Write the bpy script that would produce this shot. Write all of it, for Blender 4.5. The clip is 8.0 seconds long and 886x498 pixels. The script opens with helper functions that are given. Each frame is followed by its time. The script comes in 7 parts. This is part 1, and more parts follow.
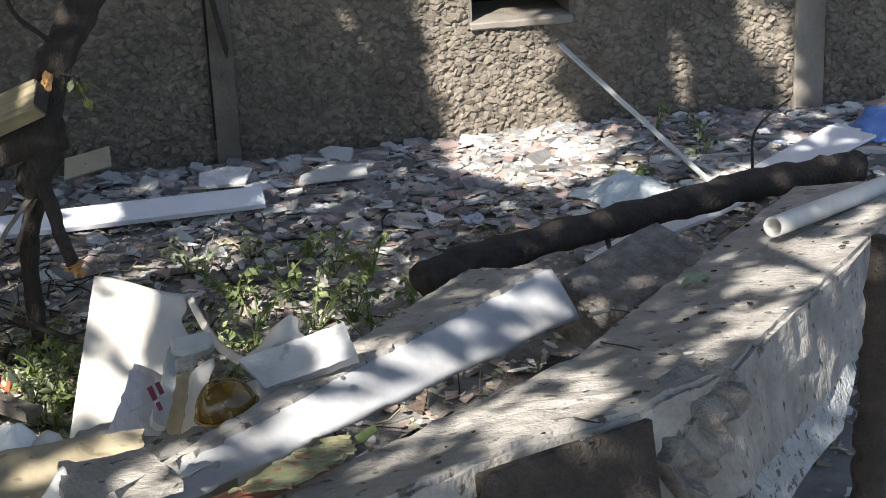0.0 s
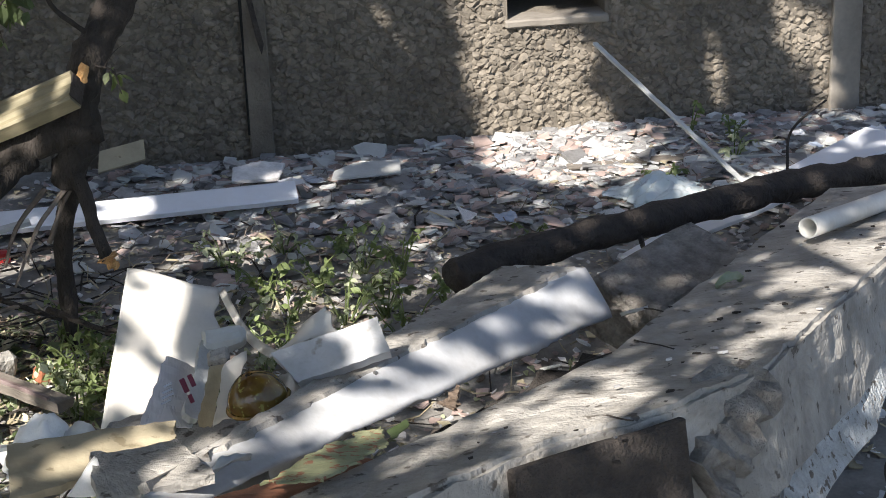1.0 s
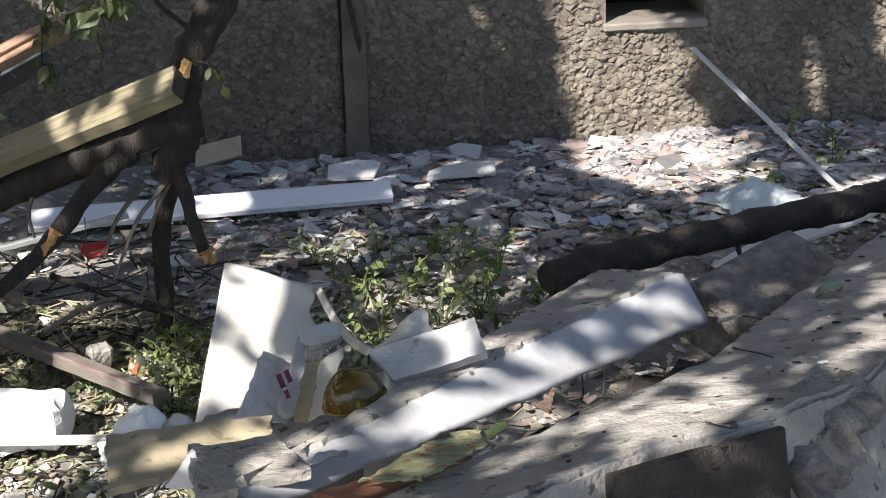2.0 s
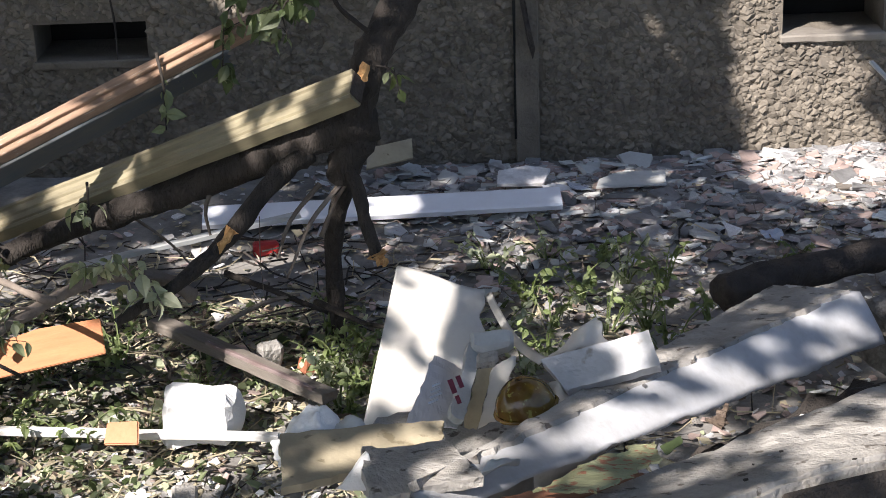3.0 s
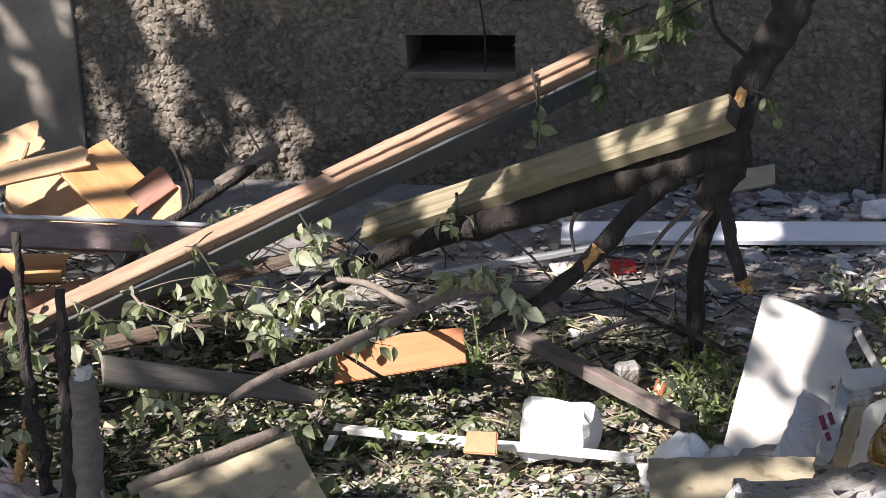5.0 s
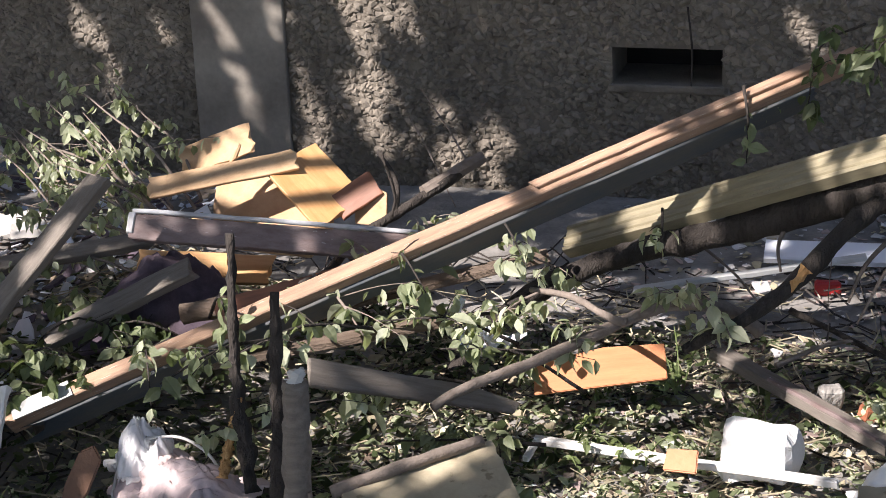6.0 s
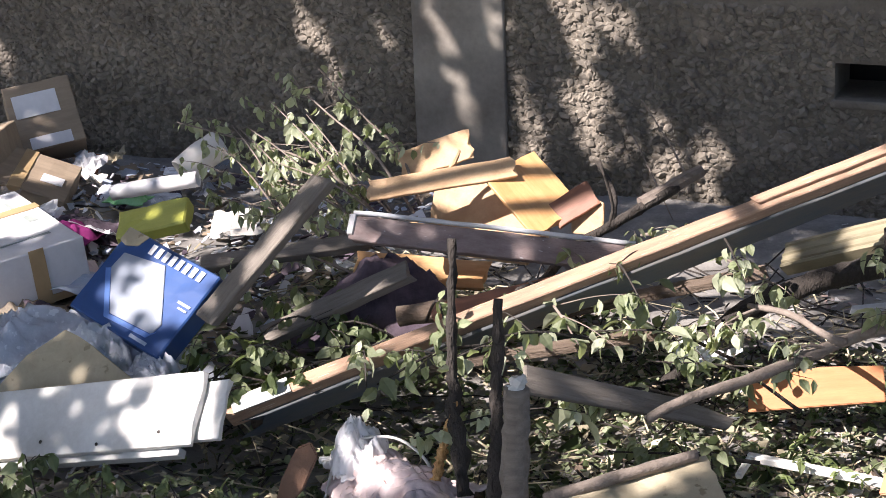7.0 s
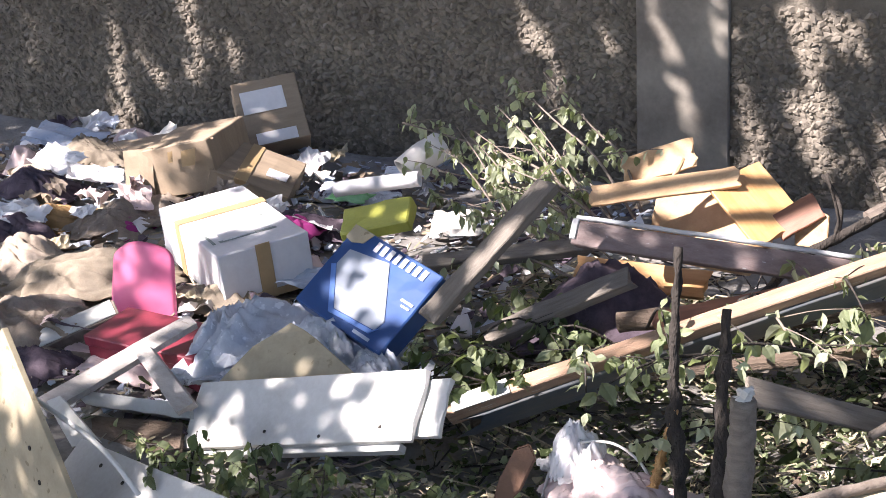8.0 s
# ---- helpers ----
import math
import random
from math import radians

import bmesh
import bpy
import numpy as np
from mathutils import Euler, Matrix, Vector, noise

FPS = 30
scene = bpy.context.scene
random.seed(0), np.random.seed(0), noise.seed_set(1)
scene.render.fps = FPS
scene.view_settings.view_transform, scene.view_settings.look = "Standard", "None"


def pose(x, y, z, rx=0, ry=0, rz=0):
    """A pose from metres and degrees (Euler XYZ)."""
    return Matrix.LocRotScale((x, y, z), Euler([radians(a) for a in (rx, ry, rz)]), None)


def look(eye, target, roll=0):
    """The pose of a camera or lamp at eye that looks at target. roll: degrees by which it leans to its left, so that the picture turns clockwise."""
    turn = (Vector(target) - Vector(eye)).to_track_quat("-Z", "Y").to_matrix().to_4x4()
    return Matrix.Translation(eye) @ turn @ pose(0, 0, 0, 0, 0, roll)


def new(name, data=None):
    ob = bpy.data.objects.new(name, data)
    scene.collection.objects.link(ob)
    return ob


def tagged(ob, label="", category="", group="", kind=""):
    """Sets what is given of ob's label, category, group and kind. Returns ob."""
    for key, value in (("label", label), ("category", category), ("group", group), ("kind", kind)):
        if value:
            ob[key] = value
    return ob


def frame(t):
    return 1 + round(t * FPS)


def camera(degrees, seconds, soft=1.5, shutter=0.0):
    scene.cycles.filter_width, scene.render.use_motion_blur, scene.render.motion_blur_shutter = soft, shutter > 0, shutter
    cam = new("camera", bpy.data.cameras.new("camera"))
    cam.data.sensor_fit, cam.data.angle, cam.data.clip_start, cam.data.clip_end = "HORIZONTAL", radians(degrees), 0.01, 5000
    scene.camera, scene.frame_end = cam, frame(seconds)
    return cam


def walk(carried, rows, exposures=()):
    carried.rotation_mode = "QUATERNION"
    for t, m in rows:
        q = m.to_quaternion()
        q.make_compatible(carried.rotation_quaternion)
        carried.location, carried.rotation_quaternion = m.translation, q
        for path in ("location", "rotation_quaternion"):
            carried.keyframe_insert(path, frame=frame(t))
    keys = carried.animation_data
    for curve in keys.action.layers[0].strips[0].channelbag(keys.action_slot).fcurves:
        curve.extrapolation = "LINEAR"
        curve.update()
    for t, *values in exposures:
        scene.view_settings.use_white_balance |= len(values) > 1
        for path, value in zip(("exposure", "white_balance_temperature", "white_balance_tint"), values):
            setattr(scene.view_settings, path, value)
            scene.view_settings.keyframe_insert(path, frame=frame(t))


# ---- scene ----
cam = camera(26.7, 8.0, 0.9)
PATH = [
    (0, (0.1974, 0.0208, 2.0742), (0.4935, 1.8623, 1.3524), -2.69),
    (0.5, (0.1972, 0.0221, 2.0677), (0.4843, 1.8656, 1.3472), -2.49),
    (1, (0.1906, 0.0260, 2.0653), (0.4548, 1.8727, 1.3443), -2.29),
    (2.5, (0.1453, 0.0273, 2.0717), (0.2446, 1.8934, 1.3592), -1.90),
    (3, (0.1247, 0.0299, 2.0800), (0.1322, 1.9002, 1.3715), -2.00),
    (3.5, (0.1015, 0.0260, 2.0885), (0.0251, 1.8968, 1.3853), -2.10),
    (4, (0.0690, 0.0299, 2.0893), (-0.0952, 1.8977, 1.3934), -2.20),
    (4.5, (0.0471, 0.0273, 2.0951), (-0.2011, 1.8882, 1.4054), -2.29),
    (6, (-0.0302, 0.0065, 2.1244), (-0.5609, 1.8145, 1.4541), -2.33),
    (6.5, (-0.0535, -0.0052, 2.1276), (-0.6790, 1.7755, 1.4659), -2.40),
    (7, (-0.0780, -0.0286, 2.1374), (-0.8083, 1.7142, 1.4823), -2.37),
    (7.5, (-0.1038, -0.0507, 2.1459), (-0.9282, 1.6517, 1.4961), -2.33),
    (8, (-0.1192, -0.0793, 2.1541), (-1.0444, 1.5727, 1.5100), -2.49),
]
walk(cam, [(t, look(eye, target, roll)) for t, eye, target, roll in PATH], exposures=[(0, 1.40, 6350, 12), (4, 1.25, 6250, 18), (6.2, 1.30, 6280, 20), (8, 1.90, 6250, 22)])

# ---- light ----
SUN = Vector((0.50, 0.62, -0.74)).normalized()      # the way the sunlight travels
world = bpy.data.worlds.new("sky")
world.use_nodes = True
scene.world = world
_wn = world.node_tree.nodes
_sky = _wn.new("ShaderNodeTexSky")
_sky.sky_type, _sky.sun_disc = "NISHITA", False
_sky.sun_elevation = math.asin(-SUN.z)
_sky.sun_rotation = math.atan2(-SUN.x, -SUN.y)
_wn["Background"].inputs["Strength"].default_value = 0.078
world.node_tree.links.new(_sky.outputs[0], _wn["Background"].inputs["Color"])
sun_lamp = bpy.data.lights.new("sun", "SUN")
sun_lamp.energy, sun_lamp.angle, sun_lamp.color = 4.9, radians(0.5), (1.0, 0.94, 0.84)
sun_ob = new("sun", sun_lamp)
sun_ob.matrix_world = Matrix.Translation((0, 0, 8)) @ SUN.to_track_quat("-Z", "Y").to_matrix().to_4x4()


# ---- materials ----
def material(name, base, other=None, rough=0.8, scale=12.0, grain=120.0, bump=0.3, mix=0.5, metal=0.0, spread=0.0,
             stretch=(1, 1, 1), speck=None, speck_at=0.68, transmit=0.0, depth=0.004):
    """Two colours mixed by a coarse and a fine noise, optional specks, relief, and a spread of lightness from object to object."""
    m = bpy.data.materials.new(name)
    m.use_nodes = True
    nt = m.node_tree
    n, link = nt.nodes, nt.links.new
    b = n["Principled BSDF"]
    b.inputs["Roughness"].default_value, b.inputs["Metallic"].default_value = rough, metal
    b.inputs["Transmission Weight"].default_value = transmit
    tc, mp = n.new("ShaderNodeTexCoord"), n.new("ShaderNodeMapping")
    link(tc.outputs["Object"], mp.inputs["Vector"])
    mp.inputs["Scale"].default_value = stretch
    coarse, fine = n.new("ShaderNodeTexNoise"), n.new("ShaderNodeTexNoise")
    for node, s, d in ((coarse, scale, 5.0), (fine, grain, 3.0)):
        link(mp.outputs[0], node.inputs["Vector"])
        node.inputs["Scale"].default_value, node.inputs["Detail"].default_value = s, d
        node.inputs["Roughness"].default_value = 0.62
    ramp = n.new("ShaderNodeMapRange")
    ramp.inputs["From Min"].default_value, ramp.inputs["From Max"].default_value = 0.32, 0.68
    link(coarse.outputs["Fac"], ramp.inputs["Value"])
    add = n.new("ShaderNodeMath")
    add.operation = "MULTIPLY_ADD"
    add.inputs[1].default_value, add.inputs[2].default_value = 0.7, -0.35 + mix - 0.5
    link(fine.outputs["Fac"], add.inputs[0])
    tot = n.new("ShaderNodeMath")
    tot.operation, tot.use_clamp = "ADD", True
    link(ramp.outputs[0], tot.inputs[0])
    link(add.outputs[0], tot.inputs[1])
    col = n.new("ShaderNodeMix")
    col.data_type = "RGBA"
    col.inputs["A"].default_value = (*base, 1)
    col.inputs["B"].default_value = (*(other or [c * 0.7 for c in base]), 1)
    link(tot.outputs[0], col.inputs["Factor"])
    out = col.outputs["Result"]
    if speck:
        sp, gt = n.new("ShaderNodeTexNoise"), n.new("ShaderNodeMapRange")
        link(mp.outputs[0], sp.inputs["Vector"])
        sp.inputs["Scale"].default_value, sp.inputs["Detail"].default_value = scale * 3.3, 4.0
        gt.inputs["From Min"].default_value, gt.inputs["From Max"].default_value = speck_at, speck_at + 0.05
        link(sp.outputs["Fac"], gt.inputs["Value"])
        c2 = n.new("ShaderNodeMix")
        c2.data_type = "RGBA"
        c2.inputs["B"].default_value = (*speck, 1)
        link(gt.outputs[0], c2.inputs["Factor"])
        link(out, c2.inputs["A"])
        out = c2.outputs["Result"]
    if spread:
        info, geo, hsv = n.new("ShaderNodeObjectInfo"), n.new("ShaderNodeNewGeometry"), n.new("ShaderNodeHueSaturation")
        s1, s2, s3 = n.new("ShaderNodeMath"), n.new("ShaderNodeMath"), n.new("ShaderNodeMapRange")
        s1.operation, s2.operation = "ADD", "FRACT"
        link(info.outputs["Random"], s1.inputs[0])
        link(geo.outputs["Random Per Island"], s1.inputs[1])
        link(s1.outputs[0], s2.inputs[0])
        link(s2.outputs[0], s3.inputs["Value"])
        s3.inputs["To Min"].default_value, s3.inputs["To Max"].default_value = 1 - spread, 1 + spread
        link(s3.outputs[0], hsv.inputs["Value"])
        link(out, hsv.inputs["Color"])
        out = hsv.outputs["Color"]
    link(out, b.inputs["Base Color"])
    bp = n.new("ShaderNodeBump")
    bp.inputs["Strength"].default_value, bp.inputs["Distance"].default_value = bump, depth
    link(tot.outputs[0], bp.inputs["Height"])
    link(bp.outputs[0], b.inputs["Normal"])
    return m


def leaf_material(name, base, other, glow=0.28):
    """A leaf: diffuse with light coming through."""
    m = material(name, base, other, rough=0.55, scale=30, grain=200, bump=0.2, spread=0.35)
    nt = m.node_tree
    b, o = nt.nodes["Principled BSDF"], nt.nodes["Material Output"]
    tr, mx = nt.nodes.new("ShaderNodeBsdfTranslucent"), nt.nodes.new("ShaderNodeMixShader")
    tr.inputs["Color"].default_value = (base[0] * 1.6, base[1] * 1.7, base[2], 1)
    mx.inputs[0].default_value = glow
    nt.links.new(b.outputs[0], mx.inputs[1])
    nt.links.new(tr.outputs[0], mx.inputs[2])
    nt.links.new(mx.outputs[0], o.inputs["Surface"])
    return m


M = dict(
    soil=material("soil", (0.13, 0.122, 0.11), (0.29, 0.275, 0.25), 0.95, 5, 70, 0.7, speck=(0.27, 0.26, 0.23), speck_at=0.66, depth=0.01),
    mortar=material("mortar", (0.18, 0.157, 0.124), (0.115, 0.10, 0.08), 0.95, 6, 90, 0.8, depth=0.01),
    stone=material("wall_stone", (0.205, 0.178, 0.140), (0.128, 0.111, 0.089), 0.9, 3, 160, 0.5, spread=0.22),
    smooth=material("smooth_render", (0.28, 0.255, 0.215), (0.15, 0.132, 0.11), 0.9, 3, 40, 0.5, speck=(0.15, 0.13, 0.11)),
    dark=material("cellar_shade_and_joint", (0.010, 0.010, 0.009), (0.006, 0.006, 0.006), 0.95),
    concrete=material("concrete", (0.415, 0.395, 0.36), (0.24, 0.225, 0.20), 0.92, 9, 70, 0.9, speck=(0.11, 0.095, 0.08), speck_at=0.62, depth=0.008),
    broken=material("broken_concrete", (0.33, 0.31, 0.28), (0.15, 0.135, 0.12), 0.95, 22, 120, 1.0, depth=0.012),
    peel=material("peeling_paint", (0.50, 0.52, 0.52), (0.30, 0.30, 0.28), 0.85, 14, 90, 0.9, mix=0.45, speck=(0.14, 0.12, 0.10), speck_at=0.58, depth=0.01),
    whitewash=material("whitewash", (0.52, 0.53, 0.545), (0.36, 0.355, 0.345), 0.85, 5, 60, 0.3, mix=0.35, speck=(0.3, 0.28, 0.25), speck_at=0.7),
    white=material("white_paint", (0.68, 0.67, 0.63), (0.54, 0.52, 0.475), 0.6, 5, 80, 0.15, mix=0.4, speck=(0.45, 0.42, 0.37), speck_at=0.74),
    pvc=material("white_plastic", (0.78, 0.80, 0.84), (0.70, 0.71, 0.74), 0.35, 4, 50, 0.08),
    paper=material("white_card", (0.58, 0.555, 0.505), (0.49, 0.465, 0.415), 0.85, 6, 90, 0.15, mix=0.35),
    foam=material("white_foam", (0.85, 0.84, 0.81), (0.76, 0.75, 0.72), 0.85, 10, 160, 0.4),
    tan=material("tan_board", (0.40, 0.345, 0.235), (0.30, 0.255, 0.17), 0.8, 8, 90, 0.3, speck=(0.22, 0.18, 0.11), speck_at=0.64),
    card=material("cardboard", (0.315, 0.245, 0.170), (0.235, 0.18, 0.122), 0.85, 5, 120, 0.2, stretch=(1, 6, 1)),
    tape=material("parcel_tape", (0.42, 0.30, 0.16), (0.34, 0.235, 0.12), 0.35, 8, 60, 0.1),
    label=material("paper_label", (0.72, 0.71, 0.71), (0.60, 0.59, 0.59), 0.7, 6, 60, 0.05),
    veneer=material("orange_veneer", (0.57, 0.34, 0.15), (0.45, 0.24, 0.09), 0.5, 5, 60, 0.15, stretch=(1, 9, 9)),
    chip=material("chipboard", (0.54, 0.37, 0.215), (0.42, 0.27, 0.145), 0.8, 14, 140, 0.4, spread=0.1),
    orange=material("orange_board", (0.50, 0.20, 0.075), (0.40, 0.145, 0.05), 0.55, 5, 60, 0.15, stretch=(1, 9, 9)),
    redwood=material("red_brown_board", (0.26, 0.11, 0.06), (0.19, 0.08, 0.045), 0.6, 8, 70, 0.2, stretch=(1, 7, 7)),
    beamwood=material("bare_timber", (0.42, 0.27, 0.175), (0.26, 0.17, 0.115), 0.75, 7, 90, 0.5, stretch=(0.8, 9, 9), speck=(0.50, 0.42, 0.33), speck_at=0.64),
    moulding=material("painted_moulding", (0.28, 0.245, 0.155), (0.19, 0.165, 0.105), 0.6, 7, 80, 0.2, stretch=(1, 6, 6)),
    bluepaint=material("old_blue_paint", (0.055, 0.070, 0.085), (0.10, 0.095, 0.085), 0.6, 5, 60, 0.25, stretch=(1, 4, 4)),
    greywood=material("weathered_wood", (0.20, 0.175, 0.145), (0.13, 0.112, 0.092), 0.85, 8, 100, 0.5, stretch=(1, 9, 9)),
    dustwood=material("dusty_painted_wood", (0.46, 0.43, 0.40), (0.33, 0.30, 0.27), 0.8, 10, 90, 0.4, stretch=(1, 5, 5), speck=(0.22, 0.18, 0.15)),
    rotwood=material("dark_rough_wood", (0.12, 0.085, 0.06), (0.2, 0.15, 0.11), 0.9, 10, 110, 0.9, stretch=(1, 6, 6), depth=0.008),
    purple=material("purple_brown_trim", (0.16, 0.11, 0.10), (0.24, 0.19, 0.18), 0.7, 12, 90, 0.5, stretch=(1, 3, 3), speck=(0.42, 0.4, 0.4)),
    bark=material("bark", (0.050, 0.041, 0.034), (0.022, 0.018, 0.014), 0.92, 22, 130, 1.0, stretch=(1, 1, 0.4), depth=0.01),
    paleb=material("pale_bark", (0.23, 0.19, 0.155), (0.13, 0.105, 0.085), 0.9, 20, 130, 0.8),
    splinter=material("fresh_split_wood", (0.62, 0.37, 0.15), (0.48, 0.25, 0.09), 0.8, 25, 150, 0.8, stretch=(5, 5, 1)),
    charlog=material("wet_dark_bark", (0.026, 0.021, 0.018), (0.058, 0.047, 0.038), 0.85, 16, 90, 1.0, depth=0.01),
    # Pale and dark leaves differ partly to paint sun and shade into the foliage.
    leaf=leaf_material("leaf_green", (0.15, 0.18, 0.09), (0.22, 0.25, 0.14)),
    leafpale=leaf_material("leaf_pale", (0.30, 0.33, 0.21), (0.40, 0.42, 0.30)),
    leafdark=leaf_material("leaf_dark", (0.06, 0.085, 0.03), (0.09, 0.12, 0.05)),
    crown=leaf_material("leaf_crown", (0.05, 0.09, 0.02), (0.08, 0.13, 0.035), 0.25),
    weed=leaf_material("weed_green", (0.12, 0.17, 0.05), (0.19, 0.22, 0.10)),
    shard=material("tile_shard", (0.56, 0.55, 0.54), (0.36, 0.35, 0.34), 0.85, 20, 140, 0.4, spread=0.45),
    pinkshard=material("pinkish_shard", (0.42, 0.33, 0.29), (0.32, 0.24, 0.21), 0.85, 20, 140, 0.4, spread=0.35),
    straw=material("dry_litter", (0.42, 0.37, 0.25), (0.3, 0.26, 0.17), 0.9, 20, 120, 0.3, spread=0.4),
    brickred=material("brick_red", (0.45, 0.17, 0.09), (0.33, 0.12, 0.06), 0.9, 20, 120, 0.6),
    terracotta=material("terracotta", (0.60, 0.26, 0.14), (0.50, 0.20, 0.10), 0.85, 15, 90, 0.3),
    red=material("red_plastic", (0.45, 0.03, 0.03), (0.36, 0.02, 0.02), 0.45),
    pink=material("pink_plastic", (0.86, 0.22, 0.38), (0.80, 0.17, 0.33), 0.35, 3, 40, 0.05),
    maroon=material("maroon_card", (0.23, 0.03, 0.05), (0.17, 0.02, 0.035), 0.5, 5, 80, 0.1),
    blue=material("blue_print", (0.024, 0.075, 0.225), (0.018, 0.055, 0.175), 0.35, 4, 60, 0.05),
    sky=material("pale_blue_print", (0.30, 0.36, 0.46), (0.40, 0.44, 0.51), 0.4, 8, 60, 0.05),
    greyprint=material("pale_grey_print", (0.235, 0.27, 0.33), (0.30, 0.33, 0.38), 0.4, 8, 60, 0.05),
    film=material("clear_wrap", (0.60, 0.63, 0.68), (0.43, 0.46, 0.52), 0.2, 14, 60, 0.3, speck=(0.70, 0.73, 0.77), speck_at=0.6),
    bag=material("pale_blue_film", (0.50, 0.58, 0.58), (0.62, 0.66, 0.65), 0.25, 9, 60, 0.2),
    bluebag=material("blue_film", (0.07, 0.16, 0.42), (0.13, 0.24, 0.55), 0.35, 9, 60, 0.2),
    cloth=material("pale_pink_cloth", (0.62, 0.50, 0.48), (0.50, 0.40, 0.39), 0.95, 7, 200, 0.3),
    rag=material("brown_rag", (0.34, 0.28, 0.22), (0.20, 0.16, 0.125), 0.95, 14, 180, 0.4, speck=(0.4, 0.35, 0.3)),
    khaki=material("khaki_cloth", (0.27, 0.225, 0.165), (0.15, 0.125, 0.095), 0.95, 9, 200, 0.4),
    ochre=material("ochre_cloth", (0.36, 0.22, 0.09), (0.24, 0.14, 0.06), 0.9, 9, 160, 0.3),
    sole=material("worn_brown_leather", (0.22, 0.115, 0.065), (0.15, 0.08, 0.048), 0.7, 9, 120, 0.3),
    darkrag=material("dark_violet_rag", (0.055, 0.04, 0.055), (0.12, 0.09, 0.11), 0.95, 16, 180, 0.6),
    glass=material("amber_glass", (0.095, 0.045, 0.010), (0.15, 0.105, 0.022), 0.10, 22, 60, 0.2, speck=(0.24, 0.22, 0.06), speck_at=0.60),
    yellow=material("yellow_green_card", (0.42, 0.42, 0.07), (0.33, 0.34, 0.06), 0.5),
    green=material("green_film", (0.10, 0.42, 0.12), (0.3, 0.55, 0.3), 0.3),
    magenta=material("magenta_cloth", (0.34, 0.03, 0.19), (0.25, 0.02, 0.14), 0.8),
    ink=material("dark_red_ink", (0.16, 0.02, 0.05), (0.12, 0.015, 0.04), 0.7),
    grey=material("grey_ink", (0.28, 0.31, 0.29), (0.22, 0.25, 0.23), 0.7),
    wire=material("white_cable", (0.66, 0.65, 0.62), (0.55, 0.54, 0.5), 0.5),
    teal=material("grey_green_paint", (0.21, 0.22, 0.115), (0.33, 0.33, 0.19), 0.75, 16, 70, 0.4, stretch=(1, 3, 1), speck=(0.26, 0.11, 0.06), speck_at=0.56),
    litpaint=material("grey_white_paint", (0.55, 0.56, 0.54), (0.42, 0.42, 0.39), 0.7, 8, 90, 0.3),
)


# ---- builders ----
rng = np.random.default_rng(7)
LAST = [None]     # the part made last


def V(*a):
    return Vector(a[0] if len(a) == 1 else a)


def mesh_ob(name, verts, faces, mat, parent=None, label="", smooth=False):
    me = bpy.data.meshes.new(name)
    me.from_pydata([tuple(map(float, v)) for v in verts], [], [tuple(map(int, f)) for f in faces])
    me.validate()
    me.update()
    if smooth:
        me.polygons.foreach_set("use_smooth", [True] * len(me.polygons))
    me.materials.append(mat)
    ob = new(name, me)
    ob.parent = parent
    return tagged(ob, label)


def part(name, bm, mat, parent=None, label="", smooth=False):
    """One bmesh as one mesh object, under a thing or a part."""
    bmesh.ops.recalc_face_normals(bm, faces=bm.faces[:])
    me = bpy.data.meshes.new(name)
    bm.to_mesh(me)
    bm.free()
    if smooth:
        me.polygons.foreach_set("use_smooth", [True] * len(me.polygons))
    me.materials.append(mat)
    ob = new(name, me)
    ob.parent = parent
    LAST[0] = ob
    return tagged(ob, label)


def thing(name, label, category, at=(0, 0, 0), m=None, group="", kind=""):
    ob = new(name)
    ob.empty_display_size = 0.05
    ob.matrix_world = m if m is not None else Matrix.Translation(at)
    ob.matrix_basis = m if m is not None else Matrix.Translation(at)
    return tagged(ob, label, category, group, kind)


def along(p0, p1, up=(0, 0, 1)):
    """A pose at p0 whose x runs to p1 and whose z leans to up."""
    x = (V(p1) - V(p0)).normalized()
    y = V(up).cross(x).normalized()
    z = x.cross(y)
    return Matrix((( x.x, y.x, z.x, p0[0]), (x.y, y.y, z.y, p0[1]), (x.z, y.z, z.z, p0[2]), (0, 0, 0, 1)))


def far(p0, p1):
    return (V(p1) - V(p0)).length


def jitter(bm, amount, scale=9.0, seed=0.0):
    for v in bm.verts:
        v.co += noise.noise_vector(v.co * scale + V(seed, seed * 2, 3)) * amount


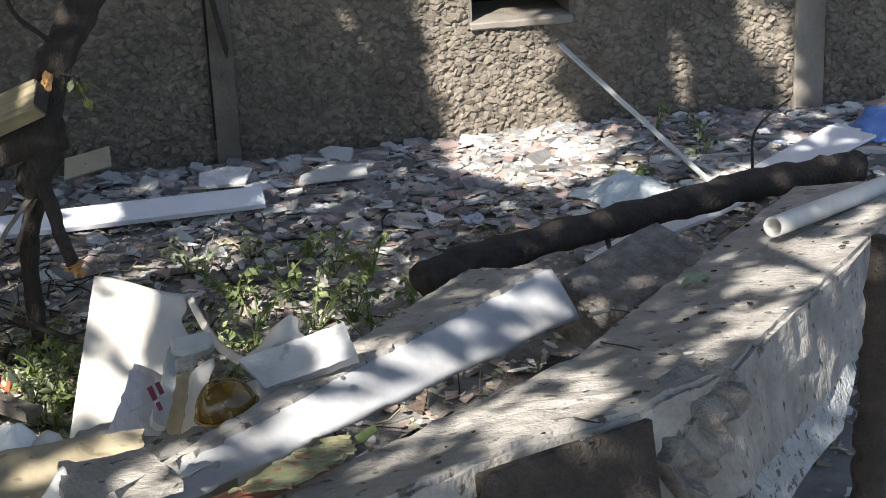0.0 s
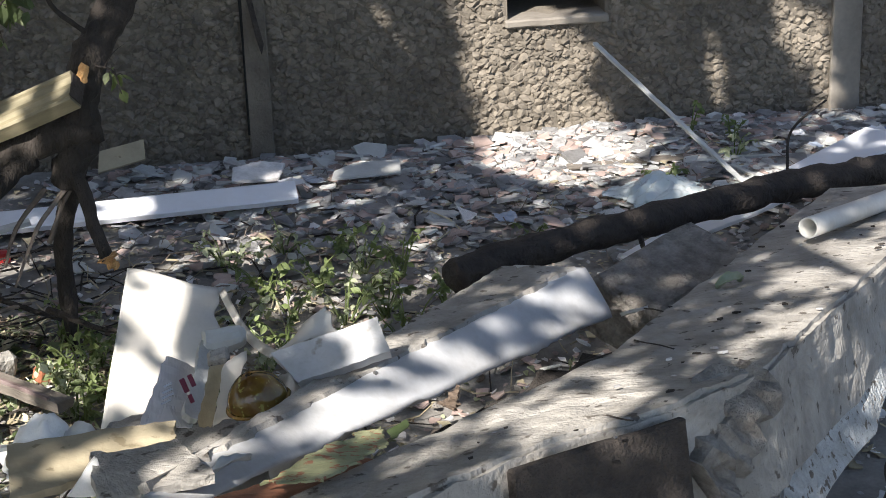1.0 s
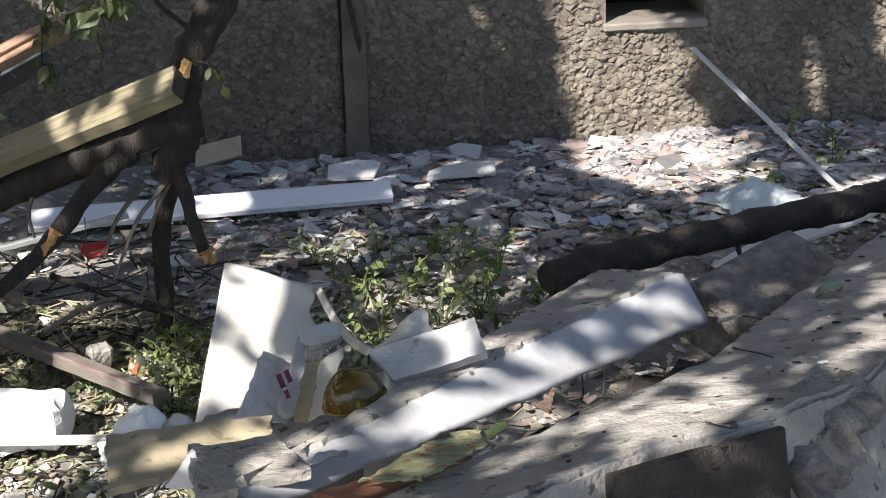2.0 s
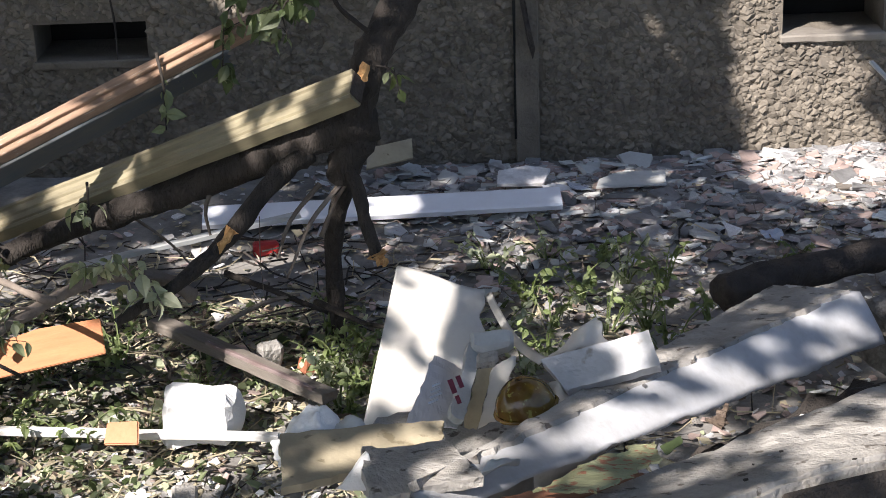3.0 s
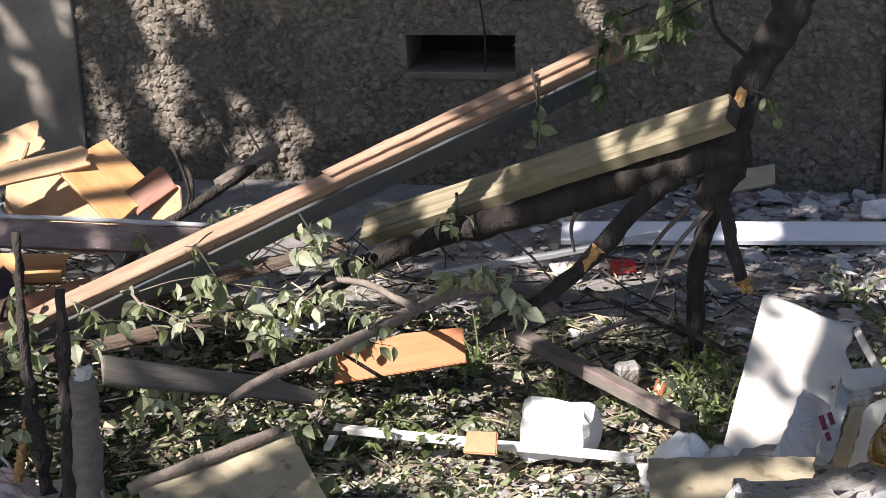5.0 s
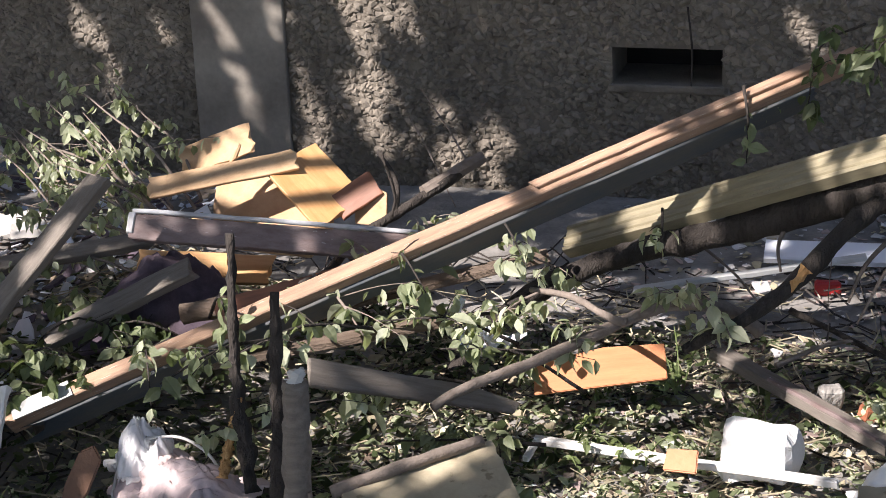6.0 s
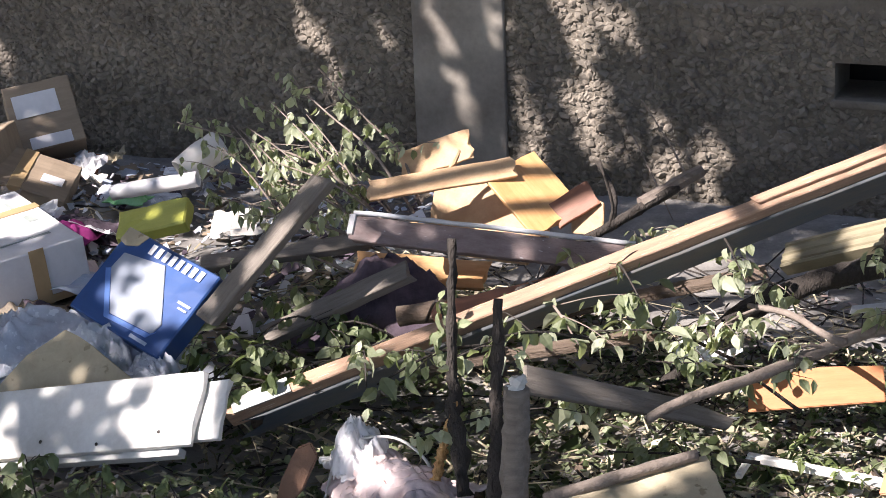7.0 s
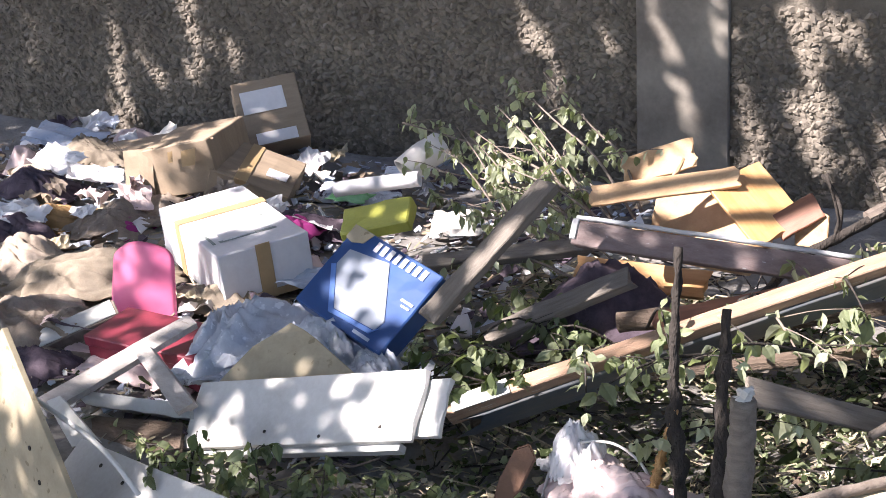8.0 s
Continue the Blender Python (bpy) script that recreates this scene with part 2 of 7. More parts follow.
def block(l, w, h, nx=1, ny=1, nz=1, bevel=0.003, rough=0.0, rag=0.0, seed=0.0, at=(0, 0, 0)):
    """A box from x 0 to l, centred in y, from z 0 to h, with worn edges and, by rag, broken ends."""
    bm = bmesh.new()
    bmesh.ops.create_cube(bm, size=1)
    bmesh.ops.transform(bm, matrix=Matrix.Translation((0.5, 0, 0.5)), verts=bm.verts)
    bmesh.ops.transform(bm, matrix=Matrix.Diagonal((l, w, h, 1)), verts=bm.verts)
    for n, axis, size, off in ((nx, 0, l, 0), (ny, 1, w, -w / 2), (nz, 2, h, 0)):
        for k in range(1, n):
            co = [0, 0, 0]
            co[axis] = off + size * k / n
            no = [0, 0, 0]
            no[axis] = 1
            bmesh.ops.bisect_plane(bm, geom=bm.verts[:] + bm.edges[:] + bm.faces[:], plane_co=co, plane_no=no)
    if bevel:
        edges = [e for e in bm.edges if len(e.link_faces) == 2 and e.calc_face_angle(0) > 0.5]
        bmesh.ops.bevel(bm, geom=edges, offset=bevel, segments=1, affect="EDGES", clamp_overlap=True)
    if rough:
        jitter(bm, rough, 14, seed)
    if rag:
        for v in bm.verts:
            if v.co.x > l - 0.004 or v.co.x < 0.004:
                v.co.x += (noise.noise(V(v.co.y * 90, v.co.z * 90, seed + v.co.x)) - 0.2) * rag * (1 if v.co.x > l / 2 else -1)
    bmesh.ops.translate(bm, vec=at, verts=bm.verts)
    return bm


def prism(outline, h, bevel=0.0, rough=0.0, seed=0.0, cuts=0):
    """A flat plate: an outline in x and y, from z -h up to 0."""
    bm = bmesh.new()
    f = bm.faces.new([bm.verts.new((x, y, 0)) for x, y in outline])
    ext = bmesh.ops.extrude_face_region(bm, geom=[f])
    bmesh.ops.translate(bm, vec=(0, 0, -h), verts=[g for g in ext["geom"] if isinstance(g, bmesh.types.BMVert)])
    if cuts:
        bmesh.ops.triangulate(bm, faces=bm.faces[:])
        bmesh.ops.subdivide_edges(bm, edges=bm.edges[:], cuts=cuts, use_grid_fill=True)
    if bevel:
        edges = [e for e in bm.edges if len(e.link_faces) == 2 and e.calc_face_angle(0) > 0.5]
        bmesh.ops.bevel(bm, geom=edges, offset=bevel, segments=2, affect="EDGES", clamp_overlap=True)
    if rough:
        jitter(bm, rough, 16, seed)
        jitter(bm, rough * 0.6, 60, seed)
    return bm


def profile(outline, l, n=6, rough=0.0, seed=0.0):
    """An outline in y and z drawn out along x."""
    bm = bmesh.new()
    rings = []
    for k in range(n + 1):
        x = l * k / n
        rings.append([bm.verts.new((x, y, z)) for y, z in outline])
    c = len(outline)
    for a, b in zip(rings, rings[1:]):
        for i in range(c):
            bm.faces.new((a[i], a[(i + 1) % c], b[(i + 1) % c], b[i]))
    bm.faces.new(rings[0][::-1])
    bm.faces.new(rings[-1])
    if rough:
        jitter(bm, rough, 12, seed)
    return bm


def smooth_line(pts, n):
    """Points along a Catmull-Rom curve, n to a span."""
    p = [V(q) for q in pts]
    p = [p[0] * 2 - p[1]] + p + [p[-1] * 2 - p[-2]]
    out = []
    for a, b, c, d in zip(p, p[1:], p[2:], p[3:]):
        for k in range(n):
            t = k / n
            out.append(0.5 * (2 * b + (c - a) * t + (2 * a - 5 * b + 4 * c - d) * t * t + (3 * b - a - 3 * c + d) * t**3))
    return out + [p[-2]]


def tube(pts, r0, r1, seg=8, n=6, rough=0.12, seed=0.0, hollow=0.0, origin=(0, 0, 0)):
    """A tapered, uneven round along a curve; with hollow, a pipe of that wall."""
    line = smooth_line(pts, n)
    bm = bmesh.new()
    rings, inner = [], []
    side = V(0.3, 0.9, 0.2)
    for k, p in enumerate(line):
        t = k / (len(line) - 1)
        way = (line[min(k + 1, len(line) - 1)] - line[max(k - 1, 0)]).normalized()
        side = (side - way * side.dot(way)).normalized()
        up = way.cross(side)
        r = r0 + (r1 - r0) * t
        for ring, rr in ((rings, r), (inner, r - hollow)):
            ring.append([])
            for i in range(seg):
                a = 2 * math.pi * i / seg
                d = side * math.cos(a) + up * math.sin(a)
                q = rr * (1 + rough * 1.6 * noise.noise(V(d.x * 1.5 + seed, d.y * 1.5, k * 0.55 + seed * 3)) + rough * 0.8 * noise.noise(V(d.x * 5, d.y * 5 + seed, k * 1.7)))
                ring[-1].append(bm.verts.new(p + d * q - V(origin)))
            if not hollow:
                break
    for a, b in zip(rings, rings[1:]):
        for i in range(seg):
            bm.faces.new((a[i], a[(i + 1) % seg], b[(i + 1) % seg], b[i]))
    if hollow:
        for a, b in zip(inner, inner[1:]):
            for i in range(seg):
                bm.faces.new((a[i], b[i], b[(i + 1) % seg], a[(i + 1) % seg]))
        for i in range(seg):
            bm.faces.new((rings[0][i], inner[0][i], inner[0][(i + 1) % seg], rings[0][(i + 1) % seg]))
            bm.faces.new((rings[-1][i], rings[-1][(i + 1) % seg], inner[-1][(i + 1) % seg], inner[-1][i]))
    else:
        bm.faces.new(rings[0][::-1])
        bm.faces.new(rings[-1])
    return bm


def sheet(w, d, nu, nv, height, thick=0.002, outline=None, off=None):
    """A bent or crumpled sheet: w by d, with its height (or place) given by a function of u, v in 0 to 1."""
    bm = bmesh.new()
    layers = []
    for side in (0, 1):
        g = []
        for j in range(nv + 1):
            row = []
            for i in range(nu + 1):
                u, v = i / nu, j / nv
                h = height(u, v)
                p = V(h) if isinstance(h, (tuple, Vector)) else V((u - 0.5) * w, (v - 0.5) * d, h)
                if outline and (i in (0, nu) or j in (0, nv)):
                    p += noise.noise_vector(p * 30 + V(outline, 0, 0)) * 0.012
                row.append(bm.verts.new(p - (off or V(0, 0, thick)) * side))
            g.append(row)
        layers.append(g)
    for g, flip in zip(layers, (0, 1)):
        for j in range(nv):
            for i in range(nu):
                q = [g[j][i], g[j][i + 1], g[j + 1][i + 1], g[j + 1][i]]
                bm.faces.new(q[::-1] if flip else q)
    a, b = layers
    rim = [(0, i) for i in range(nu + 1)] + [(j, nu) for j in range(1, nv + 1)] + [(nv, i) for i in range(nu - 1, -1, -1)] + [(j, 0) for j in range(nv - 1, 0, -1)]
    for k in range(len(rim)):
        (j0, i0), (j1, i1) = rim[k], rim[(k + 1) % len(rim)]
        bm.faces.new((a[j0][i0], b[j0][i0], b[j1][i1], a[j1][i1]))
    return bm


def panel(name, a, b, c, d, thick, mat, parent=None, label="", nu=12, nv=10, rough=0.002, rag=0.0, wave=0.0, seed=0.0, base=(0, 0, 0), smooth=False):
    """A board, sheet or slab with the corners a, b, c, d and its thickness behind; torn at the rim by rag, bowed by wave."""
    a, b, c, d = V(a), V(b), V(c), V(d)
    n = (b - a).cross(d - a).normalized()
    if n.dot(V(0, -1, 0.5)) < 0:
        n = -n

    def place(u, v):
        p = a.lerp(b, u).lerp(d.lerp(c, u), v)
        rim = u in (0, 1) or v in (0, 1)
        q = p * 14 + V(seed, seed * 1.7, 0)
        p = p - a + n * (wave * math.sin(u * 4.2 + v * 2.1 + seed) + rough * noise.noise(q) + rough * 0.6 * noise.noise(q * 4))
        if rim and rag:
            e = noise.noise_vector(q * 2.6) * rag + noise.noise_vector(q * 7) * rag * 0.5
            p += e - n * e.dot(n)
        return p
    ob = part(name, sheet(1, 1, nu, nv, place, off=n * thick), mat, parent, label, smooth)
    ob.matrix_basis = Matrix.Translation(a - V(base))
    return ob


def loft(first, last, n, rough, seed, ragged=()):
    """A long body between two end sections; the corners named in ragged have chipped edges."""
    bm = bmesh.new()
    rings = []
    for k in range(n + 1):
        ring = []
        for i, (p, q) in enumerate(zip(first, last)):
            w = V(p).lerp(V(q), k / n)
            w += noise.noise_vector(w * 7 + V(seed, 0, 0)) * rough
            if i in ragged:
                w += V(0, 0, 1) * rough * (2.6 * noise.noise(w * 9) + 2.0 * noise.noise(w * 38) + 1.5 * noise.noise(V(k // 4, i, seed)))
            ring.append(bm.verts.new(w))
        rings.append(ring)
    c = len(first)
    for r, t in zip(rings, rings[1:]):
        for i in range(c):
            bm.faces.new((r[i], r[(i + 1) % c], t[(i + 1) % c], t[i]))
    bm.faces.new(rings[0][::-1])
    bm.faces.new(rings[-1])
    return bm


def drape(w, d, h, seed, mat, label, at, turn=0.0, name="clothes", category="clothes", fold=1.0, parent=None):
    """A garment dropped in a heap: long folds running one way, breaking up at the rim."""
    def f(u, v):
        x, y = u * 2 - 1, v * 2 - 1
        edge = 1 + 0.35 * noise.noise(V(x * 1.6, y * 1.6, seed + 5)) + 0.12 * noise.noise(V(x * 6, y * 6, seed))
        r = min(1.0, math.hypot(x, y))
        bulk = max(0.0, 1 - r**2.5) * (0.55 + 0.6 * noise.noise(V(x * 1.3, y * 1.3, seed)))
        bend = 0.9 * noise.noise(V(x * 1.2, y * 1.2, seed + 2))
        ridge = 1 - 2.3 * abs(noise.noise(V((x + bend) * 1.2, (y + bend * 0.8) * 5.0, seed)))
        fine = 1 - 2.0 * abs(noise.noise(V((x + bend) * 3.1, (y - bend) * 11, seed + 8)))
        return V(x * w / 2 * edge, y * d / 2 * edge, max(-0.01, h * (bulk + 0.10) + fold * h * (0.26 * ridge + 0.11 * fine) * (1 - 0.5 * r)))
    ob = part(name, sheet(w, d, 54, 60, f, 0.003), mat, parent, "" if parent is None else label, True)
    ob.matrix_basis = pose(*at, 0, 0, turn)
    return ob if parent else tagged(ob, label, category)


def crumple(amount, scale, seed):
    def h(u, v):
        p = V(u * scale * 0.55, v * scale * 0.75, seed)
        p += noise.noise_vector(p * 0.9) * 0.8
        ridge = 1 - 2.2 * abs(noise.noise(p)) + 0.5 * (1 - 2.2 * abs(noise.noise(p * 2.4))) + 0.25 * (1 - 2.2 * abs(noise.noise(p * 5.3)))
        return amount * ridge * 0.62
    return h


def heap(w, d, h, seed, mat, name, label, category, at, turn=0.0, nu=26, nv=22, scale=3.2, parent=None):
    """A crumpled cloth or film lying in a heap: a dome with folds, open below."""
    def f(u, v):
        x, y = u * 2 - 1, v * 2 - 1
        r = min(1.0, math.hypot(x, y))
        dome = max(0.0, 1 - r**2.2)
        fold = crumple(1, scale, seed)(u, v)
        edge = 1 + 0.25 * noise.noise(V(x * 2, y * 2, seed + 9))
        return V(x * w / 2 * edge, y * d / 2 * edge, h * (dome * (0.62 + 0.42 * fold) + 0.05))
    ob = part(name, sheet(w, d, nu, nv, f, 0.003), mat, parent, "", True)
    ob.matrix_basis = pose(*at, 0, 0, turn)
    return ob if parent else tagged(ob, label, category)


def leaf_mesh(name, l, w, mat, curl=0.2):
    """A pointed leaf, folded along its midrib and drooping, with its stalk."""
    v, f = [(0, 0, 0)], []
    for k, (t, s) in enumerate(((0.18, 0.55), (0.42, 1.0), (0.7, 0.72))):
        z = -curl * l * t * t
        v += [(t * l, -s * w / 2, z + 0.12 * w), (t * l, 0, z), (t * l, s * w / 2, z + 0.12 * w)]
    v.append((l, 0, -curl * l))
    f += [(0, 2, 1), (0, 3, 2)]
    for k in (1, 4):
        f += [(k, k + 1, k + 4, k + 3), (k + 1, k + 2, k + 5, k + 4)]
    f += [(7, 8, 10), (8, 9, 10)]
    me = bpy.data.meshes.new(name)
    me.from_pydata(v, [], f)
    me.materials.append(mat)
    return me


LEAVES = {k: [leaf_mesh("leaf", l, w, M[k], c) for l, w, c in ((0.060, 0.039, 0.25), (0.050, 0.036, 0.6), (0.072, 0.045, 0.4), (0.042, 0.026, 0.2))]
          for k in ("leaf", "leafpale", "leafdark", "weed")}


def leaf_at(parent, p, way, kind, size, rnd):
    ob = new("leaf", LEAVES[kind][int(rnd.integers(4))])
    ob.parent = parent
    q = V(way).to_track_quat("X", "Z").to_matrix().to_4x4()
    ob.matrix_basis = Matrix.Translation(p) @ q @ pose(0, 0, 0, rnd.uniform(-70, 70), rnd.uniform(-25, 50), rnd.uniform(-40, 40)) @ Matrix.Scale(size * rnd.uniform(0.5, 1.0), 4)
    return ob


def spray(parent, pts, r, kind, count, seed, origin, size=1.0, mat=None, twigs=4, droop=0.5, spread=0.07):
    """A leafy branch: a tapered stem, side twigs and leaves hanging from them."""
    rnd = np.random.default_rng(seed)
    o = V(origin)
    part("branch", tube(pts, r, r * 0.35, 6, 5, 0.15, seed, origin=origin), mat or M["paleb"], parent, "", True)
    line = smooth_line(pts, 8)
    seats = []
    for k in range(twigs):
        a = line[int(rnd.uniform(0.25, 0.98) * (len(line) - 1))]
        d = V(rnd.normal(size=3)) * spread
        d.z = abs(d.z) * 0.4 - spread * 0.2
        b = a + d * 1.2
        part("twig", tube([a, a + d * 0.6 + V(0, 0, 0.01), b], r * 0.4, r * 0.15, 4, 3, 0.1, seed + k, origin=origin), mat or M["paleb"], parent)
        seats += [a + (b - a) * t for t in (0.35, 0.55, 0.75, 0.9, 1.0)]
    seats += line[len(line) // 3:]
    for _ in range(int(count * 1.7)):
        p = seats[int(rnd.integers(len(seats)))] + V(rnd.normal(size=3)) * 0.008
        way = V(rnd.normal(), rnd.normal() - 0.4, -droop + rnd.normal() * 0.5)
        leaf_at(parent, p - o, way, kind if rnd.random() > 0.25 else "leaf", size, rnd)


def weed(name, label, at, count, seed, height=0.12, reach=0.10, kind="weed", size=0.95):
    """A low plant: stems from one root with leaves all along."""
    rnd = np.random.default_rng(seed)
    t = thing(name, label, "plant", at)
    for k in range(max(3, count // 9)):
        a = rnd.uniform(0, 6.28)
        tip = V(math.cos(a) * reach * rnd.uniform(0.3, 1), math.sin(a) * reach * rnd.uniform(0.3, 1), height * rnd.uniform(0.4, 1))
        mid = tip * 0.5 + V(0, 0, height * 0.2)
        part("stem", tube([V(0, 0, -0.02), mid, tip], 0.003, 0.0015, 4, 3, 0.1), M["weed"], t)
        line = smooth_line([V(0, 0, 0), mid, tip], 4)
        for _ in range(9):
            leaf_at(t, line[int(rnd.integers(1, len(line)))], V(rnd.normal(), rnd.normal(), rnd.uniform(-0.3, 0.5)), kind, size, rnd)
    return t


def bars(parent, mat, rows, name="print"):
    """Plain bars of print on a face: rows of centre x, y, width, height, turned with the face, at z."""
    for x, y, w, h, z in rows:
        ob = part(name, block(w, h, 0.0015, bevel=0), mat, parent)
        ob.matrix_basis = Matrix.Translation((x - w / 2, y, z))


# ---- ground ----
def lie(x, y):
    """The height of the ground."""
    n = 0.018 * noise.noise(V(x * 1.3, y * 1.3, 0)) + 0.010 * noise.noise(V(x * 5, y * 5, 2)) + 0.004 * noise.noise(V(x * 17, y * 17, 4))
    z = -0.035 + n
    for cx, cy, sx, sy, h in ((1.35, 2.6, 0.75, 0.55, 0.26), (0.35, 2.8, 0.5, 0.45, 0.24), (-3.3, 4.5, 1.1, 0.7, 0.07), (-2.3, 4.9, 0.5, 0.5, 0.10),
                              (-2.6, 3.2, 0.8, 0.4, 0.02), (-4.6, 5.6, 0.9, 0.6, 0.08), (1.9, 4.3, 0.6, 0.5, 0.14)):
        z += h * math.exp(-((x - cx) / sx) ** 2 - ((y - cy) / sy) ** 2)
    return z


def steps(a, b, fine, reach):
    mid = np.arange(a, b + 1e-6, fine)
    out = [a - d for d in (0.15, 0.4, 1, 2.5, 6, 15, 50, 160, reach)][::-1]
    return list(np.array(out)) + list(mid) + [b + d for d in (0.15, 0.4, 1, 2.5, 6, 15, 50, 160, reach)]


gx, gy = steps(-6.6, 3.4, 0.045, 500), steps(2.0, 6.75, 0.045, 500)
gv = [(x, y, lie(x, y) if -9 < x < 6 and 0 < y < 9 else -0.035) for y in gy for x in gx]
gw = len(gx)
gf = [(j * gw + i, j * gw + i + 1, (j + 1) * gw + i + 1, (j + 1) * gw + i) for j in range(len(gy) - 1) for i in range(gw - 1)]
ground = tagged(mesh_ob("ground", gv, gf, M["soil"], smooth=True), "grey-brown trodden soil strewn with dust and grit", "ground", kind="structure")

# ---- wall ----
WALL_Y = 6.5
wall = thing("wall_north", "rough grey-brown pebble-dashed house wall with smooth strips", "wall", (0, WALL_Y, 0), kind="structure")
VENTS = ((1.385, 1.745, 0.398, 0.60), (-1.27, -0.872, 0.397, 0.530))
cols = [(-30, -1.27), (-1.27, -0.872), (-0.872, 1.385), (1.385, 1.745), (1.745, 30)]
for x0, x1 in cols:
    vent = [v for v in VENTS if v[0] == x0]
    for z0, z1 in ([(-0.4, vent[0][2]), (vent[0][3], 4.0)] if vent else [(-0.4, 4.0)]):
        bm = block(x1 - x0, 0.3, z1 - z0, bevel=0)
        bmesh.ops.translate(bm, vec=(x0, 0.15, z0), verts=bm.verts)
        part("panel", bm, M["mortar"], wall)
# Solid block; its near-black colour stands in for darkness behind the vents.
cellar = part("cellar", block(40, 0.9, 4.6, bevel=0, at=(-20, 0.78, -0.5)), M["dark"], wall, "near-black block standing for the unlit cellar behind the vents")
STRIPS = ((-2.897, -2.521, 0.012), (0.43, 0.515, 0.010), (2.607, 2.72, 0.012))
for k, (x0, x1, proud) in enumerate(STRIPS):
    part("strip", block(x1 - x0, 0.02 + proud, 4.3, 1, 1, 20, 0.004, 0.004, seed=k, at=(x0, -proud / 2, -0.3)), M["smooth"] if k != 1 else M["mortar"], wall, "smooth rendered strip")
for x0, x1, z0, z1 in VENTS:
    part("sill", block(x1 - x0 + 0.02, 0.12, 0.03, 8, 1, 1, 0.006, 0.004, at=(x0 - 0.01, 0.035, z0 - 0.028)), M["smooth"] if x0 > 0 else M["mortar"], wall, "smooth concrete sill of a cellar vent")
part("joint", block(0.012, 0.014, 3.5, 1, 1, 20, 0.0, 0.003, at=(0.425, -0.012, 0.05)), M["dark"], wall, "dark open joint between two panels")

ICO = bmesh.new()
bmesh.ops.create_icosphere(ICO, subdivisions=1, radius=1)
ICO_V = np.array([v.co[:] for v in ICO.verts])
ICO_F = np.array([[v.index for v in f.verts] for f in ICO.faces])
ICO.free()


def stones(count, x0, x1, z0, z1, r):
    """Crushed stone thrown on the wall: lumps at random, none on the strips or in the vents."""
    c = np.column_stack([rng.uniform(x0, x1, count), rng.uniform(-0.003, 0.007, count), rng.uniform(z0, z1, count)])
    keep = np.ones(count, bool)
    for a, b, _ in STRIPS:
        keep &= ~((c[:, 0] > a - 0.012) & (c[:, 0] < b + 0.012))
    for a, b, lo, hi in VENTS:
        keep &= ~((c[:, 0] > a - 0.015) & (c[:, 0] < b + 0.015) & (c[:, 2] > lo - 0.035) & (c[:, 2] < hi + 0.015))
    c = c[keep]
    rad = r * rng.uniform(0.55, 1.25, len(c))
    sq = np.column_stack([rng.uniform(0.8, 1.35, len(c)), rng.uniform(0.45, 0.9, len(c)), rng.uniform(0.6, 1.05, len(c))])
    tilt = rng.uniform(-0.7, 0.7, len(c))
    v = ICO_V[None] * (1 + rng.uniform(-0.42, 0.38, (len(c), 12, 1))) * (rad[:, None] * sq)[:, None]
    x, z = v[..., 0].copy(), v[..., 2].copy()
    v[..., 0], v[..., 2] = x * np.cos(tilt)[:, None] - z * np.sin(tilt)[:, None], x * np.sin(tilt)[:, None] + z * np.cos(tilt)[:, None]
    return c, v


def joined(name, c, v, mat, parent, label, kind="stuff"):
    verts = (c[:, None] + v).reshape(-1, 3)
    faces = (np.arange(len(c))[:, None, None] * 12 + ICO_F[None]).reshape(-1, 3)
    return tagged(mesh_ob(name, verts, faces, mat, parent), label, kind=kind)


joined("stones", *stones(40000, -6.6, 3.4, -0.10, 0.72, 0.0165), M["stone"], wall, "crushed stone of the rough wall face")

# ---- the tree that shades the place ----
SPOTS = [  # x, y, z and radius of the openings through which the sun falls
    (1.48, 6.5, 0.10, 0.25), (1.36, 6.5, 0.40, 0.20), (1.60, 6.5, 0.28, 0.12), (1.55, 6.15, 0.0, 0.26), 
    (0.72, 5.5, 0.0, 0.09), (0.45, 5.1, 0.0, 0.07), (1.62, 3.62, 0.55, 0.13), (1.28, 3.1, 0.66, 0.09), (0.70, 3.33, 0.47, 0.15), (0.52, 3.15, 0.5, 0.08), (0.98, 3.7, 0.45, 0.05),
    (0.08, 4.36, 0.31, 0.075), (0.12, 4.3, 0.21, 0.05), (0.0, 4.2, 0.14, 0.06), (0.50, 3.9, 0.37, 0.06), (0.80, 2.72, 0.72, 0.10),
]
SPOTS += [(-0.46, 4.08, 0.14, 0.17), (-0.62, 4.05, 0.05, 0.15), (-0.93, 4.45, 0.17, 0.17), (-0.25, 4.6, 0.0, 0.11), (-0.4, 4.4, 0.02, 0.08), (-0.2, 3.85, 0.12, 0.05),
          (-0.55, 5.06, 0.77, 0.08), (-1.0, 4.99, 0.60, 0.12), (-1.4, 4.8, 0.47, 0.09), (-0.35, 4.8, 0.66, 0.04), (-0.8, 5.0, 0.45, 0.07), (-1.2, 4.35, 0.35, 0.16)]
SPOTS += [(-2.05, 5.1, 0.42, 0.34), (-1.65, 5.0, 0.36, 0.2), (-2.75, 5.25, 0.45, 0.32), (-1.6, 4.35, 0.33, 0.2), (-2.05, 4.3, 0.22, 0.09), (-2.2, 4.0, 0.2, 0.12),
          (-1.85, 3.8, 0.13, 0.07), (-2.4, 3.68, 0.25, 0.13), (-2.95, 3.7, 0.12, 0.08), (-2.68, 4.15, 0.4, 0.2), (-3.75, 4.85, 0.25, 0.34), (-3.6, 4.3, 0.2, 0.26)]
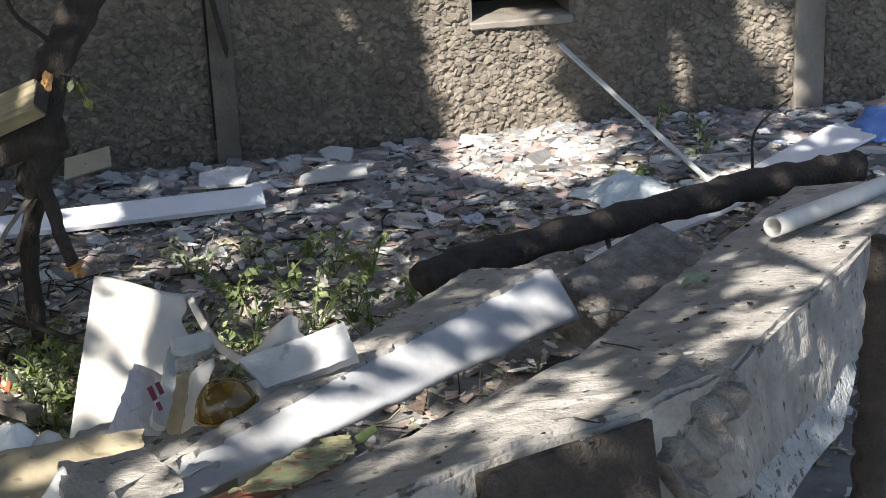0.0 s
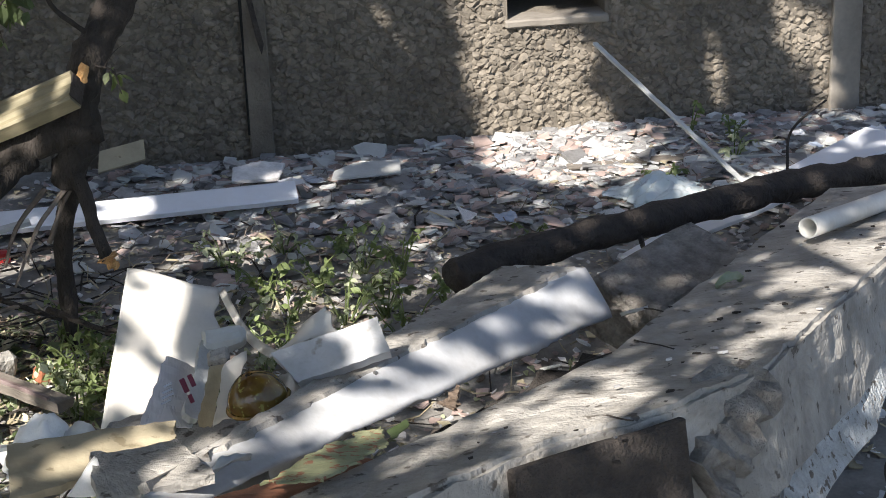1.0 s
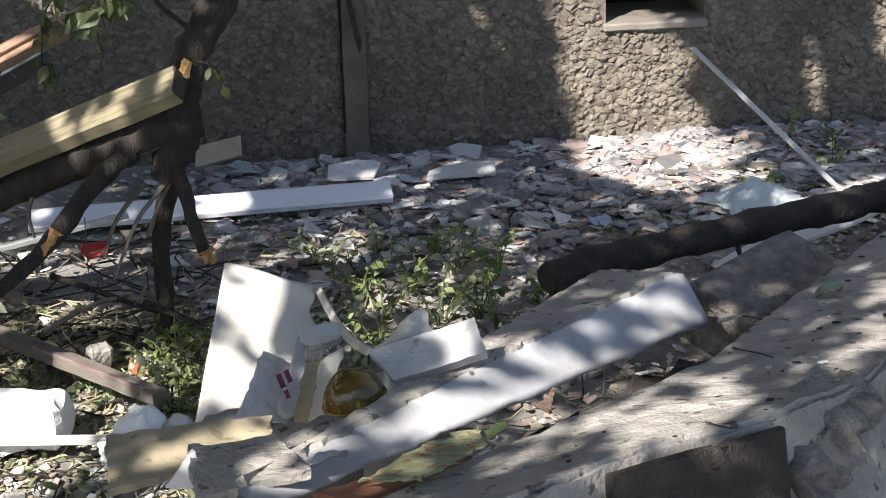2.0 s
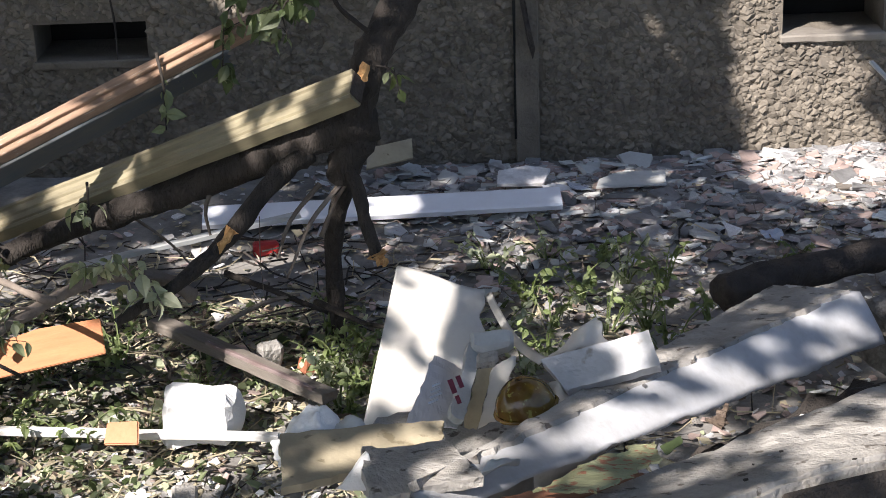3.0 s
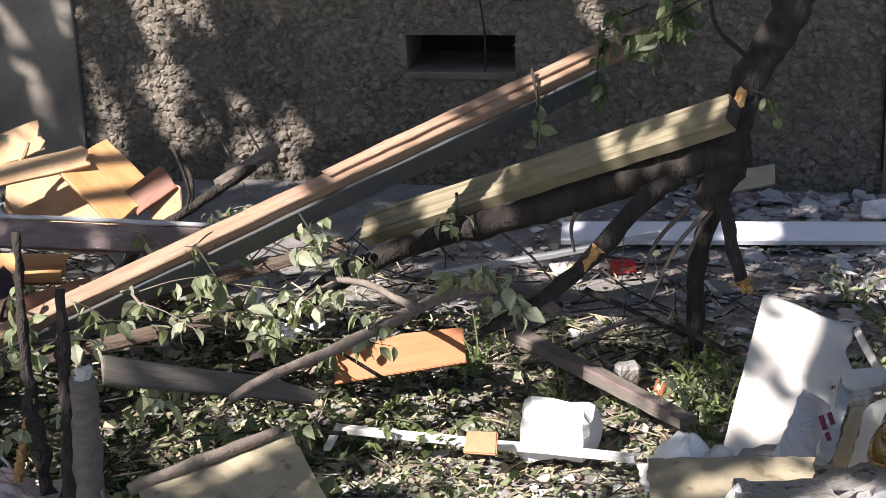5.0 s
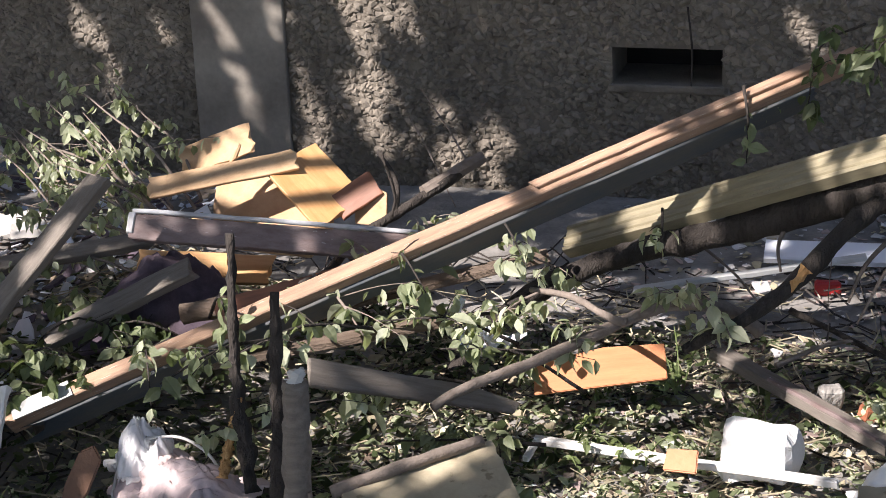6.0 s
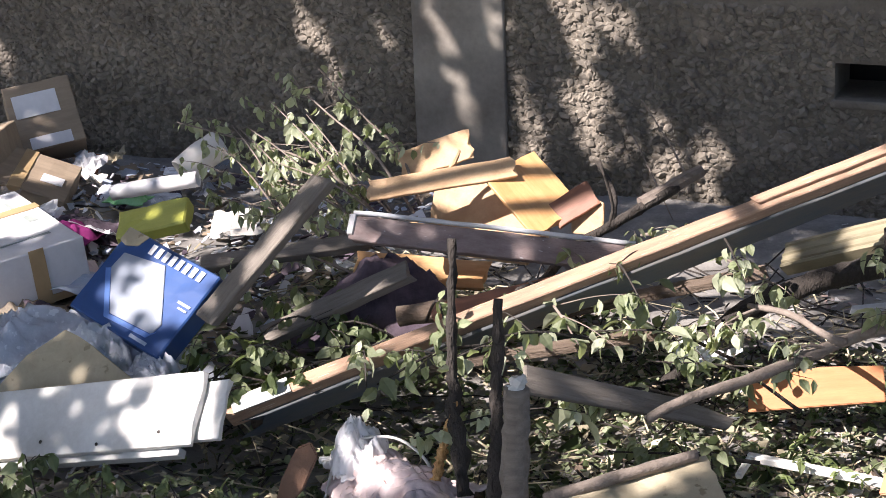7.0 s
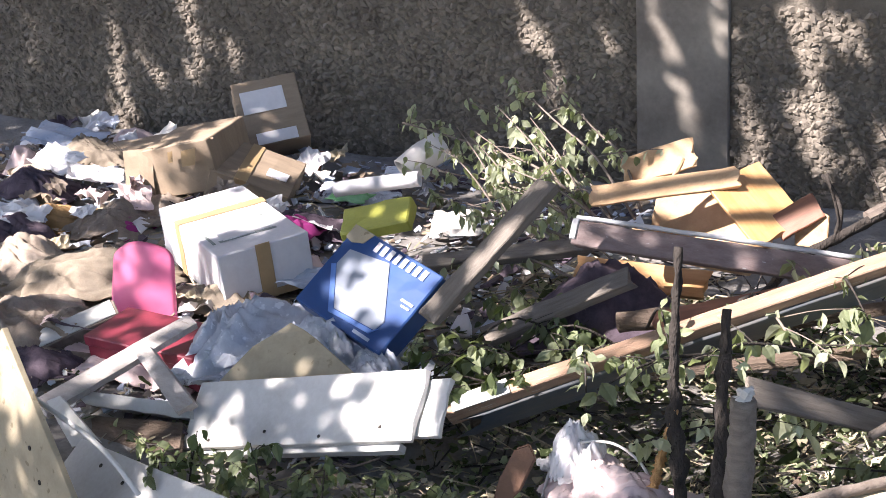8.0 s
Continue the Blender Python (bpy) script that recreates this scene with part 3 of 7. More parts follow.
SPOTS += [(0.25, 5.3, 0.0, 0.06), (0.95, 5.75, 0.0, 0.10), (1.15, 5.1, 0.0, 0.07), (0.6, 4.95, 0.02, 0.09), (0.9, 5.15, 0.0, 0.06), (2.1, 5.7, 0.0, 0.10), (0.35, 4.7, 0.05, 0.06), (1.9, 4.05, 0.48, 0.08)]
SPOTS += [(-1.3, 4.62, 0.36, 0.22), (-1.0, 4.22, 0.22, 0.14), (-1.55, 4.05, 0.28, 0.14), (-0.78, 4.22, 0.03, 0.14), (-1.15, 3.85, 0.12, 0.10), (-0.05, 4.5, 0.06, 0.08), (-0.7, 4.62, 0.1, 0.10), (-1.9, 4.05, 0.28, 0.10)]
SPOTS += [(-4.05, 4.45, 0.15, 0.24), (-4.5, 4.6, 0.15, 0.2), (-4.3, 4.15, 0.1, 0.2), (-5.1, 5.6, 0.1, 0.25), (-2.35, 4.2, 0.5, 0.08)]
SPOTS += [(-4.15, 5.7, 0.25, 0.22), (-4.6, 5.3, 0.15, 0.3), (-3.4, 3.9, 0.15, 0.18), (-3.1, 3.4, 0.2, 0.18), (-3.45, 5.5, 0.2, 0.25)]
STREAKS = [  # upright slits of sun on the wall: x, z, x, z and half width
    (2.14, 0.34, 2.15, 0.10, 0.030), (2.54, 0.34, 2.59, -0.03, 0.045), (2.37, 0.44, 2.43, 0.27, 0.040), (0.92, 0.57, 0.91, 0.26, 0.018),
    (1.31, 0.55, 1.31, 0.37, 0.070), (1.41, 0.23, 1.50, 0.02, 0.100), (-2.24, 0.70, -2.19, 0.30, 0.045), (-2.43, 0.36, -2.44, 0.15, 0.040),
    (-1.93, 0.25, -1.91, 0.01, 0.050), (-1.73, 0.25, -1.73, 0.04, 0.040), (-1.78, 0.68, -1.79, 0.47, 0.020), (-0.65, 0.66, -0.54, 0.56, 0.030),
    (-2.25, 0.75, -2.22, 0.45, 0.045), (-2.21, 0.45, -2.17, 0.10, 0.050), (-2.07, 0.73, -2.06, 0.58, 0.030), (-2.43, 0.33, -2.42, 0.08, 0.040),
    (-2.82, 0.73, -2.75, 0.45, 0.035), (-2.75, 0.45, -2.65, 0.18, 0.030), (-2.56, 0.72, -2.54, 0.55, 0.030), (-3.42, 0.69, -3.38, 0.56, 0.035),
    (-3.31, 0.52, -3.25, 0.36, 0.060), (-3.06, 0.64, -3.06, 0.48, 0.025), (-3.62, 0.53, -3.55, 0.37, 0.020), (-5.48, 0.62, -5.49, 0.41, 0.030),
    (-5.45, 0.34, -5.46, -0.03, 0.045), (-5.04, 0.62, -5.03, 0.24, 0.045), (-4.83, 0.46, -4.80, 0.25, 0.030), (-5.27, 0.43, -5.27, 0.20, 0.020),
    (-2.28, 0.76, -2.25, 0.37, 0.040), (-5.96, 0.54, -5.98, 0.22, 0.015)
]
SPOTS += [(-0.64, 5.57, 0.00, 0.07), (-0.41, 5.41, 0.00, 0.06), (-0.49, 5.13, 0.00, 0.07), (-0.69, 5.24, 0.00, 0.06), (-0.28, 5.65, 0.00, 0.05), (-0.80, 5.68, 0.00, 0.05), (-0.35, 5.04, 0.00, 0.06), (-0.06, 5.63, 0.00, 0.05), (0.08, 5.42, 0.00, 0.05), (0.52, 5.50, 0.00, 0.05), (-0.75, 4.85, 0.02, 0.07), (0.36, 5.66, 0.00, 0.04), (1.43, 3.50, 0.54, 0.07), (1.14, 3.00, 0.64, 0.03), (0.92, 2.95, 0.60, 0.03), (0.75, 2.90, 0.59, 0.03), (0.60, 2.80, 0.59, 0.03), (0.30, 2.80, 0.60, 0.05), (0.47, 3.35, 0.62, 0.05), (0.35, 3.10, 0.55, 0.05), (1.46, 3.20, 0.56, 0.05), (1.66, 3.90, 0.41, 0.06), (0.60, 3.30, 0.52, 0.07), (0.51, 3.20, 0.53, 0.05)]
SPOTS += [(-0.02, 3.20, 0.49, 0.045), (0.08, 3.20, 0.51, 0.040), (-0.08, 3.10, 0.50, 0.040), (0.19, 2.90, 0.59, 0.050), (0.11, 2.95, 0.55, 0.040)]
SPOTS += [(0.61, 5.94, 0.0, 0.05), (0.89, 5.85, 0.0, 0.05), (1.09, 5.91, 0.0, 0.05), (0.65, 5.24, 0.0, 0.05), (0.49, 6.09, 0.0, 0.04), (0.54, 5.57, 0.0, 0.05), (1.30, 5.72, 0.0, 0.06)]
SPOTS = [(x, y, z, r * 0.72 if x < -2.6 and y < 6.4 else r) for x, y, z, r in SPOTS]


def misses_trunk(spot):
    """Whether the ray of sun through an opening passes clear of the dark standing trunk."""
    gap = min((V(spot[0], spot[1], spot[2]) + SUN * (z - spot[2]) / SUN.z - V(0.05, 4.86, z)).length for z in (0.7, 0.85, 1.0, 1.15, 1.3))
    return gap > 0.13 + spot[3]


SPOTS = [spot for spot in SPOTS if misses_trunk(spot)]
for x0, z0, x1, z1, r in STREAKS:
    count = 2 + int(math.hypot(x1 - x0, z1 - z0) / max(0.05, r))
    SPOTS += [(x0 + (x1 - x0) * k / (count - 1), 6.48, z0 + (z1 - z0) * k / (count - 1), r * (0.75 + 0.5 * ((k * 7) % 3) / 2)) for k in range(count)]
SPOTS += [(1.51, 5.96, 0.0, 0.16), (1.39, 6.23, 0.0, 0.14), (0.65, 5.59, 0.0, 0.05), (0.85, 5.43, 0.0, 0.06), (0.36, 5.52, 0.0, 0.05), (0.47, 5.34, 0.0, 0.05), (1.02, 6.11, 0.0, 0.05), (0.83, 6.17, 0.0, 0.05), (1.77, 5.88, 0.0, 0.06), (2.38, 6.01, 0.0, 0.05), (2.49, 5.91, 0.0, 0.07), (1.80, 5.63, 0.0, 0.05)]
side_a = V(SUN.y, -SUN.x, 0).normalized()
side_b = SUN.cross(side_a)
CROWN_AT = V(-1.6, 4.3, 0.2) - SUN * 4.5
tree = thing("tree", "standing tree with a split dark trunk and a leafy crown", "tree", (-0.15, 4.85, -0.05))
o = V(-0.15, 4.85, -0.05)
part("trunk", tube([(-0.15, 4.87, -0.1), (-0.16, 4.86, 0.25), (-0.10, 4.78, 0.52), (-0.05, 4.76, 0.75), (0.066, 4.9, 0.95), (0.12, 4.9, 1.15), (-0.08, 4.9, 1.6), (-0.36, 4.9, 2.05), (-0.6, 4.6, 2.6), (-1.2, 3.2, 3.4)], 0.019, 0.055, 12, 8, 0.22, 1, origin=o), M["bark"], tree, "", True)
part("trunk", tube([(-0.12, 4.75, 0.50), (-0.075, 4.74, 0.64), (-0.03, 4.76, 0.82), (0.07, 4.88, 0.98), (0.12, 4.9, 1.18)], 0.045, 0.05, 12, 8, 0.25, 4, origin=o), M["bark"], tree, "", True)
part("wound", tube([(-0.075, 4.695, 0.745), (-0.06, 4.685, 0.79), (-0.035, 4.69, 0.83)], 0.022, 0.010, 7, 4, 0.8, 2, origin=o), M["splinter"], tree, "fresh orange split wood")
part("limb", tube([(-0.11, 4.74, 0.56), (-0.08, 4.70, 0.50), (-0.055, 4.65, 0.40), (-0.03, 4.6, 0.335)], 0.022, 0.016, 9, 6, 0.25, 3, origin=o), M["bark"], tree, "", True)
part("wound", tube([(-0.032, 4.6, 0.345), (-0.022, 4.597, 0.325), (-0.005, 4.592, 0.312)], 0.019, 0.008, 7, 4, 0.9, 6, origin=o), M["splinter"], tree, "splintered broken limb end")
part("limb", tube([(-0.02, 4.75, 0.66), (-0.13, 4.74, 0.64), (-0.33, 4.82, 0.55), (-0.546, 4.9, 0.44), (-0.75, 4.96, 0.36), (-0.95, 5.0, 0.29), (-1.12, 4.97, 0.22), (-1.3, 4.85, 0.12), (-1.42, 4.75, -0.03)], 0.052, 0.024, 11, 6, 0.25, 7, origin=o), M["bark"], tree, "", True)
part("limb", tube([(-0.2, 4.75, 0.58), (-0.281, 4.7, 0.538), (-0.42, 4.6, 0.40), (-0.53, 4.52, 0.32), (-0.64, 4.47, 0.27), (-0.70, 4.45, 0.235)], 0.030, 0.012, 9, 6, 0.25, 9, origin=o), M["bark"], tree, "", True)
part("wound", tube([(-0.40, 4.585, 0.43), (-0.425, 4.572, 0.40), (-0.44, 4.57, 0.37)], 0.016, 0.008, 7, 4, 0.7, 3, origin=o), M["splinter"], tree, "torn orange wood")
for k, (a, b, c) in enumerate((((-0.12, 4.72, 0.5), (-0.2, 4.65, 0.42), (-0.27, 4.6, 0.28)), ((-0.18, 4.78, 0.48), (-0.26, 4.72, 0.40), (-0.30, 4.7, 0.30)), ((-0.47, 4.88, 0.47), (-0.5, 4.84, 0.40), (-0.49, 4.82, 0.33)),
                               ((-0.03, 4.75, 0.9), (-0.11, 4.75, 0.98), (-0.13, 4.75, 1.1)))):
    part("twig", tube([a, b, c], 0.008, 0.004, 5, 5, 0.2, k, origin=o), M["paleb"] if k < 3 else M["bark"], tree)
rnd = np.random.default_rng(3)
for k in range(9):
    a = V(-1.2, 3.2, 3.4) if k > 3 else V(-0.6, 4.6, 2.6)
    b = CROWN_AT + V(rnd.uniform(-3.6, 3.6), rnd.uniform(-1.5, 1.5), rnd.uniform(-0.1, 0.3))
    part("limb", tube([a, (a + b) / 2 + V(0, 0, 0.3), b], 0.045, 0.012, 7, 5, 0.2, k, origin=o), M["bark"], tree, "", True)


def crown(count):
    """Leaves of the crown, in clumps with gaps, some three metres up."""
    base = np.array([(0, 0, 0), (0.45, -0.32, 0.06), (1, 0, -0.12), (0.45, 0.32, 0.06)])
    sa, sb, dn = np.array(side_a), np.array(side_b), np.array(SUN)
    dense = count // 3
    uv = np.column_stack([rng.uniform(-8.6, 5.2, count), np.concatenate([rng.uniform(0.6, 7.9, count - dense), rng.uniform(6.25, 7.9, dense)])])
    p = np.column_stack([uv, np.full(count, 0.2)]) - dn * ((3.3 + rng.normal(0, 0.25, (count, 1)).clip(-0.5, 0.9)) / -SUN.z)
    p -= dn * np.array([[0.45 * noise.noise(V(x * 1.4, y * 1.4, 11)) + 0.3] for x, y in uv])
    keep = np.ones(count, bool)
    for x, y, z, r in SPOTS:
        d = p - (x, y, z)
        keep &= np.hypot(d @ sa * 1.15, d @ sb) > r + 0.035 + rng.normal(0, 0.02, count)
    rim = np.abs((uv[:, 0] + 1.7) / 6.3) ** 4 + np.abs((uv[:, 1] - 4.2) / 3.4) ** 4
    keep &= rim < 1.0 + np.array([0.5 * noise.noise(V(x * 1.1, y * 1.1, 3)) for x, y in uv])
    hole = np.array([noise.noise(V(a * 3.6, b * 3.6, 5)) + 0.6 * noise.noise(V(a * 9, b * 9, 8)) for a, b in uv])
    keep &= (hole < 0.66) | (uv[:, 1] > 6.2) | ((np.abs(uv[:, 0] - 0.3) < 0.35) & (np.abs(uv[:, 1] - 3.2) < 0.4))
    p = p[keep]
    n = len(p)
    size = rng.uniform(0.08, 0.13, n)
    q = rng.normal(size=(n, 4))
    q /= np.linalg.norm(q, axis=1)[:, None]
    w, x, y, z = q.T
    R = np.stack([1 - 2 * (y * y + z * z), 2 * (x * y - z * w), 2 * (x * z + y * w), 2 * (x * y + z * w), 1 - 2 * (x * x + z * z), 2 * (y * z - x * w),
                  2 * (x * z - y * w), 2 * (y * z + x * w), 1 - 2 * (x * x + y * y)], 1).reshape(n, 3, 3)
    v = np.einsum("nij,kj->nki", R, base) * size[:, None, None] + p[:, None] - np.array(o)
    f = np.arange(n)[:, None] * 4 + np.arange(4)
    return tagged(mesh_ob("crown", v.reshape(-1, 3), f, M["crown"], tree), "leafy crown overhead with gaps", kind="stuff")


crown(195000)


# ---- the right: broken slabs, log, pipe ----
SLAB_U = V(0.665, 1.0, -0.195).normalized()
SLAB_O = V(1.139, 2.8, 0.713)
_v = V(-SLAB_U.y, SLAB_U.x, 0).normalized()
SLAB_V = (_v + V(0, 0, -0.19)).normalized()
SLAB_N = SLAB_U.cross(SLAB_V).normalized()
SLAB_V = SLAB_N.cross(SLAB_U)
SLAB_M = Matrix(((SLAB_U.x, SLAB_V.x, SLAB_N.x, SLAB_O.x), (SLAB_U.y, SLAB_V.y, SLAB_N.y, SLAB_O.y), (SLAB_U.z, SLAB_V.z, SLAB_N.z, SLAB_O.z), (0, 0, 0, 1)))
slab = thing("concrete_slab", "thick broken grey concrete slab lying tilted on rubble", "concrete slab", m=SLAB_M)
part("body", prism([(0.02, 0), (0.35, 0.004), (0.75, -0.004), (2.1, 0.0), (2.1, 0.40), (1.2, 0.385), (0.6, 0.37), (0.13, 0.35), (-0.2, 0.44), (-0.46, 0.49), (-0.9, 0.60), (-1.25, 0.66), (-1.1, 0.42), (-0.75, 0.34), (-0.47, 0.255), (-0.24, 0.10), (-0.1, 0.05)],
                   0.225, 0.010, 0.007, 1.0, 6), M["concrete"], slab)
part("broken_end", tube([(0.03, 0.035, -0.03), (-0.08, 0.09, -0.10), (-0.16, 0.13, -0.16)], 0.055, 0.09, 11, 6, 0.45, 3), M["broken"], slab, "rough broken end with coarse gravel")
# No hollow is cut; a dark plate paints the shaded recess.
part("cavity", block(0.34, 0.02, 0.20, 4, 1, 3, 0.004, 0.003, at=(0, 0, 0)), M["charlog"], slab, "flat dark plate standing for the shaded recess in the end")
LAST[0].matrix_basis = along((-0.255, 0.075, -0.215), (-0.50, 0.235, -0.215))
for k in range(48):
    a, b = rng.uniform(-0.6, 1.5), rng.uniform(0.02, 0.36)
    bit = part("crumb", prism([(0, 0), (0.02, 0.004), (0.026, 0.014), (0.008, 0.018)], 0.006, 0, 0.002, k), M["charlog"] if k % 3 else M["shard"], slab)
    bit.matrix_basis = Matrix.Translation((a, b, 0.008)) @ pose(0, 0, 0, 0, 0, rng.uniform(0, 360)) @ Matrix.Scale(rng.uniform(0.2, 0.65), 4)
for k in range(5):
    a = rng.uniform(-0.7, 0.5)
    crack = part("crack", block(rng.uniform(0.05, 0.14), 0.003, 0.002, 8, 1, 1, 0, 0.004, seed=k * 3.1), M["charlog"], slab)
    crack.matrix_basis = pose(a, rng.uniform(0.08, 0.40), 0.003, 0, 0, rng.uniform(-40, 60))

flake = part("plaster_board", prism([(0, 0), (0.25, 0.02), (0.55, 0.0), (0.78, 0.05), (0.80, 0.14), (0.5, 0.13), (0.2, 0.15), (0.02, 0.1)], 0.025, 0.004, 0.008, 4, 2), M["peel"], None)
flake.matrix_basis = along((1.20, 2.78, 0.36), (1.86, 3.72, 0.30), (0.5, -0.75, 0.5))
tagged(flake, "strip of peeling grey-white painted plaster below the slab", "plaster")
rod = part("rusty_bar", tube([(1.83, 3.6, 0.36), (1.87, 3.7, 0.5), (1.86, 3.75, 0.62), (1.9, 3.8, 0.75)], 0.022, 0.018, 8, 6, 0.4, 3), M["rotwood"], None, "", True)
tagged(rod, "dark splintered timber standing at the slab edge", "timber")

post = part("timber_post", tube([(1.371, 2.750, 0.366), (1.369, 2.750, 0.545), (1.383, 2.770, 0.707), (1.396, 2.800, 0.923)], 0.034, 0.022, 10, 12, 0.3, 6), M["charlog"], None, "", True)
tagged(post, "dark rotten timber post beside the concrete slab", "post")


def lintel_end(ridge, foot, back):
    """The section of the lintel: ridge, front face with a slight belly, underside, back."""
    belly = V(0, -0.004, 0.003)
    return [ridge, ridge.lerp(foot, 0.3) + belly, ridge.lerp(foot, 0.6) + belly, ridge.lerp(foot, 0.85) + belly, foot, foot + V(-0.05, 0.12, -0.08), back - V(0, 0, 0.15), back]


lint = thing("lintel", "long whitewashed concrete lintel lying aslant, chipped", "lintel")
part("body", loft(lintel_end(V(0.067, 2.873, 0.566), V(0.089, 2.799, 0.545), V(0.075, 2.873, 0.567)), lintel_end(V(1.062, 3.860, 0.491), V(1.112, 3.800, 0.397), V(0.932, 4.030, 0.446)), 70, 0.004, 2, (4,)), M["whitewash"], lint, "", True)
# Grey sheet over the whitewash: the upper face's shade is painted in.
panel("top_crust", (0.065, 2.877, 0.573), (1.035, 3.863, 0.496), (0.897, 3.995, 0.461), (0.075, 2.873, 0.579), 0.018, M["concrete"], lint, "grey concrete upper face, its shade put into the colour", 60, 12, 0.006, 0.012, seed=5)
for k, (a, b, c, w) in enumerate((((1.003, 3.830, 0.486), (1.006, 3.815, 0.464), (1.025, 3.800, 0.434), 0.003), ((1.007, 3.810, 0.459), (1.020, 3.810, 0.463), (1.031, 3.800, 0.450), 0.002), ((0.797, 3.620, 0.500), (0.808, 3.610, 0.483), (0.821, 3.600, 0.473), 0.0025), ((0.969, 3.740, 0.438), (1.003, 3.750, 0.427), (1.040, 3.770, 0.438), 0.0015))):
    part("crack", tube([a, b, c], w, w * 0.5, 5, 5, 0.5, k), M["charlog"], lint, "thin dark crack")
part("broken_tooth", tube([(0.658, 3.300, 0.452), (0.667, 3.305, 0.468), (0.682, 3.320, 0.489)], 0.022, 0.004, 7, 6, 0.6, 2), M["rotwood"], lint, "dark broken notch in the lower edge")

under = part("concrete_block", block(0.42, 0.2, 0.16, 6, 3, 3, 0.012, 0.012, seed=4), M["broken"], None)
under.matrix_basis = along((1.16, 4.05, 0.20), (1.52, 4.35, 0.22), (-0.1, -0.5, 1))
tagged(under, "grey concrete lump wedged behind the lintel", "concrete")
# The bark colour is chosen to paint the deep shade of this gap.
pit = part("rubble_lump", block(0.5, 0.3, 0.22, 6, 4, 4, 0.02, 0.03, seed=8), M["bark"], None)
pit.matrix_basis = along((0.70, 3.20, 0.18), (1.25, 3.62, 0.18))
tagged(pit, "rubble lump coloured near-black for the deep shade in the gap", "rubble")
for k, (x, y, z, s) in enumerate(((0.93, 3.52, 0.42, 1.0), (0.82, 3.32, 0.43, 0.8), (1.02, 3.62, 0.41, 0.7), (1.18, 3.75, 0.43, 1.2), (0.77, 3.25, 0.45, 0.6))):
    p = part("plaster_flake", prism([(0, 0), (0.05, -0.01), (0.065, 0.03), (0.03, 0.05), (0.0, 0.03)], 0.008, 0.001, 0.003, k), M["litpaint"], None)
    p.matrix_basis = pose(x, y, z, rng.uniform(-30, 40), rng.uniform(-30, 30), rng.uniform(0, 180)) @ Matrix.Scale(s * 0.75, 4)
    tagged(p, "chipped flake of pale plaster in the gap", "plaster", "plaster flakes in the gap")

log = thing("log", "dark wet bark-covered log lying over debris", "log", (0.85, 4.28, 0.33))
part("stem", tube([(0.82, 4.27, 0.33), (0.95, 4.34, 0.335), (1.2, 4.47, 0.33), (1.5, 4.62, 0.315), (1.8, 4.78, 0.295), (2.06, 4.91, 0.27), (2.25, 5.0, 0.25)], 0.040, 0.045, 12, 7, 0.22, 5, origin=(0.85, 4.28, 0.33)), M["charlog"], log, "", True)
part("stub", tube([(1.36, 4.52, 0.30), (1.37, 4.48, 0.24), (1.39, 4.45, 0.19)], 0.008, 0.005, 5, 4, 0.2, 5, origin=(0.85, 4.28, 0.33)), M["charlog"], log)
part("twig", tube([(1.93, 5.0, 0.27), (1.95, 5.05, 0.36), (2.0, 5.05, 0.42), (2.06, 5.05, 0.46)], 0.005, 0.003, 5, 5, 0.2, 5, origin=(0.85, 4.28, 0.33)), M["bark"], log)
pipe = part("pipe", tube([(1.60, 3.9, 0.522), (2.09, 4.4, 0.408), (2.5, 4.82, 0.315)], 0.025, 0.025, 18, 6, 0.0, 0, hollow=0.004), M["white"], None, "", True)
tagged(pipe, "white painted hollow pipe with an open end", "pipe")
board = part("white_board", prism([(0, -0.03), (0.6, -0.08), (1.7, -0.10), (1.72, 0.08), (0.95, 0.06), (0.3, 0.05), (0, 0.03)], 0.012, 0.002, 0.002, 3), M["pvc"], None)
board.matrix_basis = along((1.36, 4.62, 0.20), (2.64, 5.9, 0.075), (-0.3, -0.35, 1))
tagged(board, "long white flat board running under the log", "board")
stick = part("lath", block(far((1.69, 6.44, 0.30), (2.03, 5.66, -0.02)), 0.018, 0.010, 10, 1, 1, 0.001, 0.003), M["litpaint"], None)
stick.matrix_basis = along((1.69, 6.44, 0.30), (2.03, 5.66, -0.02))
tagged(stick, "thin pale lath leaning against the wall", "lath")
for k, (a, b, w) in enumerate((((2.02, 5.93, 0.0), (2.12, 5.66, 0.0), 0.02), ((2.02, 5.97, 0.0), (2.30, 5.95, 0.0), 0.012), ((1.50, 6.05, 0.0), (1.95, 6.02, 0.0), 0.045))):
    s = part("lath", block(far(a, b), w, 0.01, 6, 1, 1, 0.001, 0.002, seed=k), M["litpaint"] if k < 2 else M["greywood"], None)
    s.matrix_basis = along(V(a) + V(0, 0, lie(a[0], a[1]) + 0.012), V(b) + V(0, 0, lie(b[0], b[1]) + 0.012))
    tagged(s, "short pale lath lying on the rubble", "lath", "laths on the ground")
drape(0.30, 0.22, 0.07, 3.3, M["bag"], "crumpled pale blue see-through plastic bag on shards", (1.72, 5.66, -0.02), 20, "plastic_bag", "bag", 1.1)
heap(0.26, 0.22, 0.10, 5, M["bluebag"], "blue_bag", "crumpled bright blue plastic sheet by the wall", "bag", (2.78, 6.05, -0.02), 0, 26, 20, 4)
wp = part("paper", sheet(0.1, 0.08, 6, 5, crumple(0.03, 2, 4), 0.001), M["label"])
wp.matrix_basis = pose(2.60, 5.98, 0.02, 10, 15, 30)
tagged(wp, "crumpled white paper beside the blue sheet", "paper")
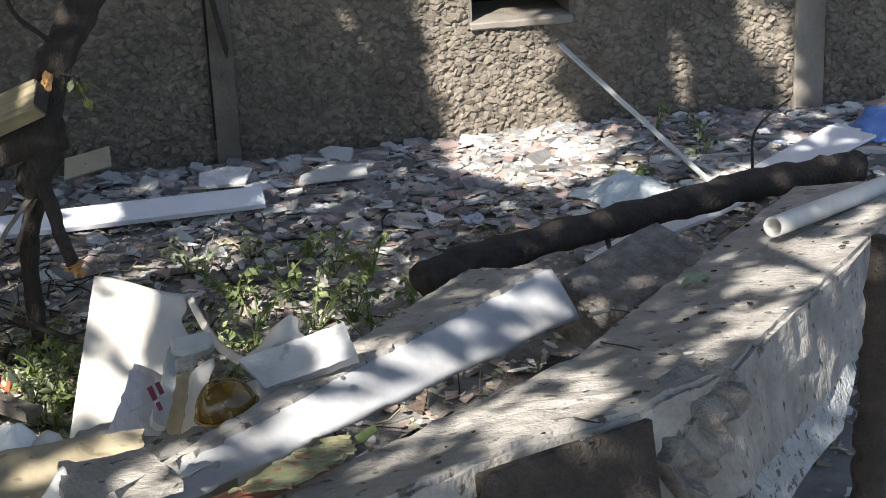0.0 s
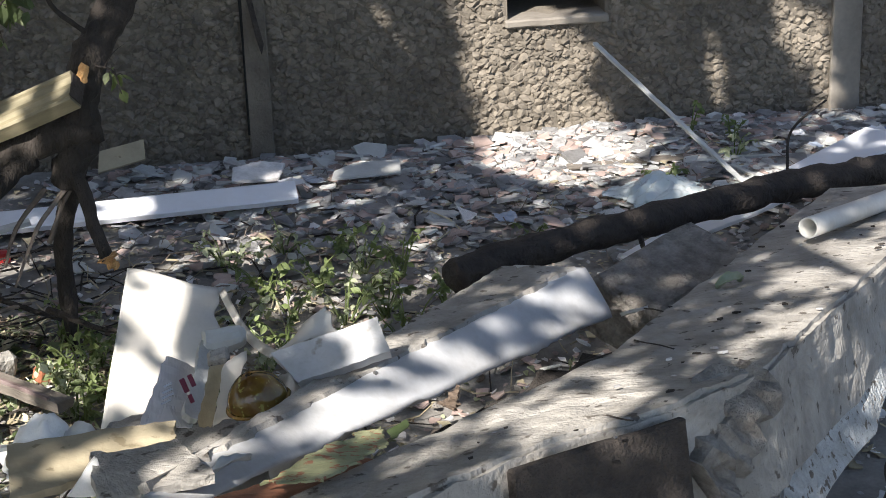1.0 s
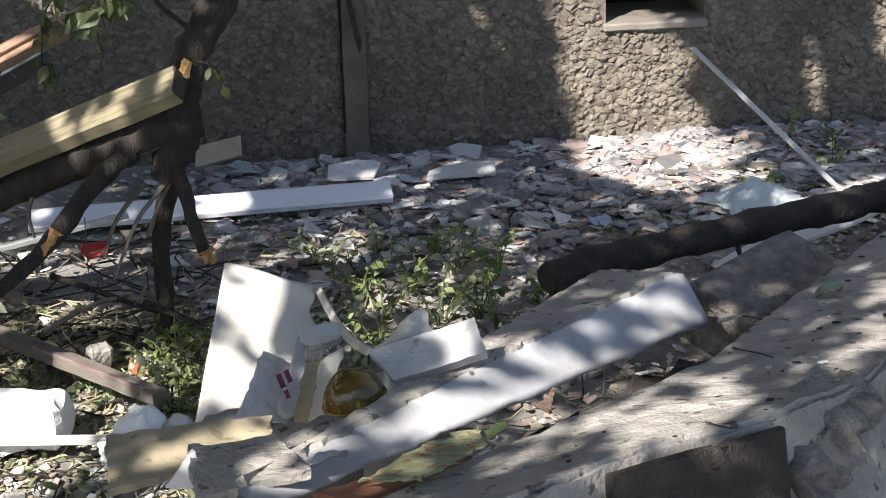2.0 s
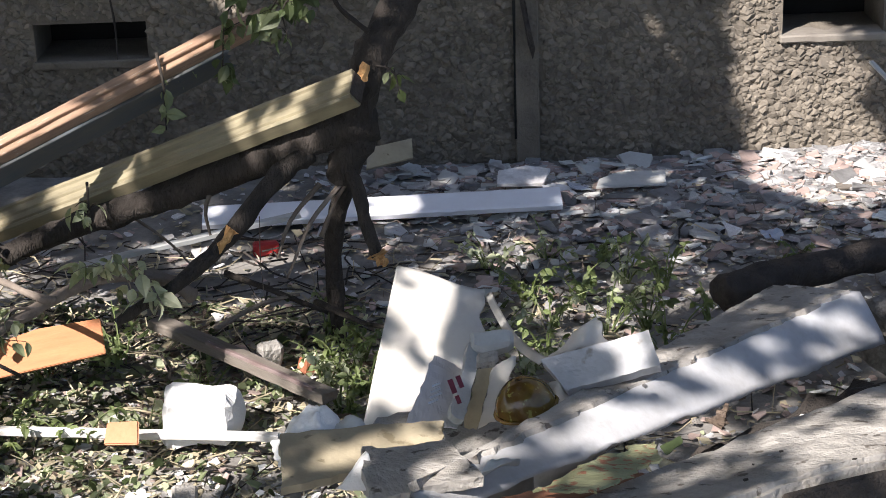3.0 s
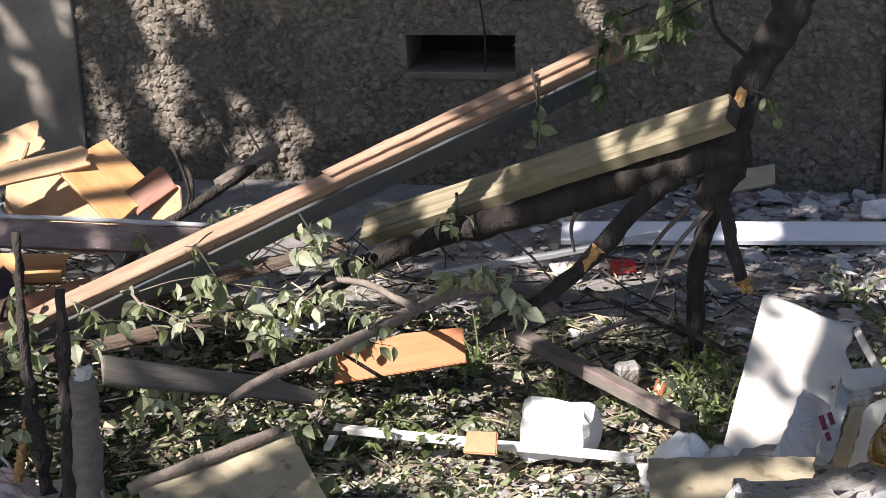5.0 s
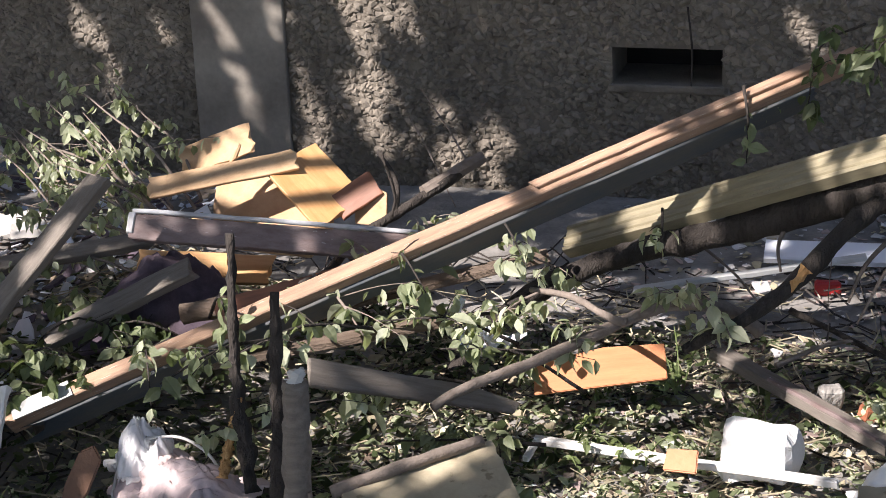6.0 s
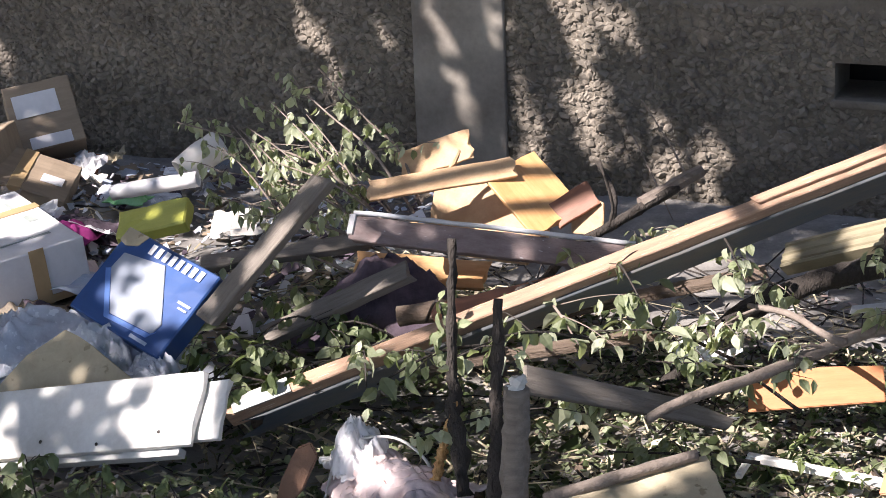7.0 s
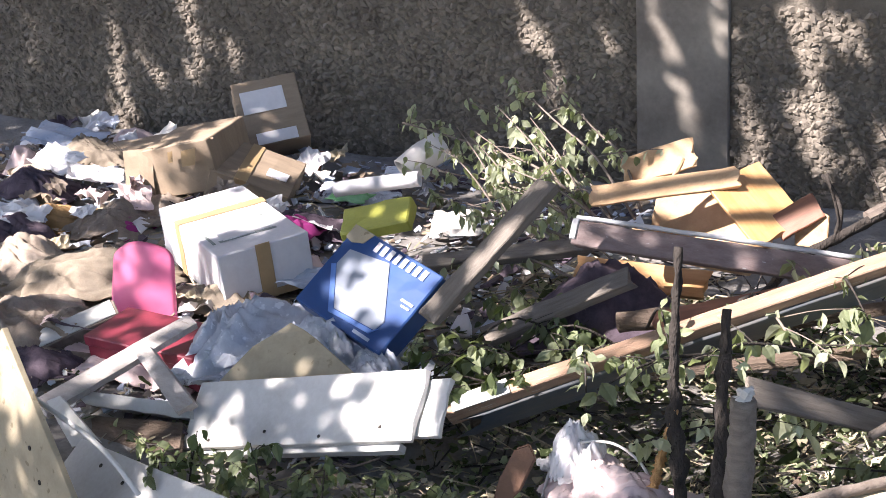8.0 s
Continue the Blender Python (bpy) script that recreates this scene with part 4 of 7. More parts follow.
for k, (x, y, z, a, m, s) in enumerate(((1.19, 5.55, 0.0, 15, "sky", 1.0), (2.36, 5.95, 0.02, 60, "sky", 0.8), (2.35, 6.1, 0.02, 10, "label", 0.7), (0.55, 6.05, 0.0, 30, "label", 1.3), (0.62, 6.1, 0.0, 100, "film", 1.2))):
    p = part("paper", sheet(0.075 * s, 0.06 * s, 6, 5, crumple(0.012, 2, k), 0.001), M[m])
    p.matrix_basis = pose(x, y, lie(x, y) + 0.022 + z, 12, 6, a)
    tagged(p, "torn scrap of pale paper on the shards", "paper", "paper scraps")
bagpiece = part("plaster_sheet", prism([(0, 0), (0.16, -0.02), (0.2, 0.08), (0.12, 0.11), (0.02, 0.09)], 0.012, 0.002, 0.004, 2), M["shard"])
bagpiece.matrix_basis = pose(0.34, 6.08, 0.02, 12, 0, 5)
tagged(bagpiece, "broken grey sheet of plaster near the wall", "plaster")
blue2 = part("plaster_sheet", prism([(0, 0), (0.24, -0.01), (0.26, 0.10), (0.1, 0.12), (0.02, 0.07)], 0.008, 0.001, 0.003, 6), M["litpaint"])
blue2.matrix_basis = pose(0.68, 6.03, 0.012, 5, 0, 6)
tagged(blue2, "broken pale blue-grey sheet of plaster", "plaster")

plank = part("white_plank", profile([(-0.05, 0), (-0.05, 0.018), (-0.042, 0.022), (0.042, 0.022), (0.05, 0.018), (0.05, 0)], far((-0.64, 5.83, 0), (0.545, 5.88, 0)), 10, 0.001), M["pvc"])
plank.matrix_basis = along((-0.64, 5.84, 0.012), (0.545, 5.88, 0.022), (0, -0.35, 1))
tagged(plank, "white plastic window board lying on the ground by the wall", "plank")
cb = part("cardboard_piece", prism([(0, 0), (0.17, 0.03), (0.18, 0.12), (0.02, 0.09)], 0.01, 0.001, 0.003, 2), M["tan"])
cb.matrix_basis = pose(-0.11, 6.25, 0.035, 35, 0, 8)
tagged(cb, "tan piece of board leaning at the foot of the wall", "board")
rag = part("hanging_strip", prism([(0, 0), (0.02, -0.1), (0.035, -0.2), (0.055, -0.3), (0.045, -0.34), (0.03, -0.28), (0.005, -0.12), (-0.025, 0.0), (-0.03, 0.3), (0.0, 0.3)], 0.012, 0.002, 0.004, 2), M["charlog"])
rag.matrix_basis = pose(0.445, 6.45, 0.69, 90, 0, 0)
tagged(rag, "dark torn strip hanging on the wall joint", "strip")

# ---- the white card and the things round it ----
card = thing("bent_card", "large white bent sheet of card standing among debris", "card", (-0.06, 4.12, 0.05))


def bend(u, v):
    left = V(-0.070, 4.120, 0.074).lerp(V(0.024, 4.400, 0.372), v)
    right = V(0.196, 4.100, 0.020).lerp(V(0.245, 4.420, 0.306), v)
    p = left.lerp(right, u)
    tear = 0.022 * max(0.0, u - 0.82) / 0.18 * (noise.noise(V(v * 9, 0, 4)) - 0.9 * (v < 0.62))
    return p + V(tear, 0.030 * math.sin(u * 4.4 + v * 1.5) * (0.4 + 0.6 * v) + 0.014 * noise.noise(V(u * 3, v * 4, 2)), 0.010 * math.sin(u * 3.1) * v) - V(-0.06, 4.12, 0.05)


part("sheet", sheet(1, 1, 30, 34, bend, 0.004), M["paper"], card, "", True)
leaflet = panel("printed_paper", (0.113, 3.776, 0.412), (0.183, 3.776, 0.377), (0.154, 3.491, 0.372), (0.052, 3.491, 0.395), 0.003, M["label"], None, "", 14, 12, 0.006, 0.006, 0.004, 1)
tagged(leaflet, "crumpled white printed leaflet leaning on the bent card", "paper")
for k, (x, y, w, h) in enumerate(((0.0, 0.0, 0.011, 0.030), (0.016, 0.010, 0.010, 0.026), (0.012, -0.030, 0.009, 0.018), (-0.040, -0.010, 0.022, 0.004), (-0.042, -0.022, 0.026, 0.004), (-0.045, -0.034, 0.022, 0.004), (-0.036, 0.004, 0.018, 0.004))):
    b = part("print", block(w, h, 0.0015, bevel=0), M["ink"] if k < 3 else M["sky"], leaflet)
    b.matrix_basis = Matrix.Translation(V(0.030, -0.263, 0.050) + V(x, -0.012, y)) @ pose(0, 0, 0, 62, -22, 0)
plast = part("plaster_lump", block(0.095, 0.05, 0.045, 6, 4, 4, 0.008, 0.016, seed=3), M["litpaint"])
plast.matrix_basis = along((0.190, 3.776, 0.414), (0.285, 3.776, 0.422), (0.1, -0.4, 1))
tagged(plast, "broken grey lump of plaster behind the laths", "plaster")
plast2 = part("plaster_lump", block(0.045, 0.03, 0.028, 5, 3, 3, 0.006, 0.010, seed=8), M["concrete"])
plast2.matrix_basis = along((0.199, 3.517, 0.502), (0.238, 3.517, 0.506), (0.1, -0.4, 1))
tagged(plast2, "small grey chunk of plaster on the laths", "plaster")
for k, (a, b, c, d, t, m, nm, lb, cat) in enumerate((
        ((0.191, 3.762, 0.447), (0.218, 3.762, 0.433), (0.170, 3.500, 0.386), (0.141, 3.500, 0.403), 0.016, "litpaint", "grey_lath", "short grey painted lath leaning on the card", "lath"),
        ((0.204, 3.500, 0.505), (0.233, 3.500, 0.506), (0.195, 3.456, 0.384), (0.167, 3.456, 0.395), 0.014, "tan", "wooden_lath", "short tan wooden lath beside the card", "lath"),
        ((0.230, 3.478, 0.512), (0.280, 3.487, 0.536), (0.238, 3.439, 0.416), (0.195, 3.430, 0.397), 0.004, "paper", "wallpaper_strip", "torn strip of cream wallpaper", "wallpaper"),
        ((0.319, 3.420, 0.561), (0.444, 3.446, 0.627), (0.457, 3.403, 0.596), (0.334, 3.386, 0.560), 0.004, "paper", "card_scrap", "curled white scrap of card behind the foam board", "card"),
        ((0.338, 3.334, 0.548), (0.363, 3.334, 0.540), (0.394, 3.300, 0.509), (0.336, 3.300, 0.499), 0.006, "paper", "cup_shell", "broken cream shell of a cup next to the jar", "cup"))):
    piece = panel(nm, a, b, c, d, t, M[m], None, "", 10, 12, 0.003, 0.006 if k != 3 else 0.010, 0.002 if k < 3 else 0.012, k * 1.3, smooth=k > 1)
    tagged(piece, lb, cat)
bowl = thing("glass_bowl", "amber mottled glass bowl lying upside down, broken", "bowl", (0.288, 3.300, 0.510))


def dome(u, v):
    t, a = u * math.pi * 2, 0.08 + v * 1.42
    r = 0.060 * (1 + 0.05 * noise.noise(V(math.cos(t), math.sin(t), v * 3)))
    return V(r * math.cos(t) * math.sin(a), r * math.sin(t) * math.sin(a) * 0.9, -0.004 + 0.066 * math.cos(a))


part("shell", sheet(1, 1, 28, 12, dome, 0.004), M["glass"], bowl, "", True).matrix_basis = pose(0, 0, 0, 4, -14, 0)
part("rim", tube([(0.062 * math.cos(t), 0.056 * math.sin(t), -0.002) for t in np.linspace(0, 6.28, 14)], 0.004, 0.004, 6, 4, 0.2), M["glass"], bowl, "thick chipped rim", True).matrix_basis = pose(0, 0, 0, 4, -14, 0)
foamb = panel("foam_board", (0.320, 3.360, 0.580), (0.532, 3.360, 0.635), (0.549, 3.317, 0.577), (0.367, 3.300, 0.541), 0.030, M["whitewash"], None, "", 22, 10, 0.003, 0.0025, 0.002, 2)
tagged(foamb, "pale slab of foam board propped on the lintel", "board")
curl = part("paper_strip", sheet(1, 1, 18, 3, lambda u, v: V(0.245, 4.400, 0.294).lerp(V(0.322, 3.420, 0.546), u) + V(0.014 * v, 0.0, 0.014 * v - 0.034 * math.sin(u * 3.1)), 0.003), M["paper"], None, "", True)
tagged(curl, "curled strip of white paper hanging off the card", "paper")
for k, (x, y, z, sc) in enumerate(((0.397, 3.283, 0.521, 0.8), (0.428, 3.283, 0.544, 0.5), (0.449, 3.283, 0.539, 0.55), (0.475, 3.283, 0.545, 0.5), (0.250, 3.360, 0.474, 0.5), (0.275, 3.360, 0.478, 0.4), (0.511, 3.283, 0.558, 0.4))):
    st = part("plaster_crumb", block(0.030 * sc, 0.024 * sc, 0.018 * sc, 3, 3, 2, 0.004, 0.006, seed=k * 2.2), M["foam"] if k == 0 else M["concrete"])
    st.matrix_basis = pose(x, y, z - 0.006, 10, 15, k * 50)
    tagged(st, "crumb of plaster lying on the lintel", "plaster", "crumbs on the lintel")
for k, (a, b, c, d, t, m, lb) in enumerate((
        ((-0.186, 3.226, 0.505), (0.129, 3.293, 0.492), (0.119, 3.192, 0.479), (-0.166, 3.024, 0.495), 0.016, "tan", "mottled tan fibreboard lying among debris"),
        ((-0.021, 3.041, 0.563), (0.129, 3.074, 0.557), (0.192, 2.873, 0.583), (-0.010, 2.873, 0.550), 0.020, "concrete", "dusty grey slab of plaster"),
        ((-0.012, 3.003, 0.573), (-0.008, 3.003, 0.570), (0.005, 2.982, 0.506), (-0.063, 2.982, 0.513), 0.010, "foam", "pointed white scrap of foam"),
        ((-0.063, 3.318, 0.470), (0.004, 3.360, 0.450), (0.004, 3.242, 0.439), (-0.089, 3.242, 0.451), 0.014, "litpaint", "grey piece of plaster sheet on the ground"))):
    s = panel("board_piece" if k != 2 else "foam_scrap", a, b, c, d, t, M[m], None, "", 20, 12, 0.003, 0.007 if k != 2 else 0.002, 0.002, k * 2.1)
    tagged(s, lb, "board" if k != 2 else "foam")
wl = thing("foam_lump", "rounded white lump of foam plaster with a grey side", "foam", (-0.172, 3.276, 0.473))
heap(0.15, 0.11, 0.10, 6, M["foam"], "lump", "", "", (0.045, 0, -0.03), 12, 18, 16, 2.0, wl)
heap(0.10, 0.10, 0.075, 9, M["litpaint"], "crust", "", "", (0.115, 0, -0.03), 20, 16, 14, 2.4, wl)
ven = thing("veneer_strip", "peeling grey-green and brown painted wooden strip", "strip")
panel("board", (0.189, 2.540, 0.719), (0.396, 2.640, 0.713), (0.473, 2.620, 0.698), (0.302, 2.460, 0.732), 0.012, M["redwood"], ven, "", 24, 8, 0.003, 0.006, 0.003, 3)
panel("paint", (0.258, 2.530, 0.738), (0.456, 2.680, 0.746), (0.466, 2.620, 0.740), (0.331, 2.490, 0.747), 0.004, M["teal"], ven, "flaking grey-green paint", 26, 8, 0.006, 0.018, 0.004, 6)
panel("leaf_scrap", (0.474, 2.680, 0.732), (0.507, 2.710, 0.731), (0.508, 2.690, 0.727), (0.475, 2.660, 0.727), 0.002, M["leafdark"], ven, "dark curled flake", 6, 4, 0.006, 0.006)
for k, (a, b, w, m, lb) in enumerate((
        ((0.683, 2.980, 0.582), (0.829, 3.020, 0.564), 0.034, "tan", "curled brown dry leaf scrap"), ((0.557, 2.900, 0.580), (0.635, 2.940, 0.578), 0.020, "charlog", "curled black bark scrap"),
        ((1.273, 3.550, 0.545), (1.341, 3.580, 0.545), 0.030, "leafpale", "fallen pale green leaf"), ((0.176, 2.900, 0.562), (0.257, 2.960, 0.562), 0.016, "litpaint", "white sliver of paint"),
        ((0.913, 3.100, 0.549), (0.978, 3.140, 0.539), 0.012, "charlog", "dark sliver of bark"), ((0.090, 3.000, 0.512), (0.147, 3.100, 0.488), 0.026, "leafdark", "dark green leaf scrap"))):
    a, b = V(a), V(b)
    s = part("curled_scrap", sheet(1, 1, 12, 5, lambda u, v: V(u * far(a, b), (v - 0.5) * w * math.sin(0.25 + u * 2.7), 0.012 * math.sin(u * 3.1) + 0.010 * noise.noise(V(u * 4, v * 3, k)) + 0.010 * (2 * v - 1) ** 2), 0.002), M[m], None, "", True)
    s.matrix_basis = along(a, b, (-0.1, -0.3, 1))
    tagged(s, lb + " lying on concrete", "scrap")
dust = part("concrete_piece", prism([(0, 0), (0.35, -0.05), (0.5, 0.12), (0.3, 0.3), (0.05, 0.2)], 0.03, 0.01, 0.02, 6, 2), M["concrete"])
dust.matrix_basis = pose(0.0, 3.2, 0.37, 0, 0, 40)
tagged(dust, "grey slab of concrete under the lintel end", "concrete")

# ---- the middle: beams, block, strips ----
BEAM_A, BEAM_B = V(-0.325, 5.2, 0.845), V(-2.36, 3.9, 0.14)
b1 = thing("timber_beam", "long splintered door-frame timber propped aslant", "beam", m=along(BEAM_B, BEAM_A, (-0.2, -0.75, 1)))
L1 = far(BEAM_A, BEAM_B)
part("body", block(L1, 0.05, 0.05, 24, 1, 1, 0.003, 0.003, 0.03, 2, at=(0, 0, -0.03)), M["beamwood"], b1)
part("painted_side", block(L1 - 0.18, 0.012, 0.070, 28, 1, 2, 0.002, 0.003, 0.09, 3, at=(0.03, -0.032, -0.082)), M["bluepaint"], b1, "old blue-grey painted face")
part("split_lath", block(0.95, 0.03, 0.012, 14, 1, 1, 0.002, 0.004, 0.05, 5, at=(L1 - 1.02, 0.01, 0.020)), M["beamwood"], b1, "split lath along the top")
# Darker wood than the body: the shaded underside is painted in.
part("lower_rail", block(L1 - 0.3, 0.04, 0.05, 16, 1, 1, 0.003, 0.004, 0.03, 7, at=(0.05, 0.02, -0.10)), M["rotwood"], b1, "lower rail with the underside's shade put into its colour")
part("bare_end", block(0.16, 0.052, 0.003, 4, 1, 1, 0, 0.001, seed=1, at=(0.02, 0.0, 0.0215)), M["litpaint"], b1, "grey flaking paint near the end")
B2A, B2B = V(-0.065, 4.64, 0.785), V(-1.16, 5.2, 0.245)
b2 = thing("moulding", "long beige moulded timber trim with grooves", "moulding", m=along(B2B, B2A, (-0.2, -0.62, 1.0)))
part("body", profile([(-0.042, -0.03), (-0.042, 0.010), (-0.034, 0.014), (-0.026, 0.008), (-0.022, 0.014), (-0.004, 0.016), (0.0, 0.022), (0.006, 0.016), (0.028, 0.020), (0.032, 0.026), (0.042, 0.026), (0.042, -0.03)], far(B2A, B2B), 14, 0.002, 3), M["moulding"], b2)
part("end_cut", block(0.004, 0.07, 0.045, 1, 1, 1, 0, 0.001, at=(far(B2A, B2B) + 0.001, 0, -0.026)), M["charlog"], b2, "dark sawn end")
blk = part("foam_block", block(0.19, 0.12, 0.138, 9, 6, 8, 0.024, 0.022, seed=3), M["foam"])
blk.matrix_basis = pose(-0.575, 4.285, -0.012, 4, 2, -4)
tagged(blk, "blocky white lump of foam concrete on the ground", "block")
trim = thing("white_trim", "narrow white trim strip with a bent end on the ground", "trim", m=along((-1.05, 4.225, 0.045), (-0.27, 4.175, 0.02)))
part("strip", block(0.78, 0.024, 0.02, 14, 1, 1, 0.003, 0.002, 0.01, 3), M["white"], trim)
part("bent_end", block(0.11, 0.018, 0.016, 4, 1, 1, 0.003, 0.002), M["white"], trim)
LAST[0].matrix_basis = pose(0.01, 0, 0, 0, 0, -88)
tile = part("terracotta_tile", prism([(0, 0), (0.085, 0.004), (0.08, 0.065), (0.004, 0.06)], 0.012, 0.003, 0.002, 1), M["terracotta"])
tile.matrix_basis = pose(-0.695, 4.09, 0.068, 42, 3, 0)
tagged(tile, "small terracotta tile fragment on the white trim", "tile")
for k, (x, y, s) in enumerate(((-0.64, 3.97, 1.0), (-0.57, 3.9, 0.9), (-0.49, 3.93, 1.2), (-0.83, 3.95, 0.9), (-0.4, 3.98, 0.8), (-0.25, 4.05, 0.8))):
    st = part("plaster_lump", block(0.07 * s, 0.05 * s, 0.035 * s, 3, 3, 2, 0.008, 0.010, seed=k * 2.2), M["foam"] if k < 2 else M["concrete"])
    st.matrix_basis = pose(x, y, lie(x, y) - 0.005, 5, 5, k * 47)
    tagged(st, "small pale lump of plaster on the soil", "plaster", "plaster lumps")
ob_ = part("orange_board", prism([(0, 0), (0.36, 0.0), (0.365, 0.10), (0.2, 0.11), (0.01, 0.085)], 0.014, 0.002, 0.002, 4), M["orange"])
ob_.matrix_basis = along((-1.105, 4.48, 0.065), (-0.75, 4.56, 0.105), (0.05, -0.75, 0.65))
tagged(ob_, "orange veneered board lying in leaves and shade", "board")
pl = thing("dark_plank", "weathered dark brown plank on the ground", "plank", m=along((-0.66, 4.79, 0.08), (-0.15, 4.29, 0.06), (0.3, -0.2, 1)))
part("body", block(far((-0.66, 4.79, 0.08), (-0.15, 4.29, 0.06)), 0.055, 0.03, 12, 1, 1, 0.003, 0.004, 0.03, 4), M["greywood"], pl)
part("edge", block(0.42, 0.012, 0.010, 8, 1, 1, 0.001, 0.003, at=(0.25, -0.022, 0.028)), M["purple"], pl, "pale scraped edge")
ws = part("stone", block(0.07, 0.05, 0.10, 4, 4, 5, 0.016, 0.012, seed=5), M["concrete"])
ws.matrix_basis = pose(-0.38, 4.66, -0.02, 5, 8, 20)
tagged(ws, "upright pale lump of stone in the weeds", "stone")
br = part("brick_piece", block(0.06, 0.05, 0.045, 4, 3, 3, 0.008, 0.008, seed=7), M["brickred"])
br.matrix_basis = pose(-0.26, 4.66, -0.02, 0, 10, 30)
tagged(br, "broken piece of red brick in the weeds", "brick")
st2 = part("lath", block(far((-1.09, 5.24, 0.08), (-0.40, 5.56, 0.09)), 0.03, 0.016, 10, 1, 1, 0.002, 0.004, 0.02), M["litpaint"])
st2.matrix_basis = along((-0.98, 5.26, 0.07), (-0.40, 5.56, 0.09))
tagged(st2, "pale painted lath under the fallen limb", "lath")
rd = part("red_scrap", block(0.085, 0.04, 0.045, 4, 2, 2, 0.008, 0.006, seed=2), M["red"])
rd.matrix_basis = pose(-0.46, 5.60, -0.03, 0, 0, 10)
tagged(rd, "dark red plastic scrap on the ground", "scrap")
rd2 = thing("screwdriver", "red plastic handle lying in the soil", "handle", m=along((-0.80, 3.72, 0.02), (-0.71, 3.77, 0.03)))
part("handle", tube([(0, 0, 0), (0.05, 0, 0), (0.1, 0, 0.005)], 0.016, 0.010, 10, 4, 0.08), M["red"], rd2, "", True)
part("shaft", tube([(0.1, 0, 0.005), (0.15, 0, 0.01)], 0.004, 0.003, 6, 2, 0.0), M["greywood"], rd2)
wire1 = part("wire", tube([(-0.95, 3.78, 0.0), (-0.88, 3.83, 0.015), (-0.85, 3.78, 0.02), (-0.9, 3.74, 0.01), (-0.96, 3.72, 0.0)], 0.005, 0.005, 6, 6, 0.0), M["wire"], None, "", True)
tagged(wire1, "loop of pale wire on the soil", "wire")
wh = thing("crushed_carton", "crushed white carton caught under branches", "carton", (-1.38, 4.9, 0.0))
panel("side", (-1.326, 4.510, 0.164), (-1.310, 4.576, 0.235), (-1.183, 4.576, 0.176), (-1.246, 4.483, 0.165), 0.004, M["label"], wh, "", 10, 8, 0.012, 0.012, 0.006, 2, base=(-1.38, 4.9, 0.0))
panel("flap", (-1.197, 4.520, 0.199), (-1.138, 4.538, 0.231), (-1.130, 4.520, 0.219), (-1.184, 4.501, 0.187), 0.004, M["label"], wh, "", 6, 4, 0.004, 0.003, base=(-1.38, 4.9, 0.0))
panel("flap", (-1.358, 4.604, 0.232), (-1.345, 4.631, 0.274), (-1.332, 4.631, 0.267), (-1.341, 4.594, 0.226), 0.004, M["foam"], wh, "", 4, 4, 0.004, 0.004, base=(-1.38, 4.9, 0.0))
for k, (p, r, lab) in enumerate((([(-0.360, 4.900, 0.351), (-0.366, 4.900, 0.225), (-0.362, 4.900, 0.105)], 0.0016, "thin pale string hanging from the limb"), ([(-0.993, 6.470, 0.689), (-0.977, 6.475, 0.524), (-0.983, 6.485, 0.355)], 0.004, "thin dry stalk hanging before the vent"),
                               ([(-1.771, 5.600, 0.506), (-1.705, 5.550, 0.427), (-1.523, 5.250, 0.320)], 0.003, "thin bare shoot in front of the wall"), ([(-1.675, 5.000, 0.568), (-1.638, 5.000, 0.439), (-1.649, 5.000, 0.367)], 0.006, "dark curved shoot in the heap"),
                               ([(-0.798, 5.200, 0.286), (-0.660, 5.150, 0.198), (-0.581, 5.100, 0.129)], 0.005, "bare twig under the limb"), ([(-1.564, 4.600, 0.147), (-1.333, 4.650, 0.205), (-1.152, 4.700, 0.229)], 0.006, "bare branch over the crushed carton"),
                               ([(-0.183, 4.750, 0.341), (-0.136, 4.750, 0.446), (-0.084, 4.750, 0.517)], 0.007, "pale peeled twig by the trunk"), ([(-0.474, 4.950, 0.170), (-0.327, 4.900, 0.123), (-0.182, 4.850, 0.077)], 0.010, "dark dead branch on the soil"),
                               ([(-0.489, 4.750, 0.081), (-0.371, 4.850, 0.108), (-0.263, 4.900, 0.115)], 0.008, "pale dead branch on the soil"), ([(-0.208, 4.750, 0.151), (-0.081, 4.600, 0.150), (-0.006, 4.550, 0.153)], 0.010, "reddish dead stick by the card"))):
    tw = part("bare_twig", tube(p, r, r * 0.6, 6, 6, 0.25, k), M["paleb"] if k in (0, 2, 4, 6, 8) else M["bark"], None, "", True)
    tagged(tw, lab, "twig", "bare twigs")
tb = thing("tan_board", "dusty tan board with a pale batten along its edge", "board")
panel("board", (-1.361, 3.610, 0.182), (-1.060, 3.850, 0.232), (-0.908, 3.620, 0.141), (-1.160, 3.400, 0.138), 0.014, M["tan"], tb, "", 14, 12, 0.004, 0.006, 0.006, 2)
part("batten", tube([(-1.372, 3.600, 0.187), (-1.221, 3.720, 0.214), (-1.075, 3.830, 0.237)], 0.017, 0.013, 9, 6, 0.16, 2), M["paleb"], tb, "round pale batten", True)
gp = thing("grey_plank", "weathered grey plank lying aslant on branches", "plank", m=along((-1.52, 3.90, 0.345), (-1.09, 4.25, 0.135), (-0.1, -0.8, 0.8)))
part("body", prism([(0, -0.035), (0.58, -0.02), (0.6, 0.012), (0.45, 0.036), (0, 0.04)], 0.016, 0.002, 0.003, 1, 1), M["greywood"], gp)
stump = thing("stump", "broken grey wooden post with a pale torn top", "post", (-1.255, 3.1, 0.1))
